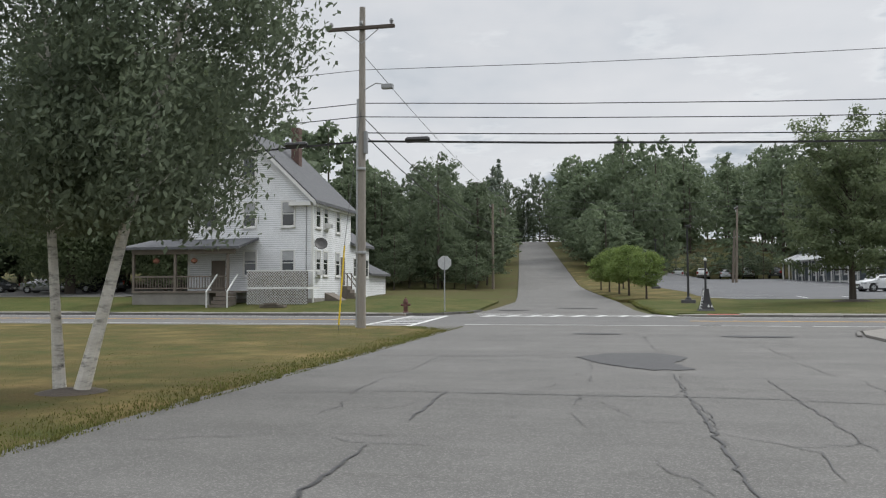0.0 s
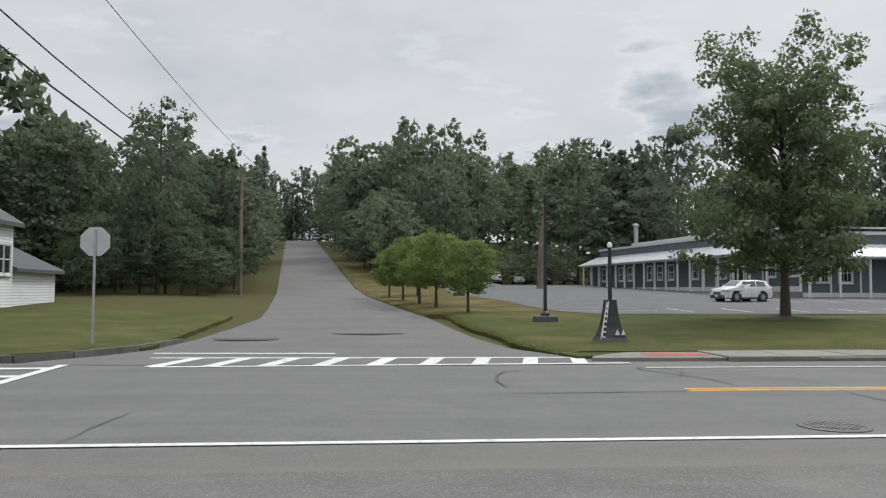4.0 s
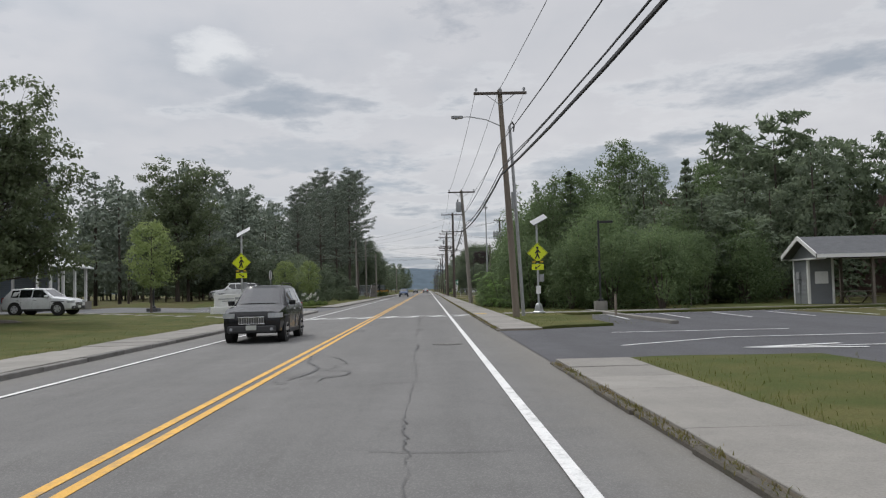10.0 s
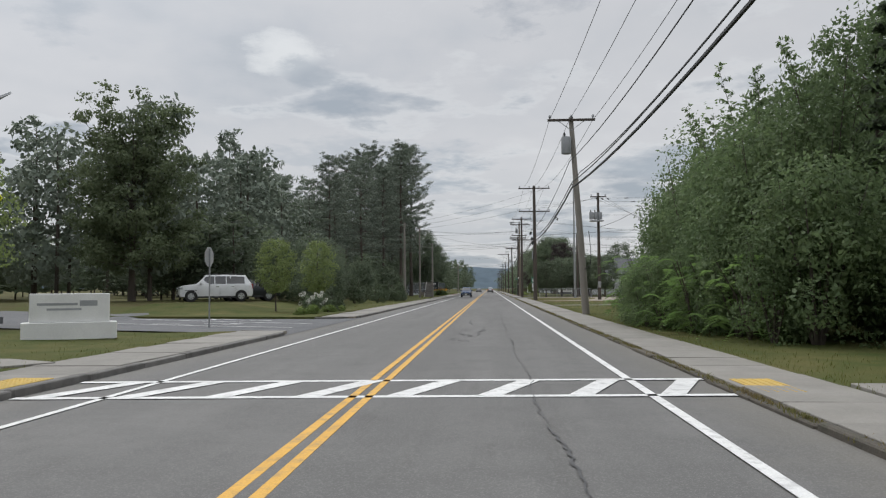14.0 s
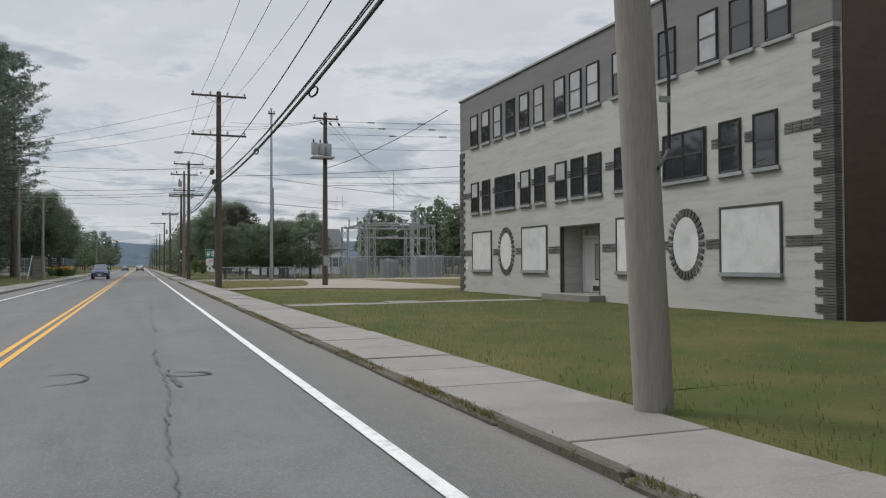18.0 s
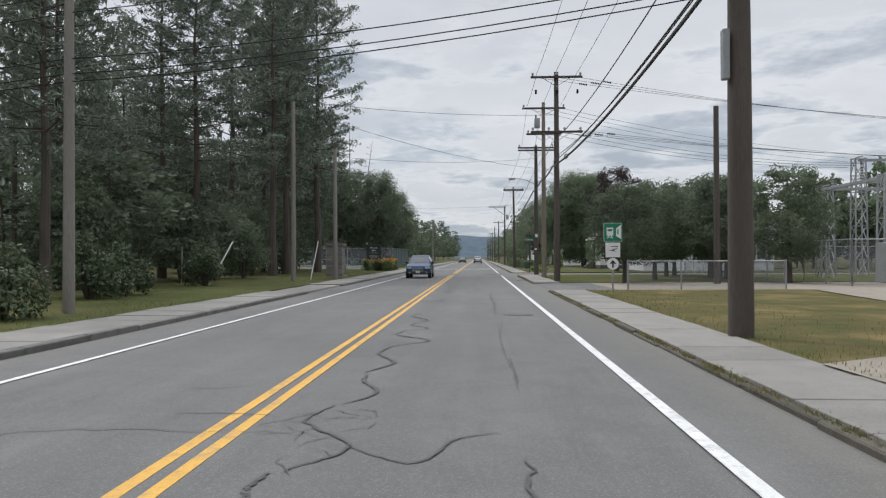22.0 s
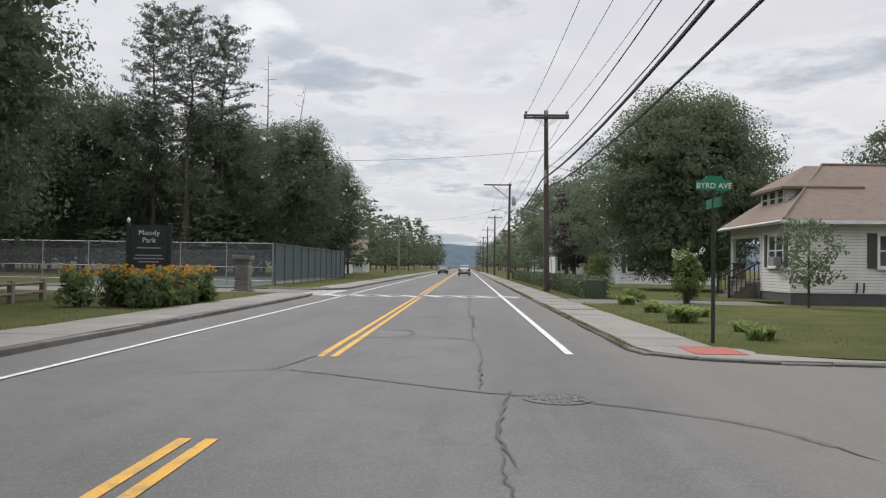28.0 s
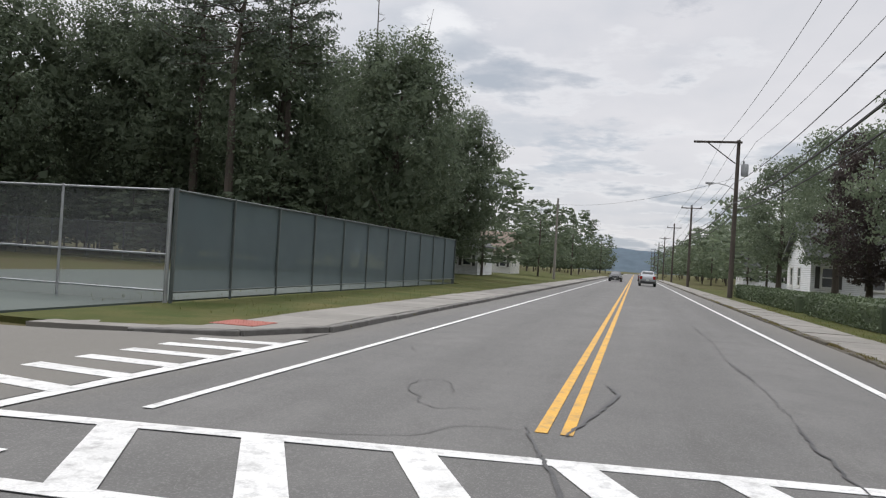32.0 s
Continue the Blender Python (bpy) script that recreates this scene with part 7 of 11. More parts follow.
    for i in range(4):
        steps.box(-9.1, py - 1.35 + 0.3 * i, 0.2 + 0.24 * i, -7.9, py, 0.42 + 0.24 * i)
    part("front_steps", steps, DECK_WOOD, h)
    for x in (-9.2, -7.8):
        hand = Shape().tube([(x, py - 1.5, 1.2), (x, py - 0.1, 2.3)], 0.05, 4).tube([(x, py - 1.45, 0.1), (x, py - 1.45, 1.25)], 0.05, 4)
        part("front_rail", hand, WHITE_PAINT, h)
    # lattice screen at the corner
    lx0, lx1, ly = -7.3, -3.2, 12.4
    part("screen_frame", Shape().box(lx0, ly - 0.03, 1.38, lx1, ly + 0.05, 1.50).box(lx0, ly - 0.03, 2.5, lx1, ly + 0.05, 2.58).box(lx0, ly - 0.03, 0.25, lx1, ly + 0.05, 0.35).box(lx1 - 0.06, ly, 0.25, lx1 + 0.02, y0, 0.35).box(lx1 - 0.06, ly, 2.5, lx1 + 0.02, y0, 2.58).box(lx1 - 0.06, ly, 1.38, lx1 + 0.02, y0, 1.5), LATTICE, h)
    lat = Shape()
    for z0_, z1_ in ((0.35, 1.38), (1.5, 2.5)):
        hgt = z1_ - z0_
        for d, off in ((1, 0.0), (-1, 0.012)):
            x = lx0 - hgt
            while x < lx1 + hgt:
                xa, xb = (x, x + hgt) if d > 0 else (x + hgt, x)
                za_, zb_ = z0_, z1_
                def clip(x_, xo, z_, zo):
                    if x_ < lx0:
                        return lx0, z_ + (zo - z_) * (lx0 - x_) / (xo - x_)
                    if x_ > lx1:
                        return lx1, z_ + (zo - z_) * (lx1 - x_) / (xo - x_)
                    return x_, z_
                if max(xa, xb) > lx0 and min(xa, xb) < lx1:
                    pa, pb = clip(xa, xb, za_, zb_), clip(xb, xa, zb_, za_)
                    lat.tube([(pa[0], ly - off, pa[1]), (pb[0], ly - off, pb[1])], 0.020, 4, False)
                x += 0.175
    part("lattice", lat, LATTICE, h, "white diamond lattice")
    # added dark sheet: stands in for the shade seen through the lattice
    part("screen_back", Shape().box(lx0, ly + 0.10, 0.3, lx1, ly + 0.13, 2.5), DECK_WOOD, h, "dark sheet added for the shade behind the lattice")
    dish = part("satellite_dish", Shape().lathe([(0.02, -0.09), (0.22, -0.06), (0.42, 0.02), (0.44, 0.03), (0.42, 0.05), (0.2, -0.03)], 16), WINDOW_FRAME_DARK, h, "dark grey satellite dish")
    dish.matrix_basis = pose(x1 + 0.55, y0 + 0.2, 4.35, 65, 0, 30)
    part("dish_arm", Shape().tube([(x1, y0 + 0.4, 4.2), (x1 + 0.5, y0 + 0.25, 4.3)], 0.03, 5), GALV, h)
    part("meter", Shape().box(x1 - 0.5, y0 - 0.1, 1.6, x1 - 0.25, y0, 2.2, 0.02).tube([(x1 - 0.38, y0 - 0.05, 2.2), (x1 - 0.38, y0 - 0.05, 7.0)], 0.03, 6), GREY_PAINT, h)
    for x in (-13.6, -10.9):
        basket = part("hanging_basket", Shape().lathe([(0.05, 3.05), (0.2, 3.15), (0.22, 3.3), (0.05, 3.4)], 10, (x, py + 0.05, 0)), surface("pink_flowers", (0.45, 0.10, 0.12), (0.10, 0.13, 0.04), 30, 60, 0.8), h, "hanging flower basket")
    part("bulkhead", Shape().add([(x1, 17.0, 1.1), (x1 + 1.4, 17.2, 0.4), (x1 + 1.4, 18.6, 0.4), (x1, 18.8, 1.1), (x1, 17.0, 0.2), (x1 + 1.4, 17.2, 0.2), (x1 + 1.4, 18.6, 0.2), (x1, 18.8, 0.2)], [(0, 1, 2, 3), (0, 1, 5, 4), (2, 3, 7, 6), (1, 2, 6, 5)]), DECK_WOOD, h, "grey cellar bulkhead")
    return h


white_house()
solid("timber_pile", Shape().box(-5.6, 10.6, 0.25, -4.0, 11.1, 0.42, 0.02).box(-5.3, 10.5, 0.42, -4.4, 10.8, 0.55, 0.02), DECK_WOOD, label="small pile of dark planks on the lawn", category="timber")


def long_wing(name, origin, along, length, pattern, label):
    """A single-storey wing: posts, windows, a metal porch roof, a set-back wall and a roof monitor."""
    m = wall_frame(origin, along)
    w = empty(name, m, label=label, category="building")
    bay = length / len(pattern)
    part("wall", Shape().box(0, 0, -0.6, length, 0.3, 3.4), BLUE_SIDING, w)
    part("base_board", Shape().box(0, -0.06, 0.0, length, 0.0, 0.42, 0.01), WHITE_PAINT, w, "white base board")
    part("walkway", Shape().box(-0.6, -1.9, -0.8, length + 0.3, 0.0, -0.02, 0.02), CONCRETE, w)
    part("eave_beam", Shape().box(-0.5, -1.35, 2.98, length + 0.2, -1.15, 3.22, 0.01), WHITE_PAINT, w)
    part("porch_roof", Shape().prism([(-1.7, 3.10), (0.9, 4.15), (0.9, 4.25), (-1.7, 3.20)], "x", -0.8, length + 0.3), ROOF_METAL, w, "white standing-seam porch roof")
    seams = Shape()
    k = 0
    while k * 0.6 < length:
        seams.prism([(-1.7, 3.20), (0.9, 4.25), (0.9, 4.29), (-1.7, 3.24)], "x", k * 0.6, k * 0.6 + 0.03)
        k += 1
    part("roof_seam", seams, ROOF_METAL, w)
    part("upper_wall", Shape().box(0.2, 0.9, 3.2, length, 1.2, 5.2), BLUE_SIDING, w)
    part("parapet_cap", Shape().box(0.1, 0.75, 5.0, length, 1.3, 5.25, 0.02), ROOF_METAL, w)
    part("roof", Shape().box(0.2, 1.2, 5.0, length, 15, 5.12), ROOF_METAL, w)
    part("monitor", Shape().box(length * 0.12, 3.0, 5.1, length * 0.62, 6.0, 5.8, 0.02), ROOF_METAL, w)
    for i in range(len(pattern) + 1):
        part("post", Shape().box(i * bay - 0.08, -1.33, 0.0, i * bay + 0.08, -1.17, 3.0, 0.012), WHITE_PAINT, w)
        part("pilaster", Shape().box(i * bay - 0.07, -0.05, 0.42, i * bay + 0.07, 0.0, 3.1), WHITE_PAINT, w)
    for i, kind in enumerate(pattern):
        x = i * bay + bay / 2
        if kind == "w":
            sash_window(w, pose(x - 0.48, 0, 1.25), 0.96, 1.4, 0.13, muntins=(3, 1))
        elif kind == "t":
            for q in (-1, 0, 1):
                sash_window(w, pose(x + q * 0.72 - 0.28, 0, 1.25), 0.56, 1.4, 0.09, muntins=(2, 1))
        elif kind == "d":
            d = part("door", Shape().box(x - 0.95, -0.05, 0.05, x + 0.95, 0.0, 2.3, 0.01), WHITE_PAINT, w, "white double door")
            for q in (-0.45, 0.45):
                part("door_pane", Shape().box(x + q - 0.3, -0.06, 1.0, x + q + 0.3, -0.05, 2.0), GLASS_DARK, d)
    return w


long_wing("long_building", (46.3, 46.2, 1.10), (1, 0), 58.0, "tw_w_www_wwwwww_ww_www_w", "long slate-blue building with white posts and a metal porch roof")
w = long_wing("long_building", (41.0, 86.0, 1.60), (5.3, -39.8), 40.1, "_w_ww_www_w_wd_wt", "slate-blue side wing with white posts and a metal porch roof")
part("vent_pipe", Shape().tube([(4.0, 4.0, 5.1), (4.0, 4.0, 8.0)], 0.28, 10).lathe([(0.28, 8.0), (0.42, 8.05), (0.42, 8.2), (0.1, 8.35)], 10, (4.0, 4.0, 0)), GALV, w, "tall galvanised flue", smooth=True)
part("rooftop_unit", Shape().box(20, 3.5, 5.1, 23, 5.5, 6.2, 0.05).tube([(19.6, 4.4, 5.8), (23.4, 4.4, 5.8)], 0.42, 8), GALV, w, "rooftop air handler")


def two_storey():
    b = empty("office_house", label="slate-blue two-storey gabled office with white trim and metal porch", category="building")
    x0, x1, y0, y1, zb = 103.6, 111.4, 30.5, 60, 1.0
    xm = (x0 + x1) / 2
    part("wall", Shape().prism([(x0, zb - 0.6), (x1, zb - 0.6), (x1, 8.6), (xm, 12.6), (x0, 8.6)], "y", y0, y1), BLUE_SIDING, b)
    roof = Shape()
    for s, xe in ((-1, x0), (1, x1)):
        roof.prism([(xe + s * 0.6, 8.35), (xm, 12.65), (xm, 12.9), (xe + s * 0.6, 8.6)], "y", y0 - 0.6, y1 + 0.4)
    part("roof", roof, ROOF_GREY, b)
    tr = Shape()
    for s, xe in ((-1, x0), (1, x1)):
        tr.prism([(xe + s * 0.62, 8.1), (xm, 12.4), (xm, 12.66), (xe + s * 0.62, 8.36)], "y", y0 - 0.64, y0 - 0.55)
        tr.box(xe - 0.12, y0 - 0.05, zb, xe + 0.12, y0 + 0.1, 8.4)
    tr.box(x0 - 0.55, y0 - 0.5, 8.1, x0 - 0.4, y1, 8.4)
    part("trim", tr, WHITE_PAINT, b)
    front = wall_frame((x0, y0, 0), (1, 0))
    west = wall_frame((x0, y1, 0), (0, -1))
    for x in (1.1, 3.4, 5.7):
        sash_window(b, at(front, x, 5.7), 1.0, 1.7, 0.13)
    for x in range(2, 28, 4):
        sash_window(b, at(west, x, 5.7), 1.0, 1.7, 0.13)
        sash_window(b, at(west, x, 2.0), 1.0, 1.6, 0.13)
    sash_window(b, at(front, 3.3, 8.9), 1.2, 1.5, 0.13)
    part("porch_roof", Shape().prism([(y0 - 3.2, 4.0), (y0, 5.1), (y0, 5.22), (y0 - 3.2, 4.12)], "x", x0 - 1.5, x1), ROOF_METAL, b, "white metal porch roof")
    part("porch_roof", Shape().prism([(x0 - 2.6, 4.0), (x0, 5.1), (x0, 5.22), (x0 - 2.6, 4.12)], "y", y0 - 0.4, y1), ROOF_METAL, b, "white metal porch roof")
    part("porch_floor", Shape().box(x0 - 2.4, y0 - 3.0, 0.2, x1, y0, zb + 0.1, 0.02), CONCRETE, b)
    for i in range(5):
        part("post", Shape().box(x0 - 1.9 + 2.2 * i, y0 - 2.9, zb, x0 - 1.7 + 2.2 * i, y0 - 2.7, 4.05, 0.01), WHITE_PAINT, b)
    for i in range(10):
        part("post", Shape().box(x0 - 2.3, y0 + 2.6 * i, zb, x0 - 2.1, y0 + 2.6 * i + 0.2, 4.05, 0.01), WHITE_PAINT, b)


two_storey()


def factory():
    h = empty("factory", label="abandoned three-storey painted-brick factory with boarded lower windows", category="building")
    x0, x1, y0, y1, top, mid = 120.3, 144.8, -18.2, -62.0, 10.2, 7.55
    part("wall", Shape().box(x0, y0 - 1.1, -0.3, x1, y1, mid).box(x0, y0, -0.3, 131.05, y0 - 1.1, mid).box(134.05, y0, -0.3, x1, y0 - 1.1, mid).box(131.05, y0, 3.05, 134.05, y0 - 1.1, mid), PAINTED_BLOCK, h)
    part("upper_wall", Shape().box(x0 - 0.01, y0 + 0.015, mid, x1 + 0.01, y1, top, 0.02), DARK_BLOCK, h, "unpainted dark upper storey")
    part("coping", Shape().box(x0 - 0.06, y0 + 0.08, top, x1 + 0.06, y1, top + 0.1, 0.02), GREY_PAINT, h)
    part("end_wall", Shape().box(x0 - 0.03, y0 - 0.3, -0.3, x0, y1, top - 0.02), RED_BRICK, h, "dark red brick end wall")
    part("end_wall", Shape().box(x1, y0 - 0.3, -0.3, x1 + 0.03, y1, top - 0.02), RED_BRICK, h, "dark red brick end wall")
    m = wall_frame((x1, y0, 0), (-1, 0))

    def win(xa, xb, z0, z1, double=False):
        a = x1 - max(xa, xb)
        w = abs(xa - xb)
        back = part("recess", Shape().box(min(xa, xb) - 0.06, y0 + 0.004, z0 - 0.05, max(xa, xb) + 0.06, y0 + 0.03, z1 + 0.05), WINDOW_FRAME_DARK, h)
        f = m @ Matrix.Translation((a, -0.03, z0))
        if double:
            for q in (0, 1):
                sash_window(h, f @ Matrix.Translation((q * w / 2, 0, 0)), w / 2 - 0.04, z1 - z0, 0.03, WINDOW_FRAME_DARK, sill=False)
        else:
            # third floor: pale strips of varied height paint the sky's reflection in the glass
            sash_window(h, f, w, z1 - z0, 0.03, WINDOW_FRAME_DARK, blind=(1.0, 0.5, 0.0, 0.96, 0.5)[int(a * 3) % 5] if z0 > 7 else 0.5 * (int(a * 5) % 4 == 0), sill=False)
        part("sill", Shape().box(min(xa, xb) - 0.14, y0, z0 - 0.16, max(xa, xb) + 0.14, y0 + 0.1, z0 - 0.05, 0.01), GREY_PAINT, h)

    third = [142.83, 141.40, 140.0, 138.58, 137.17, 135.78, 133.97, 132.70, 131.42, 129.63, 128.27, 126.89, 124.9, 123.5, 122.1]
    for c in third:
        win(c + 0.40, c - 0.40, 7.62, 9.13)
    for c, dbl in ((142.78, 0), (141.38, 0), (139.25, 1), (137.11, 0), (135.74, 0), (133.92, 0), (132.63, 0), (131.35, 0), (129.53, 0), (128.18, 0), (126.09, 1), (124.0, 0), (122.6, 0)):
        win(c + (1.0 if dbl else 0.40), c - (1.0 if dbl else 0.40), 4.2, 5.65, bool(dbl))
    for xa, xb in ((143.1, 140.85), (137.45, 135.2), (129.87, 127.65), (124.4, 122.1)):
        b = part("boarded_window", Shape().box(xb, y0, 1.25, xa, y0 + 0.035, 3.1, 0.008), BOARDING, h, "white board over the window")
        part("sill", Shape().box(xb - 0.08, y0, 1.12, xa + 0.08, y0 + 0.12, 1.24, 0.01), GREY_PAINT, h)
        edge = Shape().box(xb - 0.07, y0, 1.24, xb, y0 + 0.05, 3.17).box(xa, y0, 1.24, xa + 0.07, y0 + 0.05, 3.17).box(xb, y0, 3.1, xa, y0 + 0.05, 3.17)
        part("surround", edge, WINDOW_FRAME_DARK, h)
    for c in (139.15, 126.04):
        part("oval_board", Shape().prism([(c + 0.62 * math.cos(0.2618 * k), 2.12 + 0.86 * math.sin(0.2618 * k)) for k in range(24)], "y", y0, y0 + 0.03), BOARDING, h, "white board in an oval opening")
        for k in range(30):
            a = 2 * math.pi * k / 30
            piece = Shape().box(-0.06, 0, -0.12, 0.06, 0.05, 0.12, 0.01)
            ob = part("brick", piece, QUOIN, h)
            ob.matrix_basis = Matrix.Translation((c + 0.75 * math.cos(a), y0, 2.12 + 1.0 * math.sin(a))) @ Matrix.Rotation(math.pi / 2 - a, 4, "Y")
    # string courses of dark brick between the windows
    brick_me = Shape().box(-0.145, 0, -0.035, 0.145, 0.03, 0.035, 0.006).mesh("brick", QUOIN)

    def course(xa, xb, z):
        x = min(xa, xb) + 0.15
        while x < max(xa, xb) - 0.1:
            ob = part("brick", brick_me, QUOIN, h)
            ob.location = (x, y0, z)
            x += 0.305
    for lo, hi in ((144.75, 143.2), (140.75, 140.0), (138.3, 137.55), (135.1, 134.1), (130.95, 129.97), (127.55, 126.9), (125.2, 124.5), (122.0, 120.4)):
        for z in (2.0, 2.1, 2.2):
            course(lo, hi, z)
    for z in (5.0, 5.1, 5.2):
        for lo, hi in ((144.75, 143.3), (142.3, 141.88), (140.9, 140.35), (138.15, 137.6), (136.62, 136.24), (135.24, 134.42), (133.43, 133.1), (132.15, 131.84), (130.85, 130.02), (129.04, 128.67), (127.7, 127.2), (124.98, 124.5), (123.5, 123.1), (122.1, 120.4)):
            course(lo, hi, z)
    quoin_me = Shape().box(0, -0.2, 0, 0.42, 0.045, 0.058, 0.006).box(0, -0.2, 0.072, 0.42, 0.045, 0.130, 0.006).box(0, -0.2, 0.144, 0.42, 0.045, 0.202, 0.006).mesh("quoin", QUOIN)
    for x, s in ((x1 + 0.035, -1), (x0 - 0.035, 1)):
        for i in range(34):
            ob = part("quoin", quoin_me, QUOIN, h)
            ob.location = (x, y0, 0.05 + 0.217 * i)
            ob.scale = (s * (1.6 if i % 2 else 1.0), 1, 1)
    # entrance
    yb = y0 - 1.1
    # jamb strips coloured dark to stand in for the shaded recess wall
    part("door_jamb", Shape().box(134.0, y0 - 0.16, 0.34, 134.046, y0 + 0.02, 3.04).box(131.054, y0 - 0.16, 0.34, 131.1, y0 + 0.02, 3.04).box(131.054, y0 - 0.06, 3.0, 134.046, y0 + 0.03, 3.046), WINDOW_FRAME_DARK, h, "frame round the deep entrance, coloured dark for the recess's shade")
    part("porch_floor", Shape().box(131.06, yb + 0.004, -0.2, 134.04, y0, 0.34), CONCRETE, h)
    frame_ = Shape().box(131.1, yb + 0.004, 2.55, 134.0, yb + 0.09, 2.68, 0.01)
    for x in (133.95, 133.42, 132.12, 131.98, 131.15):
        frame_.box(x - 0.05, yb + 0.005, 0.34, x + 0.05, yb + 0.085, 2.95, 0.01)
    part("door_frame", frame_, WHITE_PAINT, h, "flaking white door frame")
    part("side_panel", Shape().box(131.2, yb + 0.004, 0.36, 131.93, yb + 0.04, 2.54, 0.01), WHITE_PAINT, h, "white boarded side panel")
    part("side_panel", Shape().box(133.48, yb + 0.004, 0.36, 133.9, yb + 0.04, 2.54, 0.01), WHITE_PAINT, h, "white boarded side panel")
    part("transom", Shape().box(131.2, yb + 0.004, 2.70, 133.9, yb + 0.03, 2.98, 0.01), PALE_FILL, h, "grey boarded transom")
    d = part("door", Shape().box(132.18, yb + 0.004, 0.36, 132.42, yb + 0.06, 2.53).box(133.12, yb + 0.004, 0.36, 133.36, yb + 0.06, 2.53).box(132.42, yb + 0.004, 2.30, 133.12, yb + 0.06, 2.53).box(132.42, yb + 0.004, 0.36, 133.12, yb + 0.06, 0.85), WHITE_PAINT, h, "worn white glazed door")
    part("door_pane", Shape().box(132.42, yb + 0.02, 0.85, 133.12, yb + 0.03, 2.30), GLASS_DARK, d)
    part("curtain", Shape().box(132.46, yb + 0.031, 0.9, 132.75, yb + 0.036, 2.26).box(132.80, yb + 0.031, 0.9, 133.08, yb + 0.036, 2.26), surface("yellowed_curtain", (0.42, 0.40, 0.30), (0.34, 0.32, 0.24), 4, 40, 0.9), d, "yellowed curtain behind the pane")
    part("kick_plate", Shape().box(132.3, yb + 0.061, 0.42, 133.24, yb + 0.066, 0.62), WINDOW_FRAME_DARK, d)
    part("door_handle", Shape().tube([(132.3, yb + 0.06, 1.3), (132.3, yb + 0.12, 1.32), (132.3, yb + 0.12, 1.55), (132.3, yb + 0.06, 1.57)], 0.014, 6), GALV, d)
    part("door_step", Shape().box(130.7, y0, 0.0, 134.4, y0 + 0.7, 0.33, 0.02), CONCRETE, h)
    part("wall_vent", Shape().box(128.3, y0, 0.6, 128.55, y0 + 0.04, 0.85), BLACK, h)
    part("wall_notice", Shape().box(143.75, y0, 1.45, 144.0, y0 + 0.02, 1.6).box(143.8, y0, 1.25, 144.0, y0 + 0.02, 1.38), SIGN_WHITE, h, "small worn notices")


factory()


def bungalow():
    h = empty("bungalow", label="white clapboard bungalow with a brown hipped roof, dormer and porch", category="house")
    x0, x1, y0, y1, ze, za = 240.0, 247.8, -16.7, -31.0, 3.82, 6.75
    xp, deep = x0 + 3.5, 2.3
    part("wall", Shape().box(x0, y1, 0.5, x1, y0 - deep, ze).box(x0, y0 - deep, 0.5, xp, y0, ze).box(xp, y0 - 0.25, 3.15, x1, y0, ze), CREAM_SIDING, h)
    corner = Shape()
    for x, y in ((x0, y0), (xp, y0), (x1, y0)):
        corner.box(x - 0.03, y - 0.10, 0.5, x + 0.10 if x < x1 else x + 0.03, y + 0.03, ze - 0.1)
    part("corner_board", corner, WHITE_PAINT, h)
    part("foundation", Shape().box(x0 + 0.03, y1, -0.2, x1 - 0.03, y0 - 0.03, 0.52), surface("dark_foundation", (0.11, 0.11, 0.115), (0.09, 0.09, 0.095), 2, 40, 0.9), h)
    o = 0.5
    xm, ya, yb = (x0 + x1) / 2, y0 - 3.1, y1 + 4.3
    lo, up = ze - 0.22, ze - 0.05
    part("roof", Shape().add([(x0 - o, y0 + o, up), (x1 + o, y0 + o, up), (x1 + o, y1 - o, up), (x0 - o, y1 - o, up), (xm, ya, za), (xm, yb, za), (x0 - o, y0 + o, lo), (x1 + o, y0 + o, lo), (x1 + o, y1 - o, lo), (x0 - o, y1 - o, lo)],
         [(0, 1, 4), (1, 2, 5, 4), (2, 3, 5), (3, 0, 4, 5), (0, 1, 7, 6), (1, 2, 8, 7), (2, 3, 9, 8), (3, 0, 6, 9), (6, 7, 8, 9)]), ROOF_BROWN, h, "brown shingled hip roof")
    part("fascia", Shape().box(x0 - o - 0.03, y1 - o, lo - 0.02, x0 - o + 0.02, y0 + o, up - 0.02).box(x0 - o, y0 + o - 0.02, lo - 0.02, x1 + o, y0 + o + 0.03, up - 0.02), WHITE_PAINT, h)
    part("gutter", Shape().tube([(x0 - o, y0 + o + 0.07, up - 0.08), (x1 + o, y0 + o + 0.07, up - 0.12)], 0.055, 8), WHITE_PAINT, h)
    part("ridge_cap", Shape().tube([(xm, ya, za + 0.02), (xm, yb, za + 0.02)], 0.07, 6).tube([(x0 - o, y0 + o, up + 0.02), (xm, ya, za + 0.02)], 0.06, 6), ROOF_BROWN, h)
    # dormer in the north slope
    dx0, dx1, dy, dz0, dz1 = xm - 1.7, xm + 1.7, y0 - 0.75, 4.35, 5.5
    dm = part("dormer", Shape().box(dx0, y0 - 3.4, dz0, dx1, dy, dz1), CREAM_SIDING, h)
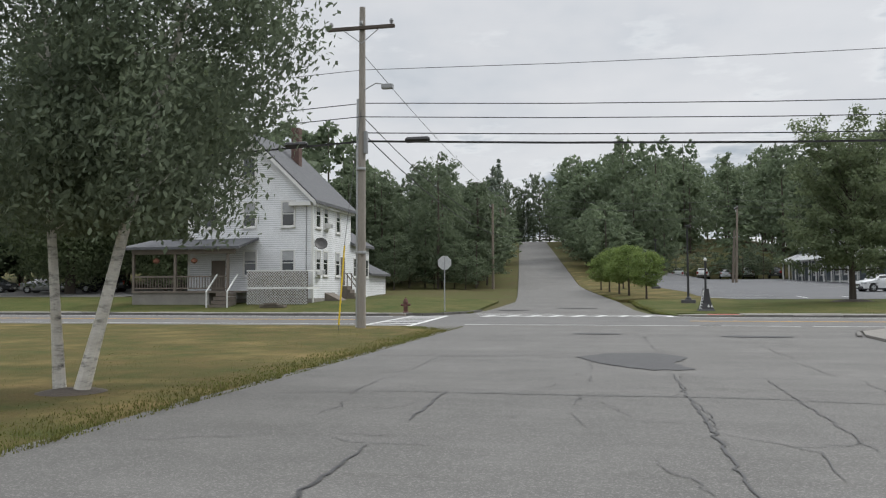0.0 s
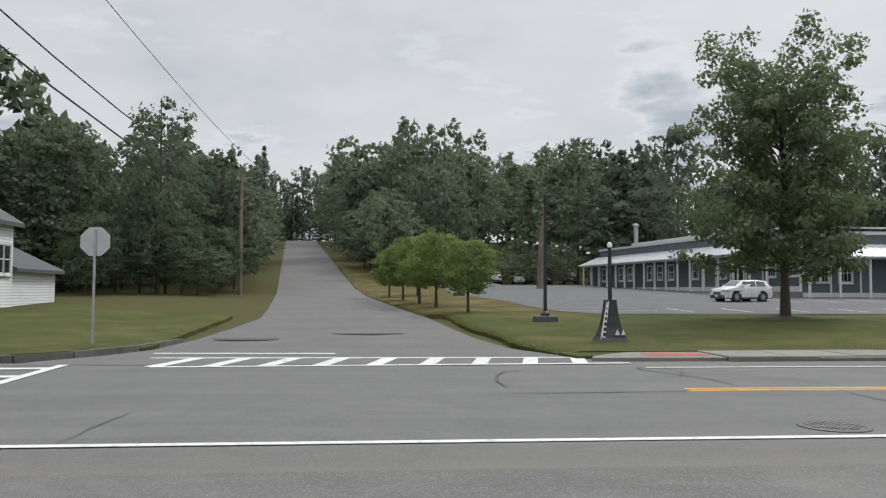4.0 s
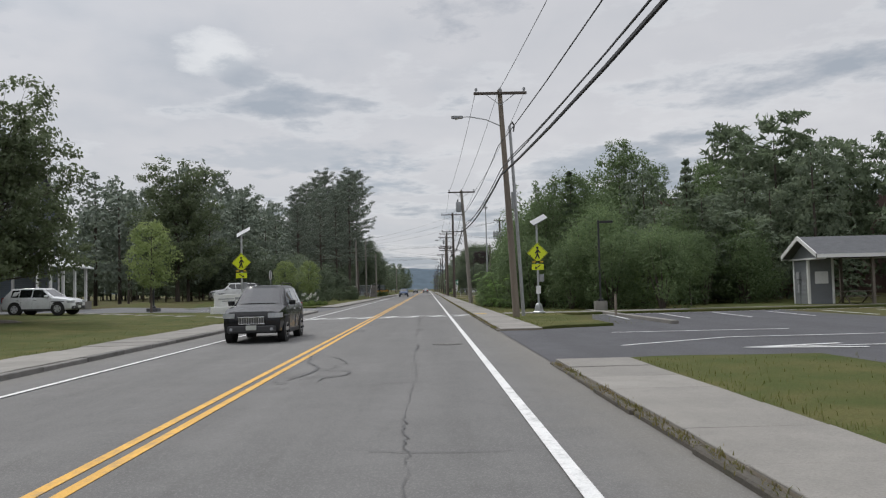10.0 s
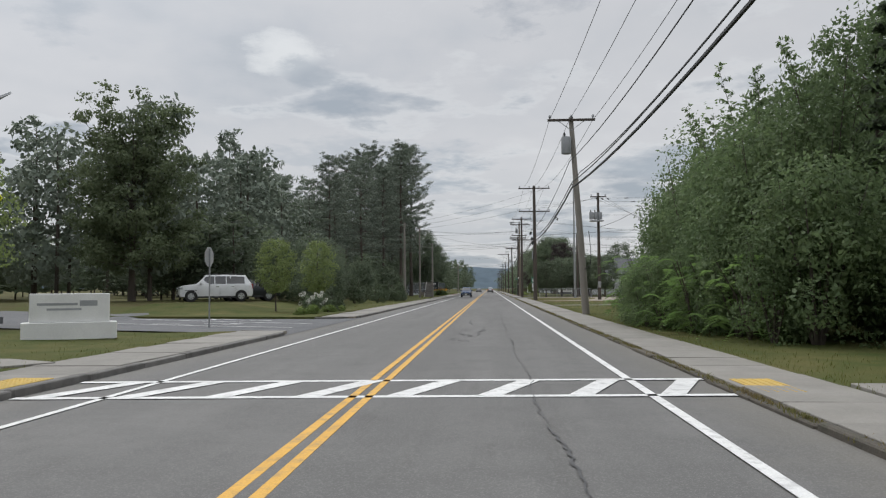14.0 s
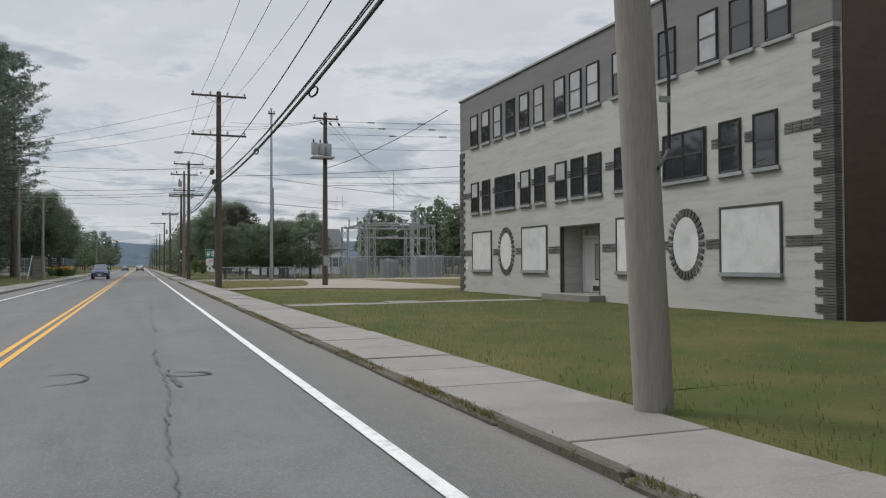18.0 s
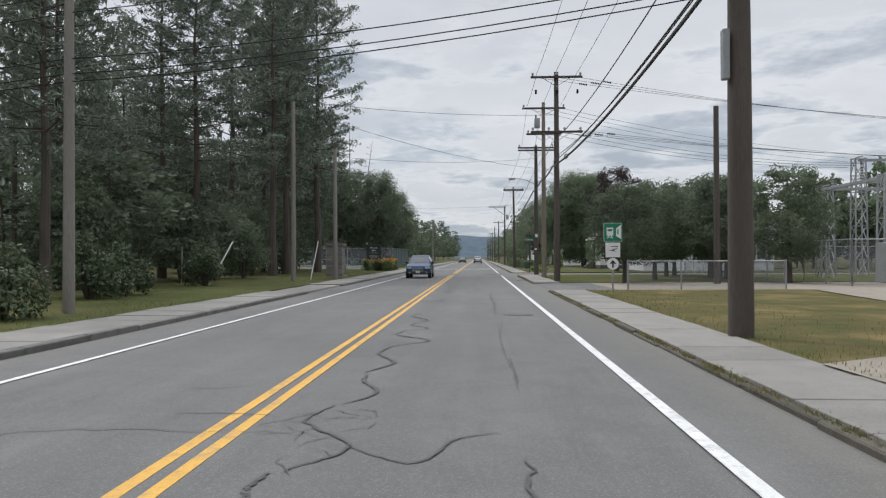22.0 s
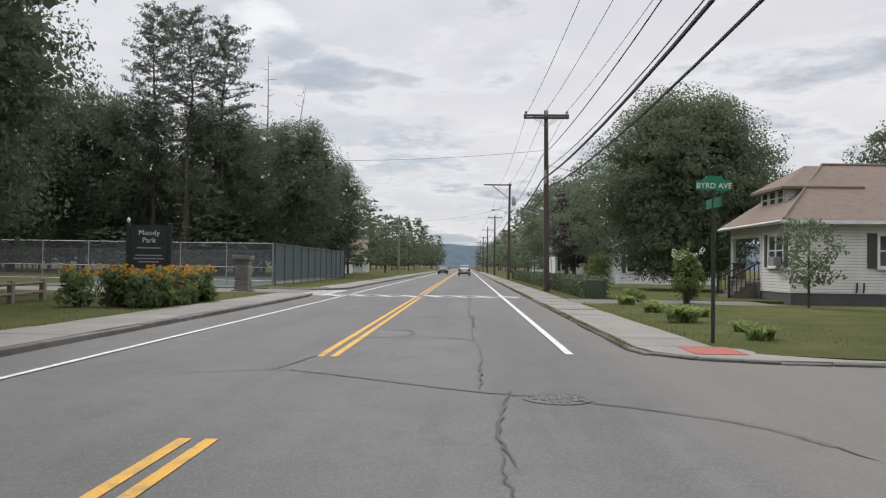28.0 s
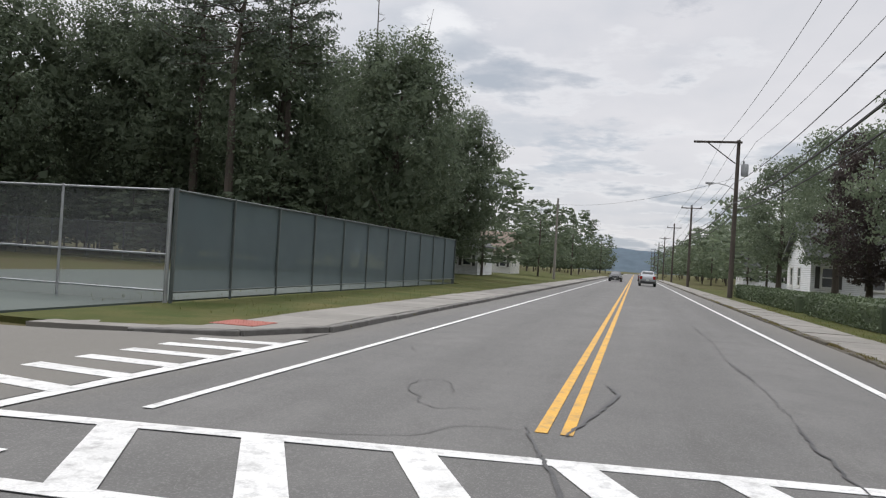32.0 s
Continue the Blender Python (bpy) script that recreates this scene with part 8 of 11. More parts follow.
    part("dormer_roof", Shape().add([(dx0 - 0.35, dy + 0.4, dz1 - 0.02), (dx1 + 0.35, dy + 0.4, dz1 - 0.02), (dx1 + 0.35, y0 - 4.2, dz1 - 0.02), (dx0 - 0.35, y0 - 4.2, dz1 - 0.02), (xm, dy - 1.5, za - 0.05), (xm, ya - 0.8, za - 0.05),
         (dx0 - 0.35, dy + 0.4, dz1 - 0.14), (dx1 + 0.35, dy + 0.4, dz1 - 0.14), (dx1 + 0.35, y0 - 4.2, dz1 - 0.14), (dx0 - 0.35, y0 - 4.2, dz1 - 0.14)],
         [(0, 1, 4), (1, 2, 5, 4), (2, 3, 5), (3, 0, 4, 5), (0, 1, 7, 6), (1, 2, 8, 7), (2, 3, 9, 8), (3, 0, 6, 9), (6, 7, 8, 9)]), ROOF_BROWN, dm, "brown hipped dormer roof")
    for q in (0.25, 1.25, 2.25):
        sash_window(h, wall_frame((dx1 - q, dy, dz0 + 0.32), (-1, 0)), 0.75, 0.72, 0.07)
    part("chimney", Shape().box(xm - 0.3, -24.8, za - 0.9, xm + 0.3, -24.15, za + 0.75, 0.02).box(xm - 0.36, -24.86, za + 0.68, xm + 0.36, -24.09, za + 0.85, 0.02), RED_BRICK, h, "dark brick chimney")

    def shuttered(m, w, hh, ac=False):
        win = sash_window(h, m, w, hh, 0.1)
        for k in range(2):
            part("shutter", Shape().box(-0.52 + k * (w + 0.62), -0.05, -0.08, -0.12 + k * (w + 0.62), 0.0, hh + 0.08, 0.01), WINDOW_FRAME_DARK, win, "dark shutter")
        part("mullion", Shape().box(w / 2 - 0.05, -0.05, 0.0, w / 2 + 0.05, 0.02, hh), WHITE_PAINT, win)
        if ac:
            part("air_conditioner", Shape().box(w * 0.55, -0.42, 0.0, w * 0.95, -0.06, 0.40, 0.02), GREY_PAINT, win, "grey window air conditioner")

    shuttered(wall_frame((x0 + 2.45, y0, 1.72), (-1, 0)), 1.7, 1.4, True)
    shuttered(Matrix(((0, 1, 0, x0), (-1, 0, 0, -20.6), (0, 0, 1, 1.72), (0, 0, 0, 1))), 1.75, 1.4)
    sash_window(h, Matrix(((0, 1, 0, x0), (-1, 0, 0, -26.0), (0, 0, 1, 1.72), (0, 0, 0, 1))), 0.9, 1.4, 0.1)
    for y in (-19.6, -19.9):
        part("wall_pipe", Shape().tube([(x0 - 0.02, y, 0.55), (x0 - 0.09, y, 0.72), (x0 - 0.09, y, 1.0)], 0.035, 6), BLACK, h)
    # recessed porch, steps and dark rails
    part("porch_floor", Shape().box(xp, y0 - deep, 0.0, x1, y0 + 0.05, 0.92), surface("porch_grey", (0.10, 0.10, 0.105), (0.08, 0.08, 0.085), 2, 40, 0.8), h)
    part("porch_screen", Shape().box(xp + 1.2, y0 - deep + 0.004, 0.95, x1 - 0.1, y0 - deep + 0.03, 3.1), GREY_PAINT, h, "grey porch back wall")
    part("porch_post", Shape().box(x1 - 0.16, y0 - 0.18, 0.92, x1, y0 - 0.02, 3.2, 0.01), WHITE_PAINT, h)
    d = part("porch_door", Shape().box(xp + 0.14, y0 - deep + 0.004, 0.95, xp + 1.1, y0 - deep + 0.06, 3.0, 0.01), WHITE_PAINT, h, "white storm door")
    part("door_pane", Shape().box(xp + 0.30, y0 - deep + 0.061, 1.7, xp + 0.94, y0 - deep + 0.068, 2.8), GLASS_DARK, d)
    st = Shape()
    for i in range(4):
        st.box(xp + 0.5, y0, 0.05 + 0.20 * i, xp + 2.1, y0 + 1.45 - 0.3 * i, 0.25 + 0.20 * i, 0.01)
    part("steps", st, DECK_WOOD, h)
    for x in (xp + 0.45, xp + 2.15):
        part("stair_rail", Shape().tube([(x, y0 + 1.4, 1.05), (x, y0, 1.85)], 0.05, 4), BLACK, h, "dark wooden stair rail")
        part("rail_post", Shape().box(x - 0.06, y0 + 1.34, 0.05, x + 0.06, y0 + 1.46, 1.2, 0.01), BLACK, h)
        for i in range(6):
            part("baluster", Shape().tube([(x, y0 + 1.25 - 0.22 * i, 0.2 + 0.13 * i), (x, y0 + 1.25 - 0.22 * i, 1.12 + 0.13 * i)], 0.025, 4), BLACK, h)
    for xa, xb in ((xp, xp + 0.45), (xp + 2.15, x1 - 0.16)):
        part("porch_rail", Shape().tube([(xa, y0 + 0.02, 1.85), (xb, y0 + 0.02, 1.85)], 0.05, 4).tube([(xa, y0 + 0.02, 1.05), (xb, y0 + 0.02, 1.05)], 0.04, 4), BLACK, h)
        for i in range(max(2, int((xb - xa) / 0.16))):
            part("baluster", Shape().tube([(xa + 0.08 + 0.16 * i, y0 + 0.02, 1.05), (xa + 0.08 + 0.16 * i, y0 + 0.02, 1.85)], 0.02, 4), BLACK, h)
    return h


bungalow()


def plain_house(x0, y0, x1, y1, eave, ridge, along, wall, roof, label, face_windows=3, chimney=False):
    """A simple gabled house; along: the axis of its ridge."""
    h = empty("house", label=label, category="house", group="houses along the road")
    if along == "x":
        ym = (y0 + y1) / 2
        part("wall", Shape().prism([(y0, -0.2), (y1, -0.2), (y1, eave), (ym, ridge), (y0, eave)], "x", x0, x1), wall, h)
        r = Shape()
        for s, ye in ((-1, y0), (1, y1)):
            r.prism([(ye + s * 0.5, eave - 0.25), (ym, ridge + 0.02), (ym, ridge + 0.22), (ye + s * 0.5, eave - 0.05)], "x", x0 - 0.4, x1 + 0.4)
    else:
        xm = (x0 + x1) / 2
        part("wall", Shape().prism([(x0, -0.2), (x1, -0.2), (x1, eave), (xm, ridge), (x0, eave)], "y", y0, y1), wall, h)
        r = Shape()
        for s, xe in ((-1, x0), (1, x1)):
            r.prism([(xe + s * 0.5, eave - 0.25), (xm, ridge + 0.02), (xm, ridge + 0.22), (xe + s * 0.5, eave - 0.05)], "y", y0 - 0.4, y1 + 0.4)
    part("roof", r, roof, h)
    for i in range(face_windows):
        y = max(y0, y1) - 1.2 - (abs(y1 - y0) - 2.4) * i / max(1, face_windows - 1) + 0.45
        f = Matrix(((0, 1, 0, x0), (-1, 0, 0, y), (0, 0, 1, 1.2), (0, 0, 0, 1)))
        win = sash_window(h, f, 0.9, 1.4, 0.1)
        for q in (-0.45, 1.05):
            part("shutter", Shape().box(q, -0.04, -0.1, q + 0.32, 0.0, 1.5, 0.01), WINDOW_FRAME_DARK, win, "dark shutter")
    if y0 < 0:
        for i in range(2):
            f = wall_frame((x1 - 1.5 - 3 * i, max(y0, y1), 1.2), (-1, 0))
            sash_window(h, f, 0.9, 1.4, 0.1)
    else:
        for i in range(2):
            f = wall_frame((x0 + 1.0 + 3 * i, min(y0, y1), 1.2), (1, 0))
            sash_window(h, f, 0.9, 1.4, 0.1)
    if chimney:
        part("chimney", Shape().box((x0 + x1) / 2 - 0.3, (y0 + y1) / 2 - 0.3, ridge - 1, (x0 + x1) / 2 + 0.3, (y0 + y1) / 2 + 0.3, ridge + 1.0, 0.03), RED_BRICK, h)
    return h


plain_house(223.4, -31.0, 231.6, -18.4, 3.95, 6.9, "y", WHITE_SIDING, ROOF_GREY, "white clapboard house with a grey roof and chimney", 3, True)
plain_house(276, -25, 286, -16, 3.4, 5.8, "x", WHITE_SIDING, ROOF_GREY, "low white house behind the big round tree")
plain_house(300, -22, 309, -13, 3.4, 6.0, "y", WHITE_SIDING, ROOF_GREY, "white cottage with a small porch behind hedges")
plain_house(322, 16, 331, 26, 3.4, 6.0, "x", WHITE_SIDING, ROOF_GREY, "pale low house on a front lawn")
plain_house(352, 17, 361, 26, 3.4, 6.2, "y", CREAM_SIDING, ROOF_BROWN, "small house far along the road")
plain_house(360, -26, 369, -16, 3.4, 6.4, "y", WHITE_SIDING, ROOF_GREY, "white house far along the road")
plain_house(197, -53, 204, -46, 2.9, 6.3, "x", GREY_SIDING, ROOF_GREY, "house with a large grey roof behind the substation")
plain_house(199, -68, 208, -59.5, 4.2, 7.6, "x", WHITE_SIDING, ROOF_GREY, "tall white house far behind the depot")

# rest area shelter
s = empty("picnic_shelter", label="open shelter with a dark shingle roof and white trim", category="shelter")
SX, SY, SW = 82.0, -24.2, 4.3
SM = SX + SW / 2
part("roof", Shape().prism([(SX, 2.72), (SM, 3.78), (SX + SW, 2.72), (SX + SW, 2.86), (SM, 3.96), (SX, 2.86)], "y", SY, -36), ROOF_GREY, s)
part("gable", Shape().prism([(SX + 0.25, 2.7), (SX + SW - 0.25, 2.7), (SM, 3.72)], "y", SY - 0.55, SY - 0.45), GREY_SIDING, s)
part("end_wall", Shape().box(84.35, SY - 0.68, 0.05, 86.05, SY - 0.58, 2.72), GREY_SIDING, s)
for k in range(21):
    part("board", Shape().prism([(SY - 0.575, 0.08 + 0.125 * k), (SY - 0.545, 0.08 + 0.125 * k), (SY - 0.565, 0.2 + 0.125 * k), (SY - 0.575, 0.2 + 0.125 * k)], "x", 84.45, 85.95), GREY_SIDING, s)
part("side_wall", Shape().box(84.25, SY - 1.95, 0.05, 84.35, SY - 0.6, 2.72), GREY_SIDING, s)
for x, y in ((84.28, SY - 0.6), (85.98, SY - 0.6), (84.3, SY - 2.0)):
    part("corner_post", Shape().box(x - 0.075, y - 0.07, 0.05, x + 0.075, y + 0.07, 2.72, 0.01), WHITE_PAINT, s)
tr = Shape()
for a, b in (((SX, 2.70), (SM, 3.76)), ((SM, 3.76), (SX + SW, 2.70))):
    tr.add([(q[0], y, q[1] + z) for y in (SY - 0.01, SY + 0.05) for q, z in ((a, 0), (b, 0), (b, 0.24), (a, 0.24))], [(0, 1, 2, 3), (4, 5, 6, 7), (0, 1, 5, 4), (3, 2, 6, 7)])
tr.box(SX - 0.05, -36, 2.68, SX + 0.02, SY, 2.88).box(SX + SW - 0.02, -36, 2.68, SX + SW + 0.05, SY, 2.88).box(SX, SY - 0.5, 2.62, SX + SW, SY - 0.4, 2.72)
part("fascia", tr, WHITE_PAINT, s)
for y in (-27.6, -31.6, -35.6):
    for x in (82.6, 86.0):
        part("post", Shape().box(x - 0.08, y - 0.08, 0.05, x + 0.08, y + 0.08, 2.72, 0.01), DECK_WOOD, s)
        part("brace", Shape().tube([(x, y + 0.06, 2.1), (x, y + 0.7, 2.68)], 0.045, 4), DECK_WOOD, s)
part("notice_board", Shape().box(84.22, SY - 1.72, 1.25, 84.245, SY - 0.95, 1.95, 0.005), SIGN_WHITE, s)
part("meter", Shape().lathe([(0.0, 0), (0.11, 0), (0.11, 0.1), (0, 0.12)], 12, (0, 0, 0)), GREY_PAINT, s).matrix_basis = Matrix.Translation((85.25, SY - 0.55, 1.35)) @ Matrix.Rotation(-math.pi / 2, 4, "X")
part("meter_box", Shape().box(85.1, SY - 0.57, 1.55, 85.4, SY - 0.42, 1.95, 0.01).box(85.17, SY - 0.57, 0.75, 85.36, SY - 0.45, 1.2, 0.01), GREY_PAINT, s)
part("conduit", Shape().tube([(85.25, SY - 0.54, 0.05), (85.25, SY - 0.54, 0.8)], 0.03, 6), GREY_PAINT, s)
part("slab", Shape().box(81.75, -36.5, -0.05, 86.6, -23.8, 0.05), CONCRETE, s)
tb = empty("picnic_table", Matrix.Translation((84.4, -27.6, 0.05)), label="dark picnic table under the shelter", category="table")
part("tabletop", Shape().box(-0.4, -0.95, 0.7, 0.4, 0.95, 0.75, 0.01), DECK_WOOD, tb)
for x in (-0.75, 0.75):
    part("bench", Shape().box(x - 0.13, -0.95, 0.42, x + 0.13, 0.95, 0.46, 0.01), DECK_WOOD, tb)
for y in (-0.7, 0.7):
    part("leg", Shape().tube([(-0.7, y, 0), (0.25, y, 0.7)], 0.04, 4).tube([(0.7, y, 0), (-0.25, y, 0.7)], 0.04, 4), DECK_WOOD, tb)
solid("kerb_stops", Shape().box(81.2, -36, -0.02, 81.5, -13.0, 0.12, 0.02).box(68.2, -12.1, -0.02, 84, -11.8, 0.12, 0.02), CONCRETE, kind="structure", label="pale concrete kerb of the small car park", category="kerb")

# stone gate pillars
def pillar(x, y, w, h):
    g = empty("stone_pillar", Matrix.Translation((x, y, 0.1)), label="square rough stone gate pillar with a cap", category="pillar", group="gate pillars")
    rng = random.Random(int(x))
    z = 0.0
    while z < h - 0.2:
        hh = rng.uniform(0.2, 0.32)
        split = rng.uniform(-0.25, 0.25) * w
        for a, b in ((-w / 2, split), (split, w / 2)):
            part("stone", Shape().box(a + 0.008, -w / 2 + rng.uniform(0, 0.02), z + 0.008, b - 0.008, w / 2 - rng.uniform(0, 0.02), z + hh - 0.008, 0.03), STONE, g)
        z += hh
    part("cap", Shape().box(-w / 2 - 0.1, -w / 2 - 0.1, z, w / 2 + 0.1, w / 2 + 0.1, z + 0.2, 0.03), STONE, g)
    part("footing", Shape().box(-w / 2 - 0.12, -w / 2 - 0.12, -0.2, w / 2 + 0.12, w / 2 + 0.12, 0.06, 0.02), STONE, g)


pillar(203.2, 8.4, 1.2, 2.35)
pillar(244.3, 9.1, 0.72, 1.75)


# chain-link fences
def mesh_material(name, colour, alpha):
    mat = bpy.data.materials.new(name)
    mat.use_nodes = True
    n = Nodes(mat.node_tree)
    pos = n.add("ShaderNodeNewGeometry").outputs["Position"]
    wave = n.noise(pos, 0.8, 3.0)
    shade = n.mix(wave, colour, tuple(0.7 * c for c in colour))
    body = n.add("ShaderNodeBsdfPrincipled", {"Base Color": shade, "Roughness": 0.8})
    clear = n.add("ShaderNodeBsdfTransparent")
    both = n.add("ShaderNodeMixShader", {0: alpha, 1: clear.outputs[0], 2: body.outputs[0]})
    n.add("ShaderNodeOutputMaterial", {0: both.outputs[0]})
    return mat


NET = mesh_material("windscreen_netting", (0.112, 0.152, 0.163), 0.80)
LINK = mesh_material("galvanised_chain_link", (0.24, 0.25, 0.26), 0.26)
FENCE_POST = surface("green_fence_post", (0.10, 0.12, 0.115), (0.075, 0.09, 0.088), 3, 40, 0.5, bump=0.05)


def fence(name, stops, height, step, post_mat, web, web_lo, label, r=0.03, rails=(1.0,)):
    f = empty(name, label=label, category="fence")
    for a, b in zip(stops, stops[1:]):
        a, b = Vector(a), Vector(b)
        k = max(1, round((b - a).length / step))
        for i in range(k + 1):
            q = a.lerp(b, i / k)
            part("post", Shape().tube([(q.x, q.y, q.z - 0.1), (q.x, q.y, q.z + height + 0.05)], r * (1.5 if i in (0, k) else 1.0), 7), post_mat, f, smooth=True)
        for z in rails:
            part("rail", Shape().tube([(a.x, a.y, a.z + height * z), (b.x, b.y, b.z + height * z)], r * 0.75, 6), post_mat, f, smooth=True)
        if web_lo < 1:
            d = (b - a).normalized()
            side = Vector((-d.y, d.x, 0)) * 0.045
            part("netting", Shape().add([a + side + Vector((0, 0, height * web_lo)), b + side + Vector((0, 0, height * web_lo)), b + side + Vector((0, 0, height)), a + side + Vector((0, 0, height))], [(0, 1, 2, 3)]), web, f)
    return f


fence("court_fence", [(254.5, 9.95, 0.0), (286.2, 10.4, 0.05)], 2.78, 2.9, FENCE_POST, NET, 0.13, "tall tennis court fence hung with blue-grey windscreen netting", 0.035, (1.0, 0.13))
fence("court_fence", [(254.5, 46, 0.05), (254.5, 10.1, 0.0)], 2.78, 2.9, GALV, LINK, 0.0, "tall bare chain-link fence of the tennis court", 0.035, (1.0, 0.45, 0.14))
fence("court_fence", [(254.5, 46, 0.05), (286.2, 46, 0.05)], 2.78, 2.9, FENCE_POST, LINK, 0.0, "tall dark chain-link fence before the trees", 0.035, (1.0,))
fence("court_fence", [(254.4, 46, 0.05), (228, 46, 0.1)], 2.78, 3.0, GALV, LINK, 0.0, "tall chain-link fence beyond the park lawn", 0.03, (1.0,))
fence("court_fence", [(286.2, 10.5, 0.05), (286.2, 46, 0.05)], 2.78, 2.9, FENCE_POST, LINK, 0.0, "tall dark chain-link fence at the end of the tennis court", 0.035, (1.0,))
fence("verge_fence", [(180.6, -15.8, 0.05), (179.7, -8.7, 0.05)], 1.25, 2.4, GALV, LINK, 0.0, "low chain-link fence beside the drive", 0.03)
fence("substation_fence", [(183.5, -20.0, 0.1), (183.1, -37.6, 0.1), (214, -40, 0.1), (214, -20, 0.1), (183.5, -20, 0.1)], 2.2, 2.8, GALV, LINK, 0.0, "galvanised chain-link fence round the substation", 0.035)

# split-rail park fence
pf = empty("rail_fence", label="grey wooden two-rail park fence", category="fence")
for i in range(8):
    x, y = 212.5 + 2.7 * i, 9.3 + 0.45 * i
    part("post", Shape().box(x - 0.09, y - 0.09, 0, x + 0.09, y + 0.09, 0.85, 0.02), POLE_WOOD, pf)
    if i < 7:
        for z in (0.4, 0.72):
            part("rail", Shape().tube([(x, y, z), (x + 2.7, y + 0.45, z + 0.02)], 0.06, 6), POLE_WOOD, pf, smooth=True)


# substation
def substation():
    f = empty("substation", label="outdoor electrical substation with steel lattice frames and grey cabinets", category="substation")
    def gantry(x, y, h, w):
        s = Shape()
        for dx, dy in ((-w, -w), (w, -w), (w, w), (-w, w)):
            s.tube([(x + dx, y + dy, 0), (x + dx * 0.8, y + dy * 0.8, h)], 0.06, 4)
        k = int(h / 1.2)
        for i in range(k):
            z = h * i / k
            z2 = h * (i + 1) / k
            for (ax, ay), (bx, by) in (((-w, -w), (w, -w)), ((w, -w), (w, w)), ((w, w), (-w, w)), ((-w, w), (-w, -w))):
                s.tube([(x + ax * 0.9, y + ay * 0.9, z), (x + bx * 0.9, y + by * 0.9, z2)], 0.035, 4).tube([(x + ax * 0.9, y + ay * 0.9, z2), (x + bx * 0.9, y + by * 0.9, z2)], 0.03, 4)
        part("lattice_tower", s, GALV, f)
    for x, y, h in ((190, -25, 6.0), (190, -33, 6.0), (198, -25, 6.0), (198, -33, 6.0), (204, -36, 8.6), (204, -30, 8.6)):
        gantry(x, y, h, 0.45)
    for x, y0, y1, z in ((190, -25, -33, 5.8), (198, -25, -33, 5.8), (190, -25, -33, 4.4), (204, -30, -36, 8.4), (204, -30, -36, 6.8)):
        part("beam", Shape().box(x - 0.12, y0, z, x + 0.12, y1, z + 0.18).box(x - 0.5, y0, z + 0.3, x + 0.5, y0 - 0.1, z + 0.36), GALV, f)
    for x0, x1, y, z in ((190, 198, -25, 5.8), (190, 198, -33, 5.8), (190, 198, -29, 4.6)):
        part("beam", Shape().box(x0, y - 0.12, z, x1, y + 0.12, z + 0.18), GALV, f)
    for i in range(9):
        x, y = 190 + (i % 3) * 4, -25.5 - (i // 3) * 3.4
        part("insulator_stack", Shape().lathe([(0.05, 0)] + [(0.05 + 0.07 * (k % 2), 0.08 * k) for k in range(1, 12)] + [(0.04, 1.0)], 8, (x, y, 6.0)), GREY_PAINT, f, smooth=True)
    for x, y, w, d, hh in ((187.5, -24, 1.4, 1.2, 2.2), (187.5, -27, 1.3, 1.2, 2.0), (194, -34.5, 3.2, 2.0, 2.6), (192, -29, 1.5, 1.2, 2.1), (188, -31, 1.5, 1.4, 2.4), (200, -37, 2.0, 1.6, 2.3)):
        c = part("cabinet", Shape().box(x - w / 2, y - d / 2, 0.1, x + w / 2, y + d / 2, hh, 0.03), GREY_PAINT, f, "light grey switchgear cabinet")
        fins = Shape()
        for q in range(6):
            fins.box(x - w / 2 - 0.12, y - d / 2 + d * (q + 0.3) / 6, 0.4, x - w / 2 - 0.002, y - d / 2 + d * (q + 0.5) / 6, hh - 0.3)
        part("cooling_fin", fins, GREY_PAINT, c)
    part("lightning_rod", Shape().tube([(204, -33, 8), (204, -33, 13.5)], 0.04, 5), GALV, f)


substation()
# ---- parked cars ----
def car_paint(name, a, metal=0.35):
    mat = surface(name, a, tuple(0.9 * c for c in a), 2.0, 30, 0.20, metal=metal, bump=0.0, spread=0.0, stain=((0.10, 0.095, 0.085), 0.10, 3.0))
    return mat


TYRE = surface("tyre_rubber", (0.022, 0.022, 0.023), (0.032, 0.031, 0.030), 4.0, 60, 0.85, bump=0.3)
TRIM = surface("black_plastic_trim", (0.028, 0.029, 0.030), (0.038, 0.038, 0.040), 4.0, 60, 0.6, bump=0.1)
CHROME = surface("chrome", (0.70, 0.71, 0.72), (0.60, 0.61, 0.62), 4.0, 40, 0.15, metal=1.0, bump=0.0)
LAMP_CLEAR = surface("headlamp_lens", (0.55, 0.57, 0.58), (0.42, 0.44, 0.46), 9.0, 60, 0.12, metal=0.3, bump=0.0)
LAMP_RED = surface("tail_lamp_lens", (0.30, 0.012, 0.012), (0.22, 0.010, 0.010), 9.0, 60, 0.15, bump=0.0)
PLATE = surface("number_plate", (0.55, 0.57, 0.52), (0.48, 0.50, 0.46), 9.0, 60, 0.4, bump=0.0)
SEAM = surface("panel_gap", (0.012, 0.012, 0.012), (0.016, 0.016, 0.016), 4.0, 60, 0.8, bump=0.0)
PAINT_WHITE = car_paint("white_car_paint", (0.74, 0.75, 0.76), 0.0)
PAINT_BLACK = car_paint("black_car_paint", (0.012, 0.013, 0.015), 0.2)
PAINT_SILVER = car_paint("silver_car_paint", (0.42, 0.43, 0.44), 0.6)
PAINT_BLUE = car_paint("blue_car_paint", (0.035, 0.075, 0.165), 0.4)
PAINT_GREY = car_paint("charcoal_car_paint", (0.050, 0.054, 0.060), 0.4)
PAINT_RED = car_paint("dark_red_car_paint", (0.16, 0.018, 0.018), 0.3)


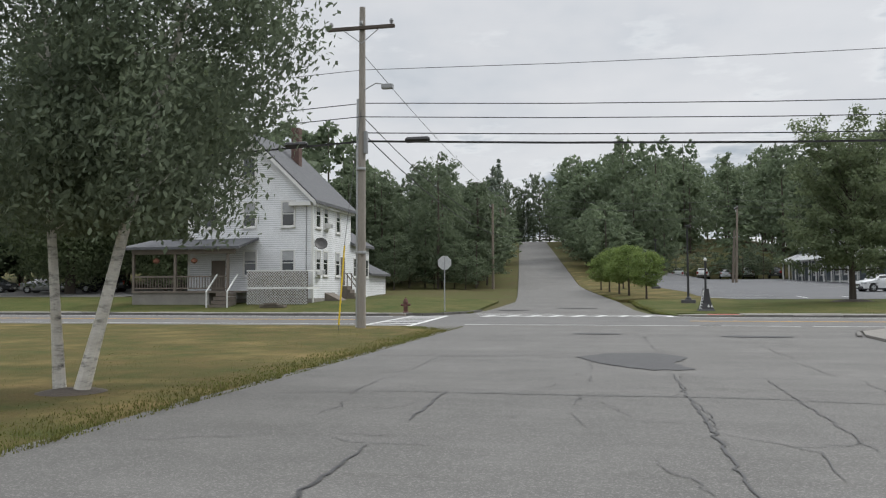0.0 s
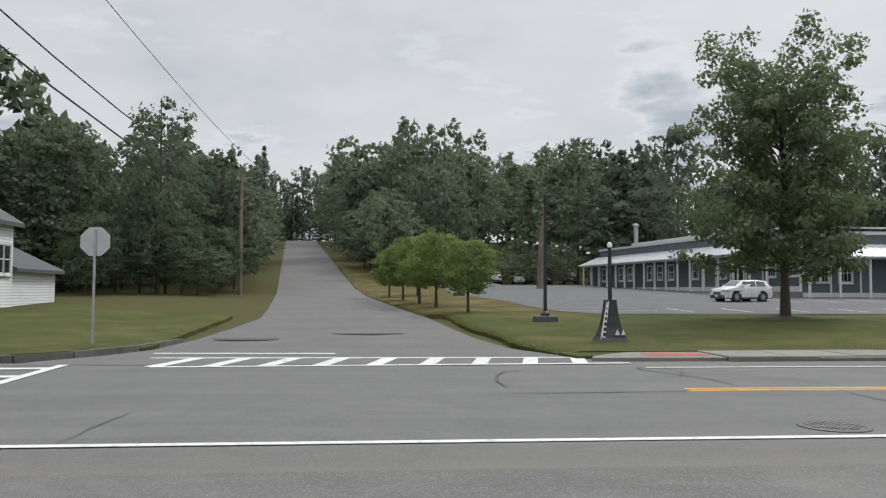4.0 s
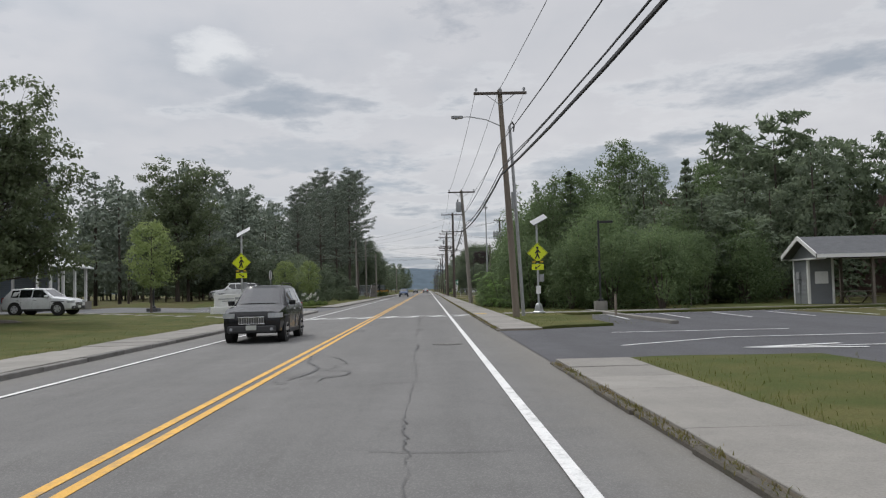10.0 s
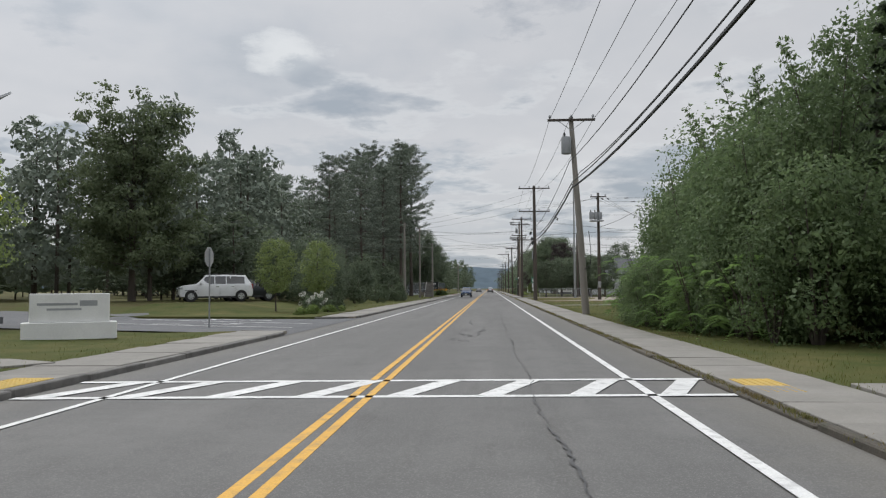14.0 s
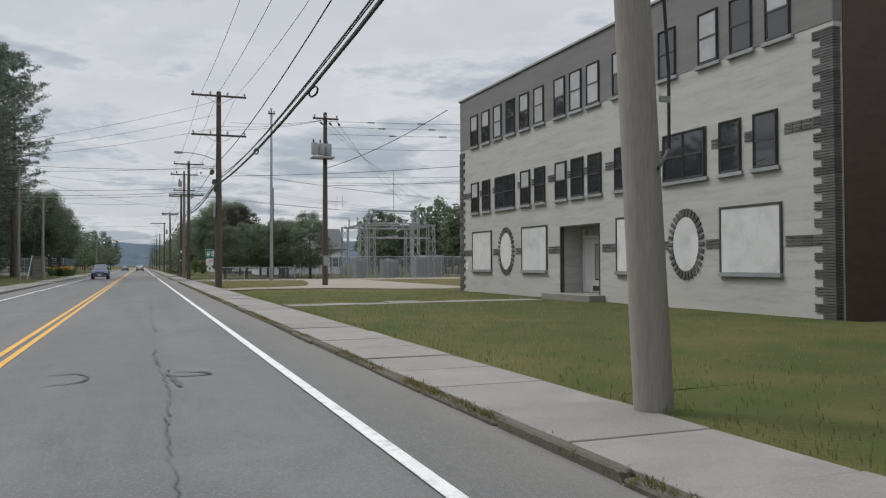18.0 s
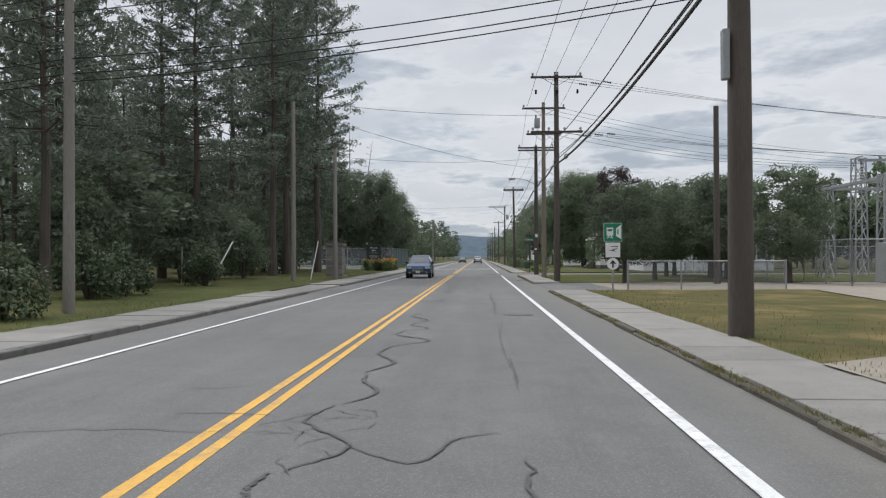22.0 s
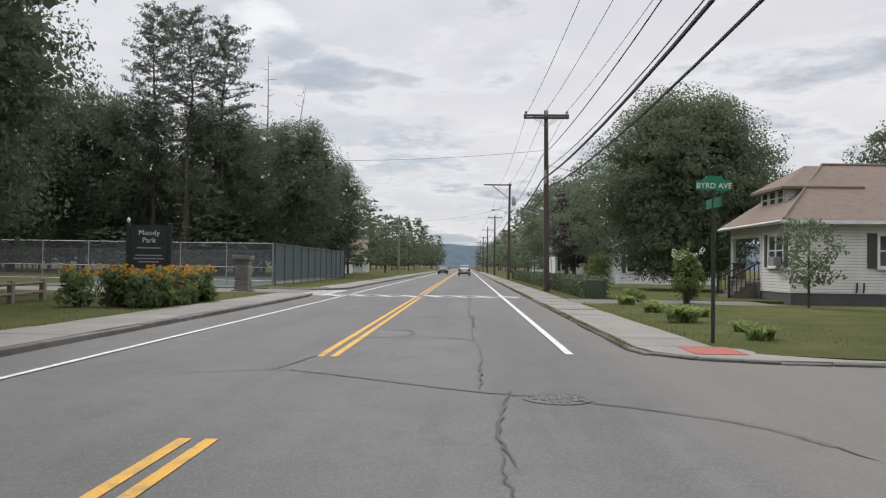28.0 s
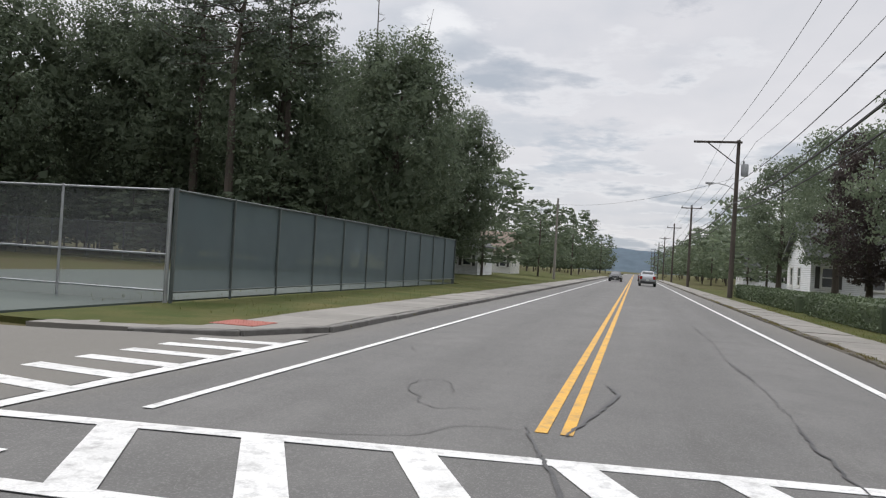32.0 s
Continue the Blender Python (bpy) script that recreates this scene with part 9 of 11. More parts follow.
def make_car(name, paint_mat, label, kind="suv", length=4.6, width=1.84, height=1.70, roof_mat=None, rack=False):
    """Body lofted from cross sections; glass, lamps, grille, mirrors, handles and wheels apart."""
    car = empty(name, label=label, category="car")
    h, w, e = height, width / 2, length / 2
    rad_of = {"suv": 0.36, "sedan": 0.315, "hatch": 0.305, "pickup": 0.40}
    belt = {"suv": 0.62, "sedan": 0.655, "hatch": 0.66, "pickup": 0.62}[kind] * h
    hood = belt - 0.04
    low = {"suv": 0.27, "sedan": 0.19, "hatch": 0.18, "pickup": 0.34}[kind]
    cowl = e - {"suv": 1.22, "sedan": 1.30, "hatch": 0.95, "pickup": 1.45}[kind]
    rows = [(e, low + 0.18, hood - 0.30, hood - 0.26, 0.78, 0.70), (e - 0.09, low + 0.02, hood - 0.14, hood - 0.10, 0.93, 0.82),
            (e - 0.45, low, hood - 0.05, hood, 0.99, 0.86), (cowl, low, belt, belt + 0.05, 1.0, 0.84)]
    if kind == "sedan":
        top0, top1, tail = cowl - 0.85, -e + 1.45, -e + 0.78
        rows += [(top0, low, belt, h - 0.03, 1.0, 0.64), (0.5 * (top0 + top1), low, belt, h, 1.0, 0.65), (top1, low, belt, h - 0.05, 1.0, 0.63), (tail, low, belt + 0.02, belt + 0.06, 1.0, 0.82),
                 (-e + 0.10, low + 0.02, belt - 0.02, belt + 0.02, 0.94, 0.78), (-e, low + 0.2, belt - 0.30, belt - 0.25, 0.85, 0.74)]
    elif kind == "pickup":
        top0, top1, tail = cowl - 0.70, cowl - 2.2, cowl - 2.45
        rows += [(top0, low, belt, h - 0.03, 1.0, 0.70), (0.5 * (top0 + top1), low, belt, h, 1.0, 0.71), (top1, low, belt, h - 0.04, 1.0, 0.70), (tail, low, belt, belt + 0.03, 1.0, 0.92),
                 (-e + 0.06, low, belt, belt + 0.03, 0.99, 0.92), (-e, low + 0.16, belt - 0.04, belt, 0.96, 0.90)]
    else:
        top0, top1, tail = cowl - {"suv": 0.72, "hatch": 0.62}[kind], -e + {"suv": 0.52, "hatch": 0.42}[kind], -e + 0.10
        rows += [(top0, low, belt, h - 0.03, 1.0, 0.69), (0.4 * top0 + 0.6 * top1, low, belt, h, 1.0, 0.70), (top1, low, belt + 0.02, h - 0.05, 0.99, 0.67), (tail, low + 0.02, belt + 0.02, belt + 0.10, 0.95, 0.80),
                 (-e, low + 0.18, belt - 0.20, belt - 0.14, 0.87, 0.78)]

    def section(r):
        x, zl, zb, zt, kw, kt = r
        side = [(w * kw * 0.84, zl), (w * kw * 0.97, zl + 0.07), (w * kw * 1.0, 0.55 * zl + 0.45 * zb), (w * kw * 0.985, 0.15 * zl + 0.85 * zb), (w * kw * 0.955, zb), (w * kt * 1.0, zt - 0.05), (w * kt * 0.90, zt - 0.012), (w * kt * 0.5, zt)]
        return [(x, y, z) for y, z in side] + [(x, -y, z) for y, z in reversed(side)]

    rings = [section(r) for r in rows]
    n = len(rings[0])
    s = Shape()
    s.add([p for ring in rings for p in ring], [(n * i + k, n * i + (k + 1) % n, n * i + n + (k + 1) % n, n * i + n + k) for i in range(len(rings) - 1) for k in range(n)]
          + [tuple(range(n)), tuple(range(n * (len(rings) - 1), n * len(rings)))])
    part("body", s, paint_mat, car, smooth=True)

    def at(x, f, y_side, out=0.008):
        """A point on the side of the cabin: f runs from the belt line to the roof edge."""
        for a, b in zip(rows, rows[1:]):
            if a[0] >= x >= b[0]:
                t = (a[0] - x) / (a[0] - b[0])
                zb, zt, kw, kt = [a[i] + (b[i] - a[i]) * t for i in (2, 3, 4, 5)]
                y = w * kw * 0.955 + (w * kt - w * kw * 0.955) * f
                return (x, y_side * (y + out), zb + (zt - 0.05 - zb) * f + 0.003)

    if roof_mat:
        part("roof_panel", Shape().box(top1, -0.60 * w, h - 0.03, top0, 0.60 * w, h + 0.012, 0.02), roof_mat, car)
    rear = top1 if kind in ("suv", "hatch", "pickup") else tail
    cuts = [cowl - 0.22, top0 - 0.55, top0 - 0.62, top0 - 1.38, top0 - 1.45, rear + 0.10] if kind == "suv" else [cowl - 0.20, 0.5 * (top0 + top1) + 0.03, 0.5 * (top0 + top1) - 0.05, rear + (0.16 if kind != "sedan" else 0.28)]
    for sign in (1, -1):
        for a, b in zip(cuts[::2], cuts[1::2]):
            if a - b > 0.12:
                fa = 0.90 if a <= top0 else 0.90 * max(0.0, (cowl - a) / (cowl - top0))
                fb = 0.90 if b >= top1 else 0.55
                p = [at(a, 0.08, sign), at(b, 0.08, sign), at(b, fb, sign)] + ([at(top0, 0.9, sign)] if a > top0 > b else []) + [at(a, max(0.16, fa), sign)]
                q = [(x, y - sign * 0.02, z) for x, y, z in p]
                k = len(p)
                part("side_window", Shape().add(p + q, [tuple(range(k))] + [(i, (i + 1) % k, k + (i + 1) % k, k + i) for i in range(k)]), GLASS_CAR, car)

    def screen(nm, x0, x1, f0, f1):
        g = []
        for x, f, k in ((x0, f0, 0.93), (x1, f1, 0.93)):
            a = next((r, q) for r, q in zip(rows, rows[1:]) if r[0] >= x >= q[0])
            t = (a[0][0] - x) / (a[0][0] - a[1][0])
            zt, kt = a[0][3] + (a[1][3] - a[0][3]) * t, a[0][5] + (a[1][5] - a[0][5]) * t
            g.append([(x, -w * kt * k, zt - 0.016), (x, -w * kt * 0.5, zt + 0.010), (x, w * kt * 0.5, zt + 0.010), (x, w * kt * k, zt - 0.016)])
        sh = Shape().sheet(g)
        part(nm, sh, GLASS_CAR, car)
    screen("windscreen", cowl - 0.04, top0 + 0.10, 0, 1)
    if kind == "sedan":
        screen("rear_window", top1 - 0.08, tail + 0.06, 0, 1)
    elif kind == "pickup":
        screen("rear_window", top1 - 0.03, tail + 0.07, 0, 1)
    else:
        screen("rear_window", top1 - 0.06, 0.35 * top1 + 0.65 * tail, 0, 1)
    # front and rear furniture
    zg = hood - 0.30
    g = Shape().box(e - 0.10, -0.42 * w, zg - 0.16, e + 0.012, 0.42 * w, zg + 0.03, 0.02)
    grille = part("grille", g, TRIM, car)
    part("grille_rim", Shape().box(e + 0.006, -0.44 * w, zg - 0.18, e + 0.024, 0.44 * w, zg - 0.155, 0.006).box(e + 0.006, -0.44 * w, zg + 0.02, e + 0.024, 0.44 * w, zg + 0.045, 0.006), CHROME, grille)
    for k in range(11):
        y = (-0.40 + 0.08 * k) * w
        part("grille_bar", Shape().box(e + 0.008, y - 0.013, zg - 0.155, e + 0.020, y + 0.013, zg + 0.02, 0.004), CHROME, grille)
    part("front_bumper", Shape().box(e - 0.14, -0.80 * w, low + 0.04, e + 0.045, 0.80 * w, low + 0.25, 0.06), TRIM, car)
    part("rear_bumper", Shape().box(-e - 0.05, -0.86 * w, low + 0.06, -e + 0.14, 0.86 * w, low + 0.28, 0.05), TRIM if kind != "sedan" else paint_mat, car)
    part("number_plate", Shape().box(e + 0.044, -0.155, low + 0.12, e + 0.056, 0.155, low + 0.26, 0.004), PLATE, car)
    part("number_plate", Shape().box(-e - 0.012, -0.155, low + 0.34, -e + 0.02, 0.155, low + 0.48, 0.004), PLATE, car)
    for sign in (1, -1):
        part("headlight", Shape().prism([(e - 0.10, sign * 0.55 * w), (e + 0.014, sign * 0.55 * w), (e + 0.004, sign * 0.80 * w), (e - 0.085, sign * 0.955 * w), (e - 0.27, sign * 0.990 * w), (e - 0.27, sign * 0.80 * w)], "z", hood - 0.29, hood - 0.15), LAMP_CLEAR, car)
        part("fog_light", Shape().box(e - 0.02, sign * 0.60 * w, low + 0.10, e + 0.052, sign * 0.72 * w, low + 0.19, 0.02), LAMP_CLEAR, car)
        part("arch_flare", Shape().box(e - 1.28, sign * w * 0.97, rad_of[kind] * 2 + 0.06, e - 0.44, sign * (w + 0.012), rad_of[kind] * 2 + 0.10, 0.015), TRIM, car)
        zr = belt - (0.30 if kind == "suv" else 0.26)
        part("tail_light", Shape().box(-e - 0.008, sign * 0.60 * w, zr + 0.02, -e + 0.20, sign * 0.915 * w, zr + (0.36 if kind in ("suv", "pickup") else 0.2), 0.03), LAMP_RED, car)
        mirror = Shape().box(cowl - 0.42, sign * (w * 0.96), belt + 0.02, cowl - 0.24, sign * (w * 1.17), belt + 0.17, 0.04)
        part("wing_mirror", mirror, paint_mat if kind != "pickup" else TRIM, car)
        for xd in ((0.5 * (cowl + top1) + 0.28, 0.5 * (cowl + top1) - 0.80) if kind != "hatch" else (0.0,)):
            part("door_handle", Shape().box(xd - 0.10, sign * (w * 0.985), belt - 0.15, xd + 0.10, sign * (w * 0.985 + 0.03), belt - 0.115, 0.01), CHROME if kind == "suv" else paint_mat, car)
        for xd in (cowl - 0.12, 0.5 * (cowl + top1) + 0.12, -e + 1.28):
            part("door_seam", Shape().tube([(xd, sign * w * 0.992, low + 0.12), (xd, sign * w * 1.004, 0.5 * (low + belt)), (xd, sign * w * 0.962, belt)], 0.007, 4), SEAM, car)
        part("sill_trim", Shape().box(-e + 1.1, sign * w * 0.86, low - 0.03, e - 1.1, sign * w * 0.995, low + 0.10, 0.03), TRIM, car)
        if rack:
            part("roof_rail", Shape().tube([(top0 - 0.1, sign * w * 0.60, h - 0.03), (top0 - 0.2, sign * w * 0.60, h + 0.05), (top1 + 0.2, sign * w * 0.60, h + 0.05), (top1 + 0.1, sign * w * 0.60, h - 0.03)], 0.018, 6), TRIM, car, smooth=True)
    if kind == "pickup":
        part("cargo_bed", Shape().box(-e + 0.10, -0.84 * w, belt - 0.35, tail - 0.08, 0.84 * w, belt + 0.036, 0.01), TRIM, car)
    rad = rad_of[kind]
    for x in (e - 0.86, -e + 0.88):
        for sign in (1, -1):
            y = sign * (w - 0.12)
            part("wheel_arch", Shape().tube([(x, y - sign * 0.10, rad + 0.02), (x, y + sign * 0.118, rad + 0.02)], rad + 0.075, 20), SEAM, car, smooth=True)
            ty = Shape().tube([(x, y - sign * 0.11, rad), (x, y - sign * 0.085, rad), (x, y + sign * 0.10, rad), (x, y + sign * 0.128, rad)], [rad - 0.03, rad, rad, rad - 0.035], 22)
            tyre = part("wheel", ty, TYRE, car, smooth=True)
            rim = Shape().tube([(x, y + sign * 0.120, rad), (x, y + sign * 0.134, rad)], rad * 0.64, 18)
            part("rim", rim, ALU, tyre)
            for q in range(5):
                a = q * 2 * math.pi / 5 + 0.3
                c, d = math.cos(a + 0.63), math.sin(a + 0.63)
                part("spoke_gap", Shape().tube([(x + 0.34 * rad * c, y + sign * 0.126, rad + 0.34 * rad * d), (x + 0.52 * rad * c, y + sign * 0.138, rad + 0.52 * rad * d)], [0.025, 0.05], 6), SEAM, tyre)
    return car


def park(car, x, y, turn, z=None):
    """Turn 0 looks towards +x."""
    car.matrix_basis = Matrix.Translation((x, y, (land(x, y) + 0.02) if z is None else z)) @ Matrix.Rotation(radians(turn), 4, "Z")
    return car


def another(car, x, y, turn, z=None, label="", group=""):
    made = copy_thing(car, Matrix.Translation((x, y, (land(x, y) + 0.02) if z is None else z)) @ Matrix.Rotation(radians(turn), 4, "Z"))
    return tagged(made, label=label, group=group)


park(make_car("suv", PAINT_BLACK, "black sport utility vehicle with a chrome grille on the road", length=4.45, width=1.80, height=1.74, rack=True), 65.05, 2.34, 180, 0.0)
park(make_car("suv", PAINT_BLUE, "dark blue compact sport utility vehicle on the road", length=4.40, width=1.80, height=1.66), 203.2, 2.1, 180, 0.0)
park(make_car("hatchback", PAINT_WHITE, "white small hatchback with a black roof in the car park", "hatch", 3.85, 1.72, 1.42, roof_mat=BLACK), 37.6, 38, 195)
silver_suv = park(make_car("suv", PAINT_SILVER, "silver sport utility vehicle in the car park", length=4.6, width=1.85, height=1.69, rack=True), 86, 36.5, 175)
park(make_car("pickup_truck", PAINT_GREY, "dark grey pickup truck in the car park", "pickup", 5.6, 1.98, 1.86), 92.5, 38, 185)
white_suv = park(make_car("suv", PAINT_WHITE, "white compact sport utility vehicle beside the lawn", length=4.48, width=1.84, height=1.66), 89, 21, -95)
park(make_car("suv", PAINT_WHITE, "large white sport utility vehicle with dark windows", length=5.3, width=2.0, height=1.95, rack=True), 127.9, 18.6, 117)
grey_suv = park(make_car("suv", PAINT_GREY, "charcoal sport utility vehicle parked on the hard ground", length=4.6, width=1.85, height=1.69), 131.6, 17.2, 117)
sedan = park(make_car("sedan", PAINT_SILVER, "silver saloon car parked behind the white house", "sedan", 4.7, 1.80, 1.45), -39, 34, 10)
black_sedan = park(make_car("sedan", PAINT_BLACK, "black saloon car in the car park", "sedan", 4.7, 1.80, 1.45), 97.5, 37, 178)
another(grey_suv, -34, 36, 190, label="charcoal sport utility vehicle parked behind the white house")
another(grey_suv, -46, 35, 5, label="charcoal sport utility vehicle beside the woods")
for x, y, turn, which in ((30, 96, 80, white_suv), (33.5, 97, 82, sedan), (37, 97.5, 80, white_suv), (41, 98, 82, grey_suv), (45, 98, 85, sedan), (26, 92, 80, white_suv)):
    another(which, x, y, turn, label={white_suv: "white sport utility vehicle in the far car park", sedan: "silver saloon car in the far car park", grey_suv: "charcoal sport utility vehicle in the far car park"}[which], group="cars in the far car park")
for x, y, turn, which in ((103, 44, 178, black_sedan), (109, 45, 176, grey_suv), (114, 44, 182, black_sedan)):
    another(which, x, y, turn, label={black_sedan: "black saloon car before the two-storey building", grey_suv: "charcoal sport utility vehicle before the two-storey building"}[which], group="cars before the two-storey building")
another(silver_suv, 330, -2.0, 0, 0.0, label="silver sport utility vehicle far along the road", group="cars far along the road")
another(black_sedan, 352, 2.0, 180, 0.0, label="black saloon car far along the road", group="cars far along the road")
park(make_car("sedan", PAINT_RED, "dark red saloon car far along the road", "sedan", 4.7, 1.80, 1.45), 372, -2.0, 0, 0.0)
# ---- trees and plants near the road ----
GREEN_MAPLE = foliage("street_maple_leaves", (0.140, 0.175, 0.095), (0.190, 0.230, 0.125), (0.110, 0.140, 0.075))
maple = place(make_tree("maple_tree", "spire", 21, 11.5, 4.1, 1.9, 26000, 0.105, GREEN_MAPLE, BARK, 0.17, "mature green street maple on the car park lawn", count=14, upright=True), 29.9, 18.0, 0.3)
for x, y, a, k in ((47.35, 18.85, 2.1, 1.18), (68.5, 19.7, 4.0, 1.08), (77.8, 18.0, 1.0, 1.02), (86.5, 25.5, 5.1, 1.05)):
    again(maple, x, y, a, k, label="mature green street maple on the car park lawn", group="maples along the car park")
again(maple, 128, 25, 3.1, 1.34, label="large old maple beside the car park drive")
house_maple = place(make_tree("maple_tree", "tall", 27, 25, 7.4, 1.6, 46000, 0.13, GREEN_MAPLE, BARK, 0.34, "large maple beside the white house", count=14, upright=True), -25.4, 35, 2.6)
again(house_maple, -34.5, 31.5, 1.1, 1.12, label="large maple beside the white house")
for x, y, k in ((29.9, 18.0, 1.3), (47.35, 18.85, 1.4), (68.5, 19.7, 1.3), (77.8, 18.0, 1.2)):
    solid("mulch_ring", Shape().lathe([(k, 0.0), (0.75 * k, 0.09), (0.25, 0.16)], 18, (x, y, land(x, y) - 0.01)), BARK, smooth=True, label="round mound of brown bark mulch under a maple", category="mulch", group="mulch rings")

# light young trees
LEAF_SAPLING = foliage("sapling_leaves", (0.235, 0.30, 0.115), (0.32, 0.385, 0.15), (0.19, 0.245, 0.095))
sapling = place(make_tree("young_maple", "broad", 22, 7.0, 2.1, 1.9, 5200, 0.085, LEAF_SAPLING, BARK, 0.07, "light green young maple on the lawn", count=9, upright=True), 98.0, 17.5, 0.2)
for x, y, a, k in ((117.0, 11.0, 1.1, 0.66), (121.3, 9.4, 2.8, 0.68)):
    again(sapling, x, y, a, k, label="slim light green sapling in a planted bed", group="saplings in the bed")
orn = place(make_tree("ornamental_tree", "broad", 23, 4.2, 1.9, 1.2, 6500, 0.075, LEAF_LIGHT, BARK, 0.08, "low spreading light green ornamental tree", count=9, upright=True), 18.0, 24.9, 0.0, 0.86)
for x, y, a, k in ((16.9, 30.4, 1.0, 1.0), (16.2, 34.2, 2.0, 0.98), (15.4, 39.0, 3.0, 0.9), (14.6, 44.5, 4.0, 0.8), (16.8, 48.0, 5.0, 0.9)):
    again(orn, x, y, a, k, label="low spreading light green ornamental tree", group="ornamental trees along the side street")

# birches on the corner lawn
birch = make_tree("birch_tree", "weep", 24, 9.2, 2.25, 2.4, 36000, 0.042, LEAF_BIRCH, BIRCH_BARK, 0.085, "leaning white-barked birch with hanging small leaves", lean=(0.238, 0.05), count=12, upright=True)
place(birch, 8.05, -24.57, 0.0)
birch_b = make_tree("birch_tree", "weep", 25, 8.6, 2.3, 2.4, 22000, 0.042, LEAF_BIRCH, BIRCH_BARK, 0.07, "slender white-barked birch leaning the other way", lean=(-0.085, 0.0), count=10, upright=True)
place(birch_b, 7.70, -24.54, 0.0)
solid("bare_soil", Shape().lathe([(0.48, 0), (0.34, 0.03), (0.1, 0.06)], 14, (7.9, -24.56, 0.03)), BARK, smooth=True, kind="structure", label="bare dark soil at the feet of the birches", category="soil")


# shrubs with leaves down to the ground
def make_shrub(name, seed, height, spread, n, leaf, leaves, label, category="shrub", long=1.1, lobes=16):
    rng = np.random.default_rng(seed)
    pts, faces = [], []
    per = n // lobes
    for k in range(lobes):
        a, t = rng.uniform(0, 6.28), rng.uniform(0.0, 1.0)
        r = spread * (0.72 * (1 - 0.55 * t)) * rng.uniform(0.3, 1) ** 0.5
        c = np.array([r * math.cos(a), r * math.sin(a), height * (0.16 + 0.66 * t)])
        p = rng.normal(size=(per, 3))
        p /= np.linalg.norm(p, axis=1, keepdims=True)
        p *= rng.uniform(0.3, 1, (per, 1)) ** 0.45 * np.array([0.42 * spread, 0.42 * spread, 0.19 * height + 0.06]) * rng.uniform(0.7, 1.15)
        pts.append(c + p)
        faces.append(unit(p) + np.array([0.5 * math.cos(a), 0.5 * math.sin(a), 0.5]))
    p = np.concatenate(pts)
    p[:, 2] = np.abs(p[:, 2] - 0.02) + 0.02
    shrub = empty(name, label=label, category=category)
    v, f = cards(p, leaf * rng.uniform(0.6, 1.35, len(p)), rng, long, 0.2, face=np.concatenate(faces), loose=0.7)
    part("foliage", array_mesh("foliage", v, f, leaves), leaves, shrub)
    s = Shape()
    r2 = random.Random(seed)
    for k in range(7):
        a = k * 0.9 + r2.random()
        d = spread * r2.uniform(0.2, 0.6)
        s.tube([(0.08 * math.cos(a), 0.08 * math.sin(a), -0.05), (0.5 * d * math.cos(a), 0.5 * d * math.sin(a), 0.4 * height), (d * math.cos(a), d * math.sin(a), 0.85 * height)], [0.03 + 0.006 * height, 0.02 + 0.003 * height, 0.006], 5)
    part("stem", s, BARK, shrub)
    return shrub


THICKET = "dense wild shrubs overhanging the sidewalk"
LEAF_WILD = foliage("wild_shrub_leaves", (0.140, 0.198, 0.092), (0.190, 0.252, 0.115), (0.105, 0.152, 0.072))
wild = [make_shrub("wild_shrub", 31, 6.6, 2.6, 10500, 0.070, LEAF_WILD, THICKET, lobes=34),
        make_shrub("wild_shrub", 32, 7.8, 2.9, 11500, 0.070, LEAF_WILD, THICKET, lobes=36),
        make_shrub("wild_shrub", 33, 4.6, 2.2, 8500, 0.064, LEAF_WILD, THICKET, lobes=28)]
place(wild[0], 92.5, -10.6, 0.4)
place(wild[1], 97.5, -11.6, 1.2)
place(wild[2], 89.6, -9.6, 2.0)
for which, x, y, a, k in ((0, 101.5, -11.0, 2.2, 1.0), (2, 99.3, -9.3, 0.6, 0.85), (2, 95.0, -9.2, 3.6, 0.9), (1, 105.6, -13.2, 4.4, 1.0), (0, 108.6, -13.0, 5.0, 0.9), (2, 104.2, -10.2, 1.4, 0.8), (0, 105.2, -9.9, 0.9, 0.85), (1, 108.0, -11.0, 2.5, 0.85), (1, 103.2, -9.7, 5.2, 0.8), (0, 99.8, -9.7, 4.2, 0.95), (1, 102.4, -10.4, 0.7, 1.0), (1, 97.6, -10.2, 3.7, 1.0), (0, 93.4, -9.8, 5.7, 1.0), (2, 101.0, -8.9, 0.2, 0.72), (2, 102.2, -7.75, 4.2, 0.5), (2, 99.0, -7.45, 3.0, 0.5), (2, 97.2, -7.6, 0.8, 0.55), (2, 100.3, -7.3, 2.0, 0.36), (2, 103.2, -8.9, 3.1, 0.62), (2, 96.9, -8.7, 4.4, 0.62), (2, 92.6, -8.7, 2.7, 0.66), (2, 90.2, -8.8, 1.2, 0.66), (2, 98.9, -8.6, 5.1, 0.55), (2, 94.6, -8.5, 0.9, 0.55),
                         (2, 107.5, -10.8, 2.6, 0.75), (1, 93.0, -15.0, 0.1, 1.05), (0, 87.0, -13.0, 3.3, 1.0), (1, 100.0, -16.0, 2.9, 1.1), (0, 110.5, -16.5, 1.7, 1.0), (0, 91.5, -19.5, 2.0, 1.0), (2, 89.5, -23.2, 0.6, 1.0), (0, 92.0, -24.5, 1.0, 0.9), (2, 90.0, -20.8, 4.0, 1.0)):
    again(wild[which], x, y, a, k, label=THICKET, group="shrubs of the thicket")
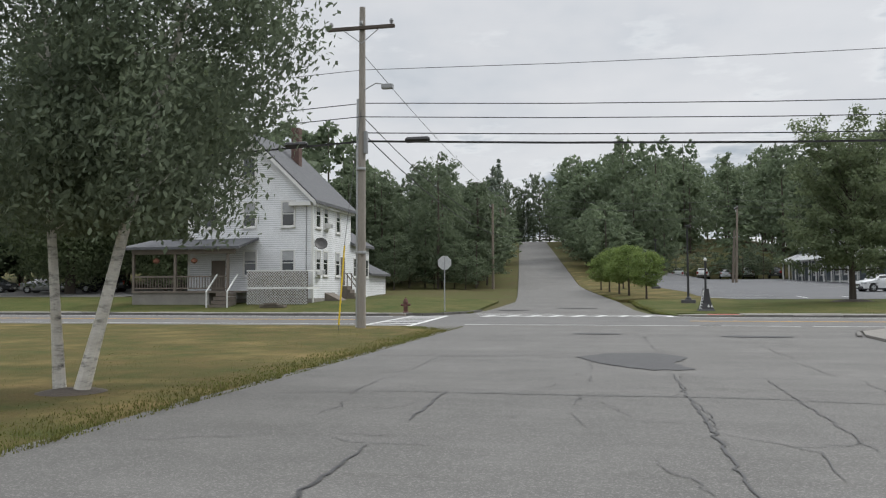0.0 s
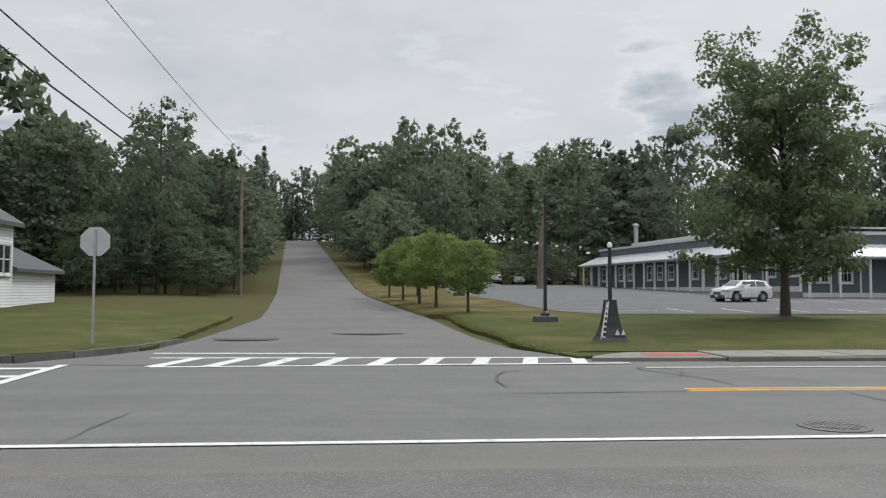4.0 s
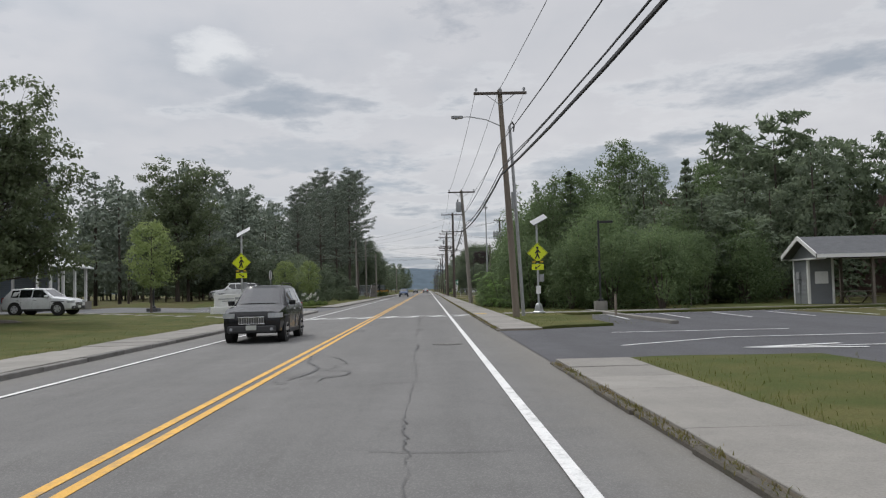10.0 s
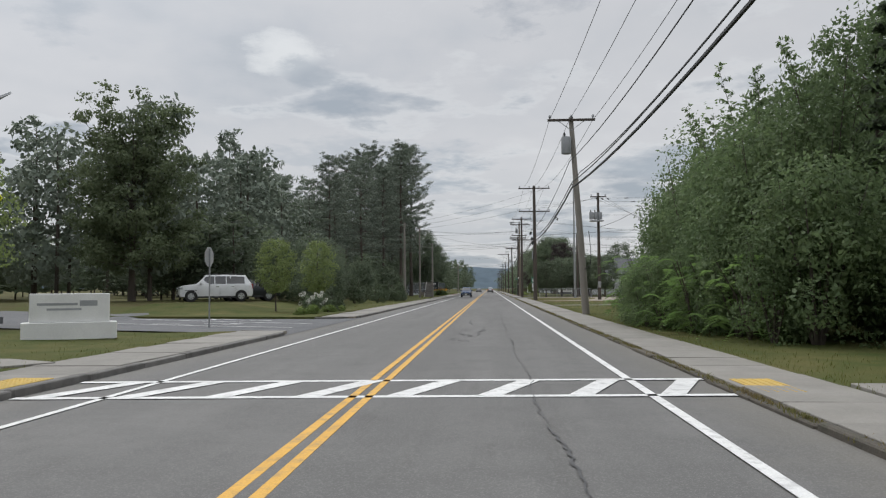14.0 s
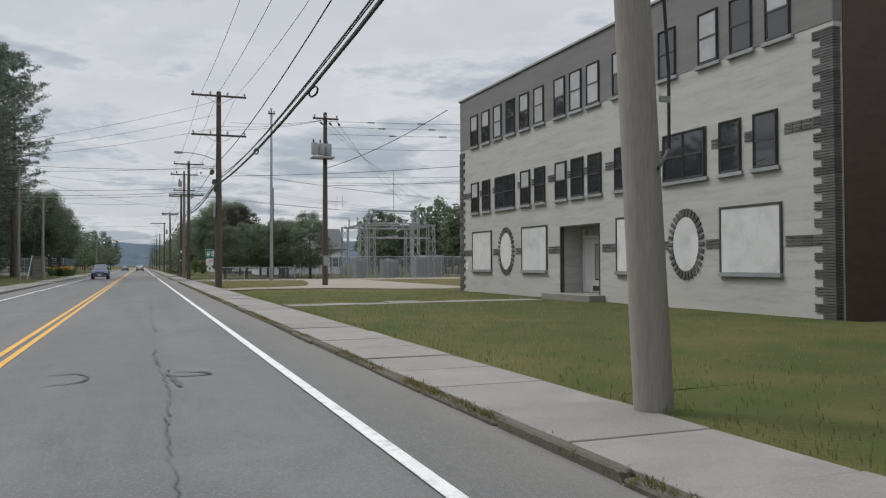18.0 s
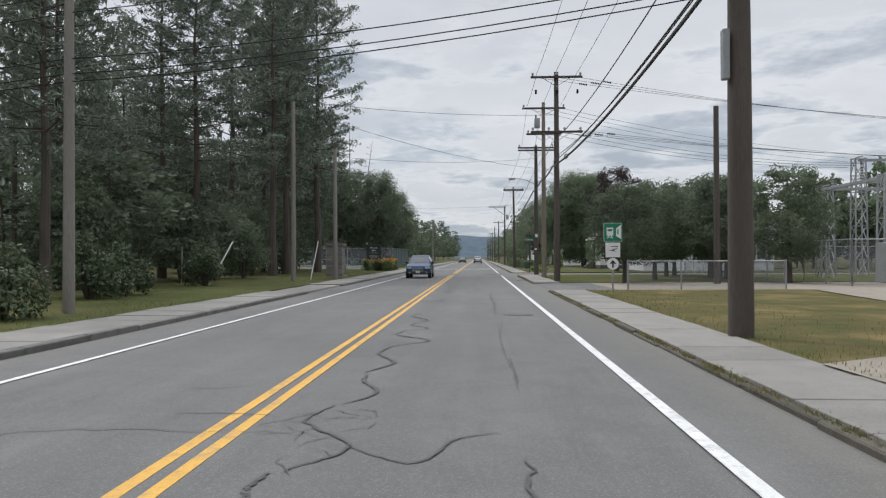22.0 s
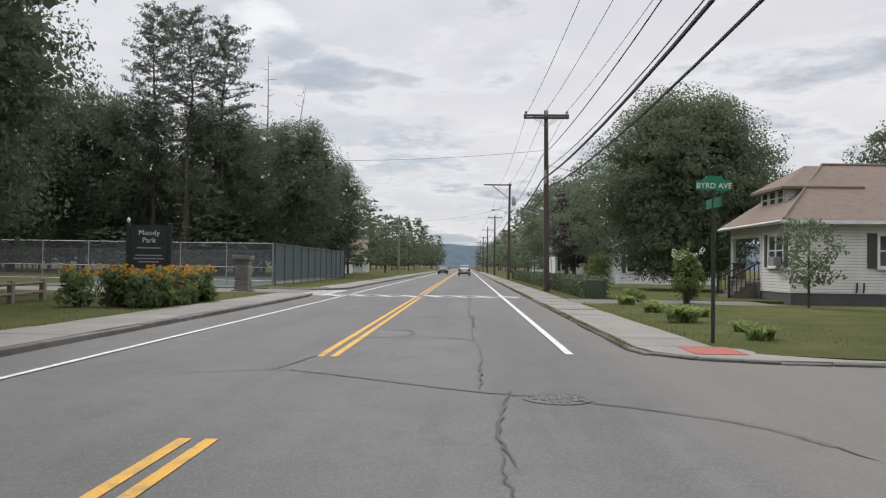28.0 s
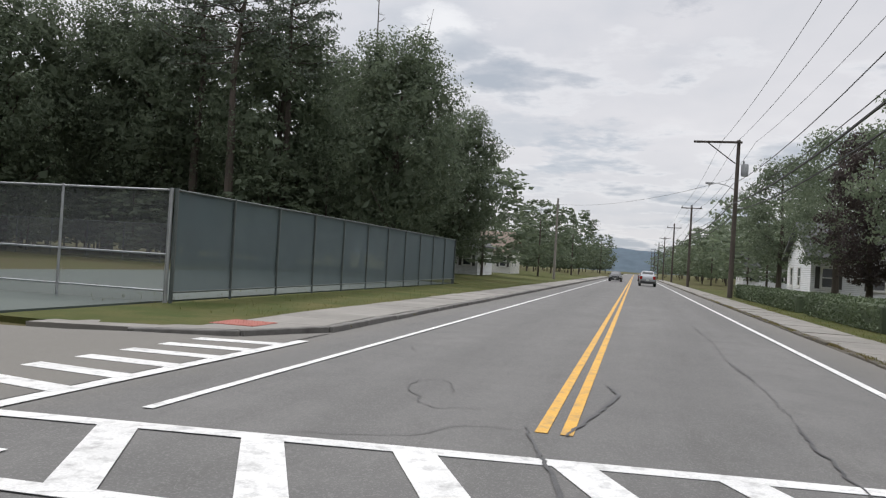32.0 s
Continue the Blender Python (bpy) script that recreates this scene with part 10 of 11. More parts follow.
for which, x, y, a, k in ((2, 86.0, -11.4, 0.3, 0.9), (2, 84.2, -13.4, 1.3, 0.95), (2, 82.6, -15.8, 2.3, 1.0), (0, 90.2, -12.8, 3.3, 0.9), (2, 88.0, -16.2, 4.3, 1.1), (2, 107.6, -10.4, 0.8, 0.6), (2, 105.4, -9.2, 1.8, 0.55), (2, 103.6, -8.7, 2.6, 0.5), (2, 101.4, -8.5, 0.1, 0.5), (2, 98.4, -8.4, 4.1, 0.5), (2, 106.3, -8.9, 0.7, 0.42), (2, 104.8, -8.2, 3.0, 0.4), (2, 103.0, -7.9, 1.7, 0.38), (2, 101.9, -7.7, 5.1, 0.36), (2, 100.6, -7.7, 2.2, 0.4), (2, 99.2, -7.7, 0.9, 0.38)):
    again(wild[which], x, y, a, k, label=THICKET, group="shrubs of the thicket")
light_bush = place(make_shrub("round_bush", 34, 5.4, 3.0, 9000, 0.075, LEAF_LIGHT, "light green rounded bush at the edge of the rest area", lobes=30), 90.5, -17.2, 0.5, 0.85)
again(light_bush, 262, -11.8, 1.0, 0.5, label="light green rounded bush behind the hedge")
again(light_bush, 86.4, -14.2, 3.0, 0.62, label="light green rounded bush at the edge of the rest area", group="rest area bushes")
place(make_tree("young_tree", "broad", 35, 4.7, 1.75, 1.3, 7000, 0.055, LEAF_WILD, BARK, 0.05, "slender young tree with layered leaves at the kerb", count=9), 86.3, -18.6, 0.0)


aspen = place(make_tree("aspen_tree", "tall", 36, 14.6, 1.9, 3.5, 9500, 0.07, LEAF_WILD, BARK, 0.11, "slim tall aspen above the thicket", count=12, upright=True), 105.5, -19.5, 0.0)
again(aspen, 97.0, -23.7, 2.0, 0.76, label="slim tall aspen above the thicket", group="aspens above the thicket")
again(aspen, 112.0, -24.5, 4.0, 0.9, label="slim tall aspen above the thicket", group="aspens above the thicket")
place(make_tree("spruce_tree", "cone", 37, 9.4, 1.7, 0.6, 7000, 0.085, LEAF_DARK, BARK, 0.10, "dark pointed young spruce in the thicket", count=0), 92.0, -12.6, 0.0)


# sumac: arching stalks of paired leaflets
def make_sumac(seed, height, spread, fronds, label):
    rng = np.random.default_rng(seed)
    bush = empty("sumac_bush", label=label, category="shrub")
    cen, along = [], []
    for k in range(fronds):
        a = rng.uniform(0, 6.28)
        r0, z0 = spread * rng.uniform(0.1, 0.75), height * rng.uniform(0.06, 0.95)
        root = np.array([r0 * math.cos(a), r0 * math.sin(a), z0])
        b = a + rng.normal(0, 0.7)
        way = np.array([math.cos(b), math.sin(b), rng.uniform(-0.15, 1.0)])
        side = np.array([-math.sin(b), math.cos(b), 0.0])
        ln = rng.uniform(0.42, 0.68)
        for q in range(10):
            t = (q + 1) / 10
            mid = root + way * ln * t - np.array([0, 0, 0.75 * ln * t * t])
            for s in (1, -1):
                w = 0.125 * (1 - 0.55 * abs(t - 0.45))
                u = side * s * 0.9 + way * 0.42 - np.array([0, 0, 0.25])
                cen.append((mid, mid + u * w * 0.55 + way * w * 0.22, mid + u * w * 1.35, mid + u * w * 0.5 - way * w * 0.24))
    v = np.array(cen).reshape(-1, 3)
    part("fronds", array_mesh("fronds", v, np.arange(len(v)).reshape(-1, 4), LEAF_SUMAC), LEAF_SUMAC, bush)
    s = Shape()
    r2 = random.Random(seed)
    for k in range(6):
        a, d = k * 1.05, spread * r2.uniform(0.3, 0.7)
        s.tube([(0, 0, -0.05), (0.4 * d * math.cos(a), 0.4 * d * math.sin(a), 0.5 * height), (d * math.cos(a), d * math.sin(a), 0.9 * height)], [0.035, 0.025, 0.01], 5)
    part("stem", s, BARK, bush)
    return bush


SUMAC = "bright green sumac with long feathered leaves by the sidewalk"
sumac = place(make_sumac(41, 2.4, 1.5, 110, SUMAC), 97.6, -8.7, 0.0)
for x, y, a, k in ((101.6, -8.9, 1.0, 0.9), (103.9, -8.8, 2.2, 0.8), (94.6, -8.6, 3.0, 1.0), (99.6, -8.3, 4.1, 0.7), (91.4, -8.6, 5.0, 0.95), (105.8, -9.3, 0.5, 0.8), (96.0, -8.1, 2.0, 0.62), (102.8, -8.1, 5.5, 0.6), (104.6, -8.3, 1.2, 0.62), (101.2, -7.75, 3.3, 0.5), (100.0, -7.7, 0.4, 0.42), (106.6, -9.2, 2.7, 0.7), (98.4, -7.8, 4.6, 0.5)):
    again(sumac, x, y, a, k, label=SUMAC, group="sumac bushes")
for x, y, a, k in ((105.2, -8.6, 0.9, 1.25), (100.6, -8.1, 4.9, 1.1), (104.2, -7.55, 1.6, 0.62), (98.0, -8.0, 3.9, 1.0), (94.4, -7.9, 5.6, 1.0)):
    again(sumac, x, y, a, k, label=SUMAC, group="sumac bushes")
# long shoots that stand out above the thicket
def make_shoots(seed, height, count, label):
    rng = np.random.default_rng(seed)
    bush = empty("cherry_shoots", label=label, category="shrub")
    wood, cen, way = Shape(), [], []
    for k in range(count):
        a = k * 2.4 + rng.uniform(-0.5, 0.5)
        tall, out = height * rng.uniform(0.72, 1.0), rng.uniform(0.5, 1.7)
        stem = [np.array([out * t * t * math.cos(a), out * t * t * math.sin(a), tall * t]) for t in np.linspace(0, 1, 9)]
        wood.tube([q.tolist() for q in stem], [0.035 - 0.0037 * j for j in range(9)], 5)
        for q in range(26):
            t = 0.5 + 0.5 * q / 25
            root = np.array([out * t * t * math.cos(a), out * t * t * math.sin(a), tall * t])
            b = q * 2.4 + a
            long = 0.75 * (1.12 - t) + 0.12
            tip = root + long * np.array([math.cos(b), math.sin(b), 0.45])
            wood.tube([root.tolist(), (0.5 * (root + tip) + np.array([0, 0, 0.03])).tolist(), tip.tolist()], [0.008, 0.005, 0.002], 3)
            for j in range(9):
                cen.append(root + (tip - root) * (0.2 + 0.8 * j / 8) + rng.normal(0, 0.035, 3))
                way.append((math.cos(b) * 0.4, math.sin(b) * 0.4, 0.8))
    p = np.array(cen)
    v, f = cards(p, 0.065 * rng.uniform(0.7, 1.3, len(p)), rng, 1.4, 0.5, face=np.array(way), loose=0.8)
    part("foliage", array_mesh("foliage", v, f, LEAF_WILD), LEAF_WILD, bush)
    part("stem", wood, BARK, bush)
    return bush


SHOOTS = "long leafy cherry shoots standing out above the thicket"
shoots = place(make_shoots(43, 8.6, 7, SHOOTS), 107.2, -12.4, 0.0)
for x, y, a, k in ((104.0, -11.2, 1.3, 0.96), (100.6, -10.6, 2.6, 1.02), (97.0, -10.8, 3.7, 1.05), (92.8, -11.4, 5.0, 1.0), (108.8, -12.2, 4.2, 0.86)):
    again(shoots, x, y, a, k, label=SHOOTS, group="shoots above the thicket")
over = place(make_tree("cherry_tree", "weep", 42, 9.0, 3.0, 3.0, 11000, 0.066, LEAF_WILD, BARK, 0.12, "wild cherry with drooping twigs above the thicket", count=10, upright=True), 99.0, -13.2, 0.0)
again(over, 93.0, -12.8, 2.0, 1.05, label="wild cherry with drooping twigs above the thicket")
again(over, 106.8, -14.6, 4.0, 0.95, label="wild cherry with drooping twigs above the thicket")
for x, y, a, k in ((110.5, -17.2, 1.0, 1.1), (108.0, -20.4, 2.6, 1.5), (104.5, -26.8, 3.9, 1.3), (113.5, -20.8, 5.0, 1.25)):
    again(over, x, y, a, k, label="tall wild cherry beside the factory end wall", group="cherries beside the factory")

# verge on the pine side
JUNIPER = foliage("juniper_scales", (0.095, 0.125, 0.072), (0.130, 0.165, 0.092), (0.075, 0.100, 0.058), through=0.25)
bush = place(make_shrub("evergreen_bush", 51, 2.2, 1.35, 2600, 0.07, JUNIPER, "dark clipped evergreen bush on the verge", lobes=18), 158.0, 8.6, 0.0)
for x, y, a, k in ((160.6, 9.0, 1.0, 1.0), (162.8, 8.8, 2.0, 0.85), (171.6, 11.2, 3.0, 1.1), (174.0, 11.0, 4.0, 0.95), (184, 11.5, 5.0, 1.0), (121.0, 8.2, 0.5, 0.62), (119.2, 8.4, 2.5, 0.5), (149.5, 9.5, 1.5, 0.9), (144.5, 11, 2.0, 1.1)):
    again(bush, x, y, a, k, label="dark evergreen bush on the verge", group="evergreen bushes on the verge")
big = place(make_shrub("woodland_edge_bush", 52, 5.6, 2.8, 5600, 0.105, LEAF_DARK, "tall leafy bush below the pines", lobes=24), 134.5, 13.5, 0.0)
for x, y, a, k in ((130.6, 12.0, 1.0, 0.75), (133.0, 16.2, 2.0, 1.0), (137, 12.4, 3.0, 0.9), (141, 13, 4.0, 1.0), (147, 14, 5.0, 1.1), (153, 14.5, 0.3, 0.9), (166, 14, 1.3, 1.0), (179.5, 16, 2.2, 1.0), (190, 15, 3.1, 1.0), (197, 13.5, 4.0, 0.8), (206, 15.5, 5.0, 1.1), (215, 16, 0.7, 1.1), (225, 19, 2.7, 1.2), (232, 24, 3.3, 1.3)):
    again(big, x, y, a, k, label="tall leafy bush below the pines", group="bushes below the pines")

for x, y, a, k in ((178.6, -36.8, 0.8, 0.66), (177.6, -38.6, 2.0, 0.72), (176.4, -40.4, 3.3, 0.66), (175.2, -42.2, 4.4, 0.6), (178.9, -35.4, 1.4, 0.5)):
    again(big, x, y, a, k, label="dark dense bush at the edge of the gravel yard", group="bushes of the gravel yard")

# white hydrangea and ground cover in the bed
PETAL_WHITE = foliage("white_petals", (0.62, 0.62, 0.56), (0.70, 0.70, 0.66), (0.52, 0.53, 0.46), spread=0.1)
PETAL_YELLOW = foliage("yellow_petals", (0.62, 0.38, 0.03), (0.66, 0.28, 0.025), (0.50, 0.26, 0.03), spread=0.1)
PETAL_ORANGE = foliage("orange_petals", (0.60, 0.20, 0.05), (0.55, 0.24, 0.16), (0.48, 0.13, 0.05), spread=0.1)


def blossoms(parent, seed, spots, radius, n, size, material, name="blossom"):
    rng = np.random.default_rng(seed)
    for x, y, z in spots:
        p = rng.normal(size=(n, 3))
        p /= np.linalg.norm(p, axis=1, keepdims=True)
        v, f = cards(np.array([x, y, z]) + p * radius, size * rng.uniform(0.7, 1.2, n), rng, 1.0)
        part(name, array_mesh(name, v, f, material), material, parent)


hyd = place(make_shrub("hydrangea", 53, 0.9, 0.75, 1500, 0.06, LEAF_MAPLE, "hydrangea bush with round white flower heads", lobes=12), 115.6, 8.4, 0.0, 1.3)
r = random.Random(5)
blossoms(hyd, 54, [(0.62 * math.cos(k * 2.4) * r.uniform(0.3, 1), 0.62 * math.sin(k * 2.4) * r.uniform(0.3, 1), r.uniform(0.45, 0.95)) for k in range(22)], 0.085, 34, 0.035, PETAL_WHITE)
low = place(make_shrub("low_shrub", 55, 0.5, 0.7, 900, 0.05, LEAF_LIGHT, "low spreading shrub in a planted bed", lobes=10), 114.0, 8.2, 0.0)
for x, y, k in ((113.0, 8.6, 0.8), (117.6, 7.9, 0.9), (119.8, 7.6, 0.7)):
    again(low, x, y, x, k, label="low spreading shrub in a planted bed", group="low shrubs in the bed")


# daylily and coneflower bed at the park entrance
def strands(rng, x, y, z, n, tall, wide, bend=0.5):
    """Arching blades as two-piece ribbons: verts and quads."""
    a = rng.uniform(0, 6.28, n)
    out = rng.uniform(0.2, 1.0, n) * bend * tall
    h = tall * rng.uniform(0.55, 1.1, n)
    dx, dy = np.cos(a), np.sin(a)
    sx, sy = -dy * wide, dx * wide
    x, y, z = np.broadcast_to(x, n), np.broadcast_to(y, n), np.broadcast_to(z, n)
    rows = []
    for t, w in ((0.0, 1.0), (0.55, 0.9), (1.0, 0.12)):
        px, py, pz = x + dx * out * t * t, y + dy * out * t * t, z + h * (t if t < 1 else 0.86 + 0.14 * (1 - bend))
        rows += [np.stack([px - sx * w, py - sy * w, pz], 1), np.stack([px + sx * w, py + sy * w, pz], 1)]
    v = np.stack(rows, 1).reshape(-1, 3)
    k = 6 * np.arange(n)[:, None]
    f = np.concatenate([k + np.array([0, 1, 3, 2]), k + np.array([2, 3, 5, 4])])
    return v, f


def clump(name, seed, n, tall, wide, radius, material, label, category="plant", bend=0.6):
    rng = np.random.default_rng(seed)
    rr, a = radius * np.sqrt(rng.uniform(0, 1, n)), rng.uniform(0, 6.28, n)
    v, f = strands(rng, rr * np.cos(a), rr * np.sin(a), 0.0 * rr, n, tall, wide, bend)
    ob = empty(name, label=label, category=category)
    part("leaves", array_mesh("leaves", v, f, material), material, ob)
    return ob


BED = "tall flowering perennials with yellow and orange blooms"
lily = make_shrub("perennial_plant", 61, 1.05, 0.62, 1300, 0.045, LEAF_WILD, BED, "plant", 2.0, 18)
place(lily, 228.6, 7.6, 0.0)
blossoms(lily, 62, [(0.6 * math.cos(k * 2.4) * r.uniform(0.2, 1), 0.6 * math.sin(k * 2.4) * r.uniform(0.2, 1), r.uniform(0.85, 1.22)) for k in range(34)], 0.04, 10, 0.028, PETAL_YELLOW)
cone = make_shrub("perennial_plant", 63, 0.85, 0.66, 1300, 0.045, LEAF_WILD, BED, "plant", 2.0, 18)
place(cone, 229.7, 8.4, 1.0)
blossoms(cone, 64, [(0.6 * math.cos(k * 2.4) * r.uniform(0.2, 1), 0.6 * math.sin(k * 2.4) * r.uniform(0.2, 1), r.uniform(0.7, 1.05)) for k in range(18)], 0.04, 10, 0.028, PETAL_ORANGE)
for k in range(17):
    x, y = 228.2 + 0.75 * (k % 8) + r.uniform(-0.2, 0.2), 7.4 + 1.15 * (k // 8) + r.uniform(-0.3, 0.3)
    again(lily if r.random() < 0.7 else cone, x, y, r.uniform(0, 6), r.uniform(0.72, 1.1), label=BED, group="perennials in the park bed")

for k in range(9):
    again(low, 228.6 + 0.65 * k, 7.6 + 0.5 * (k % 3), k * 1.0, 1.5, label="leafy perennial clump in the flower bed", group="leafy clumps in the park bed")

# hostas and daylilies before the bungalow
HOSTA = foliage("hosta_leaves", (0.25, 0.31, 0.10), (0.36, 0.41, 0.19), (0.18, 0.24, 0.08), spread=0.2)
hosta = place(clump("hosta", 65, 110, 0.42, 0.05, 0.30, HOSTA, "arching clump of pale green hosta leaves", bend=1.1), 235.3, -8.5, 0.0)
for x, y, k in ((230.0, -8.3, 1.0), (225.6, -8.0, 1.25), (220.5, -8.2, 0.8), (232.5, -8.8, 0.9), (228.0, -9.2, 0.8), (222.6, -8.6, 0.7)):
    again(hosta, x, y, x, k, label="arching clump of pale green hosta leaves", group="hostas on the front lawn")
again(low, 237.6, -9.2, 1.0, 1.1, label="low flowering shrub beside the house drive")
flowering = place(make_shrub("flowering_bush", 66, 2.3, 1.1, 2600, 0.07, LEAF_LIGHT, "light green bush with white flower heads beside the drive", lobes=14), 237.4, -11.4, 0.0)
blossoms(flowering, 67, [(0.9 * math.cos(k * 2.4) * r.uniform(0.4, 1), 0.9 * math.sin(k * 2.4) * r.uniform(0.4, 1), r.uniform(1.0, 2.2)) for k in range(16)], 0.09, 22, 0.04, PETAL_WHITE)
place(make_tree("lilac_tree", "broad", 68, 3.6, 1.5, 0.9, 1700, 0.07, LEAF_MAPLE, BARK, 0.05, "sparse small lilac before the bungalow wall", count=11, upright=True), 234.6, -15.2, 0.0)


# clipped hedges
def hedge(x0, x1, y0, y1, h, seed):
    rng = np.random.default_rng(seed)
    n = int((x1 - x0) * 330)
    p = np.stack([rng.uniform(x0, x1, n), rng.uniform(y0, y1, n), rng.uniform(0.04, h, n)], 1)
    face = rng.integers(0, 4, n)
    p[face == 0, 2] = h + rng.normal(0, 0.03, (face == 0).sum())
    p[face == 1, 1] = y1 + rng.normal(0, 0.035, (face == 1).sum())
    p[face == 2, 1] = y0 + rng.normal(0, 0.035, (face == 2).sum())
    p[:, 2] += 0.09
    v, f = cards(p, 0.055 * rng.uniform(0.6, 1.4, n), rng, 1.1)
    ob = empty("clipped_hedge", label="clipped dark green hedge along the sidewalk", category="hedge", group="hedges along the sidewalk")
    part("foliage", array_mesh("foliage", v, f, JUNIPER), JUNIPER, ob)
    part("stem", Shape().box(x0 + 0.1, y0 + 0.12, 0.05, x1 - 0.1, y1 - 0.12, h - 0.02, 0.1), LEAF_DARK, ob, "dark inner twigs")


hedge(241.3, 249.5, -8.9, -7.7, 0.98, 71)
hedge(250.4, 262.0, -8.9, -7.7, 0.92, 72)
hedge(264.0, 275.0, -8.9, -7.8, 0.95, 73)
hedge(277.0, 300.0, -8.9, -7.8, 0.9, 74)

# trees of the depot and of the houses
depot = place(make_tree("roadside_tree", "broad", 81, 7.6, 3.1, 1.6, 13500, 0.082, LEAF_DARK, BARK, 0.16, "dark round roadside tree", count=10), 188.6, -10.2, 0.0, 0.74)
for x, y, a, k in ((194, -13.0, 1.0, 0.84), (191.5, -16.2, 2.0, 0.84), (197.5, -17.5, 3.0, 0.92), (202, -15.6, 4.0, 0.85), (188.0, -18.8, 5.0, 0.85), (205.4, -17.0, 4.6, 0.9), (194.8, -17.6, 0.4, 0.85), (200.4, -18.2, 3.6, 0.82)):
    again(depot, x, y, a, k, label="dark round roadside tree", group="trees beside the gravel drive")
purple = place(make_tree("purple_maple", "tall", 82, 11.4, 3.2, 1.8, 14000, 0.092, LEAF_PURPLE, BARK, 0.19, "dark purple-leaved maple before the house"), 221.0, -15.4, 0.0, 0.92)
again(purple, 287, -13.5, 2.0, 0.95, label="dark purple-leaved maple along the far lawns")
place(make_tree("round_maple", "broad", 83, 16.4, 8.1, 1.5, 88000, 0.098, LEAF_MAPLE, BARK, 0.36, "huge round-crowned maple behind the bungalow", count=14), 258.5, -17.2, 0.0, 0.86)
pale = place(make_tree("ash_tree", "broad", 84, 12.5, 4.2, 3.0, 11000, 0.11, LEAF_BIRCH, BARK, 0.22, "tall grey-green ash along the far lawns", count=12, upright=True), 281.5, -15.0, 0.0)
for x, y, a, k in ((297, -14, 1.0, 1.0), (308, -15.5, 2.0, 0.9), (316, -13.5, 3.0, 1.05), (261.5, -33, 4.0, 1.0)):
    again(pale, x, y, a, k, label="tall grey-green ash along the far lawns", group="ashes along the far lawns")

# park trees behind and beside the court
park_tree = place(make_tree("park_oak", "broad", 85, 21, 6.6, 3.0, 30000, 0.118, LEAF_DARK, BARK, 0.36, "tall broad oak behind the tennis court", count=14, upright=True), 258, 51, 0.0)
for x, y, a, k in ((246, 51, 1.0, 1.0), (268, 53, 2.0, 1.05), (279, 51, 3.0, 1.0), (290, 48, 4.0, 1.05), (296, 37, 0.5, 1.05), (294.5, 27, 1.4, 0.98), (292.5, 16.6, 2.4, 0.88), (303, 24, 3.3, 0.95), (236, 44, 4.4, 1.15), (303, 14.5, 2.9, 0.72), (243, 38, 0.2, 1.1), (236.4, 19.4, 4.9, 0.92), (297, 43.5, 1.9, 1.1)):
    again(park_tree, x, y, a, k, label="tall broad oak behind the tennis court", group="oaks round the tennis court")
old_pine = place(make_tree("old_pine", "pine", 87, 28, 5.4, 8.5, 15000, 0.125, LEAF_PINE, BARK, 0.30, "tall old pine at the edge of the road", count=26), 219, 13.0, 0.0, 1.02)
for x, y, a, k in ((211, 14.0, 1.0, 0.98), (203.5, 13.2, 2.2, 0.9), (191, 14.5, 3.1, 0.74), (176.5, 15.5, 4.4, 0.68), (226.5, 17.5, 5.2, 0.94), (167, 18, 0.6, 0.64), (215, 20, 1.8, 1.0), (197, 19, 2.9, 0.85), (184, 19, 3.9, 0.75)):
    again(old_pine, x, y, a, k, label="tall old pine at the edge of the road", group="old pines at the road edge")
tall_pine = place(make_tree("tall_pine", "pine", 86, 29, 4.8, 15, 7000, 0.15, LEAF_PINE, BARK, 0.34, "tall pine with a bare trunk above the park trees", count=22), 290, 28.5, 0.0)
again(tall_pine, 293.5, 33.5, 2.0, 1.04, label="tall pine with a bare trunk above the park trees")
again(tall_pine, 293, 25.5, 4.0, 0.98, label="tall pine with a bare trunk above the park trees")
for x, y, h, seed in ((310, 25, 31, 91), (314, 21.5, 28, 92)):
    dead = empty("dead_tree", Matrix.Translation((x, y, land(x, y))), label="leafless dead spruce between the park trees", category="tree", group="dead spruces")
    part("trunk", limbs(h, 0.2, 6, 3.2, seed, 26, upright=None), BARK, dead, smooth=True)
woods("park_backwoods", belt(13, 40, (232, 330), (60, 84), ("broad", "tall", "pine"), (19, 25), (4.5, 6.5)) + belt(14, 16, (299, 330), (20, 60), ("broad", "tall"), (12, 17), (4.5, 6.0)), "dense woods behind the park", LEAF_DARK, seed=13, n=1150)
woods("crest_backwoods", belt(14, 26, (-40, 25), (197, 222), ("pine", "cone", "broad"), (10, 15), (4, 5.5)), "pines closing the view at the hill crest", LEAF_DARK, seed=14, n=900)
woods("park_underbrush", belt(17, 60, (214, 310), (49, 64), ("broad", "broad"), (4, 8), (2.8, 4.2)) + belt(18, 34, (289, 316), (13, 50), ("broad", "tall"), (4.5, 9), (2.8, 4.2)), "dense brush below the park trees", LEAF_DARK, seed=17, n=600, card=0.42)
woods("yard_trees", belt(15, 10, (150, 170), (-60, -42), ("broad", "broad"), (8, 12), (3.5, 5)) + belt(19, 34, (218.5, 262), (-75, -37), ("broad", "broad", "tall"), (8.5, 13), (3.4, 5)) + belt(20, 14, (189, 207), (-96, -72), ("broad", "broad"), (9, 13), (3.4, 5)) + belt(29, 5, (189, 196), (-62, -45), ("broad", "tall"), (7, 10), (2.4, 3.2)), "round leafy trees behind the yard", LEAF_MAPLE, seed=15, n=1300)


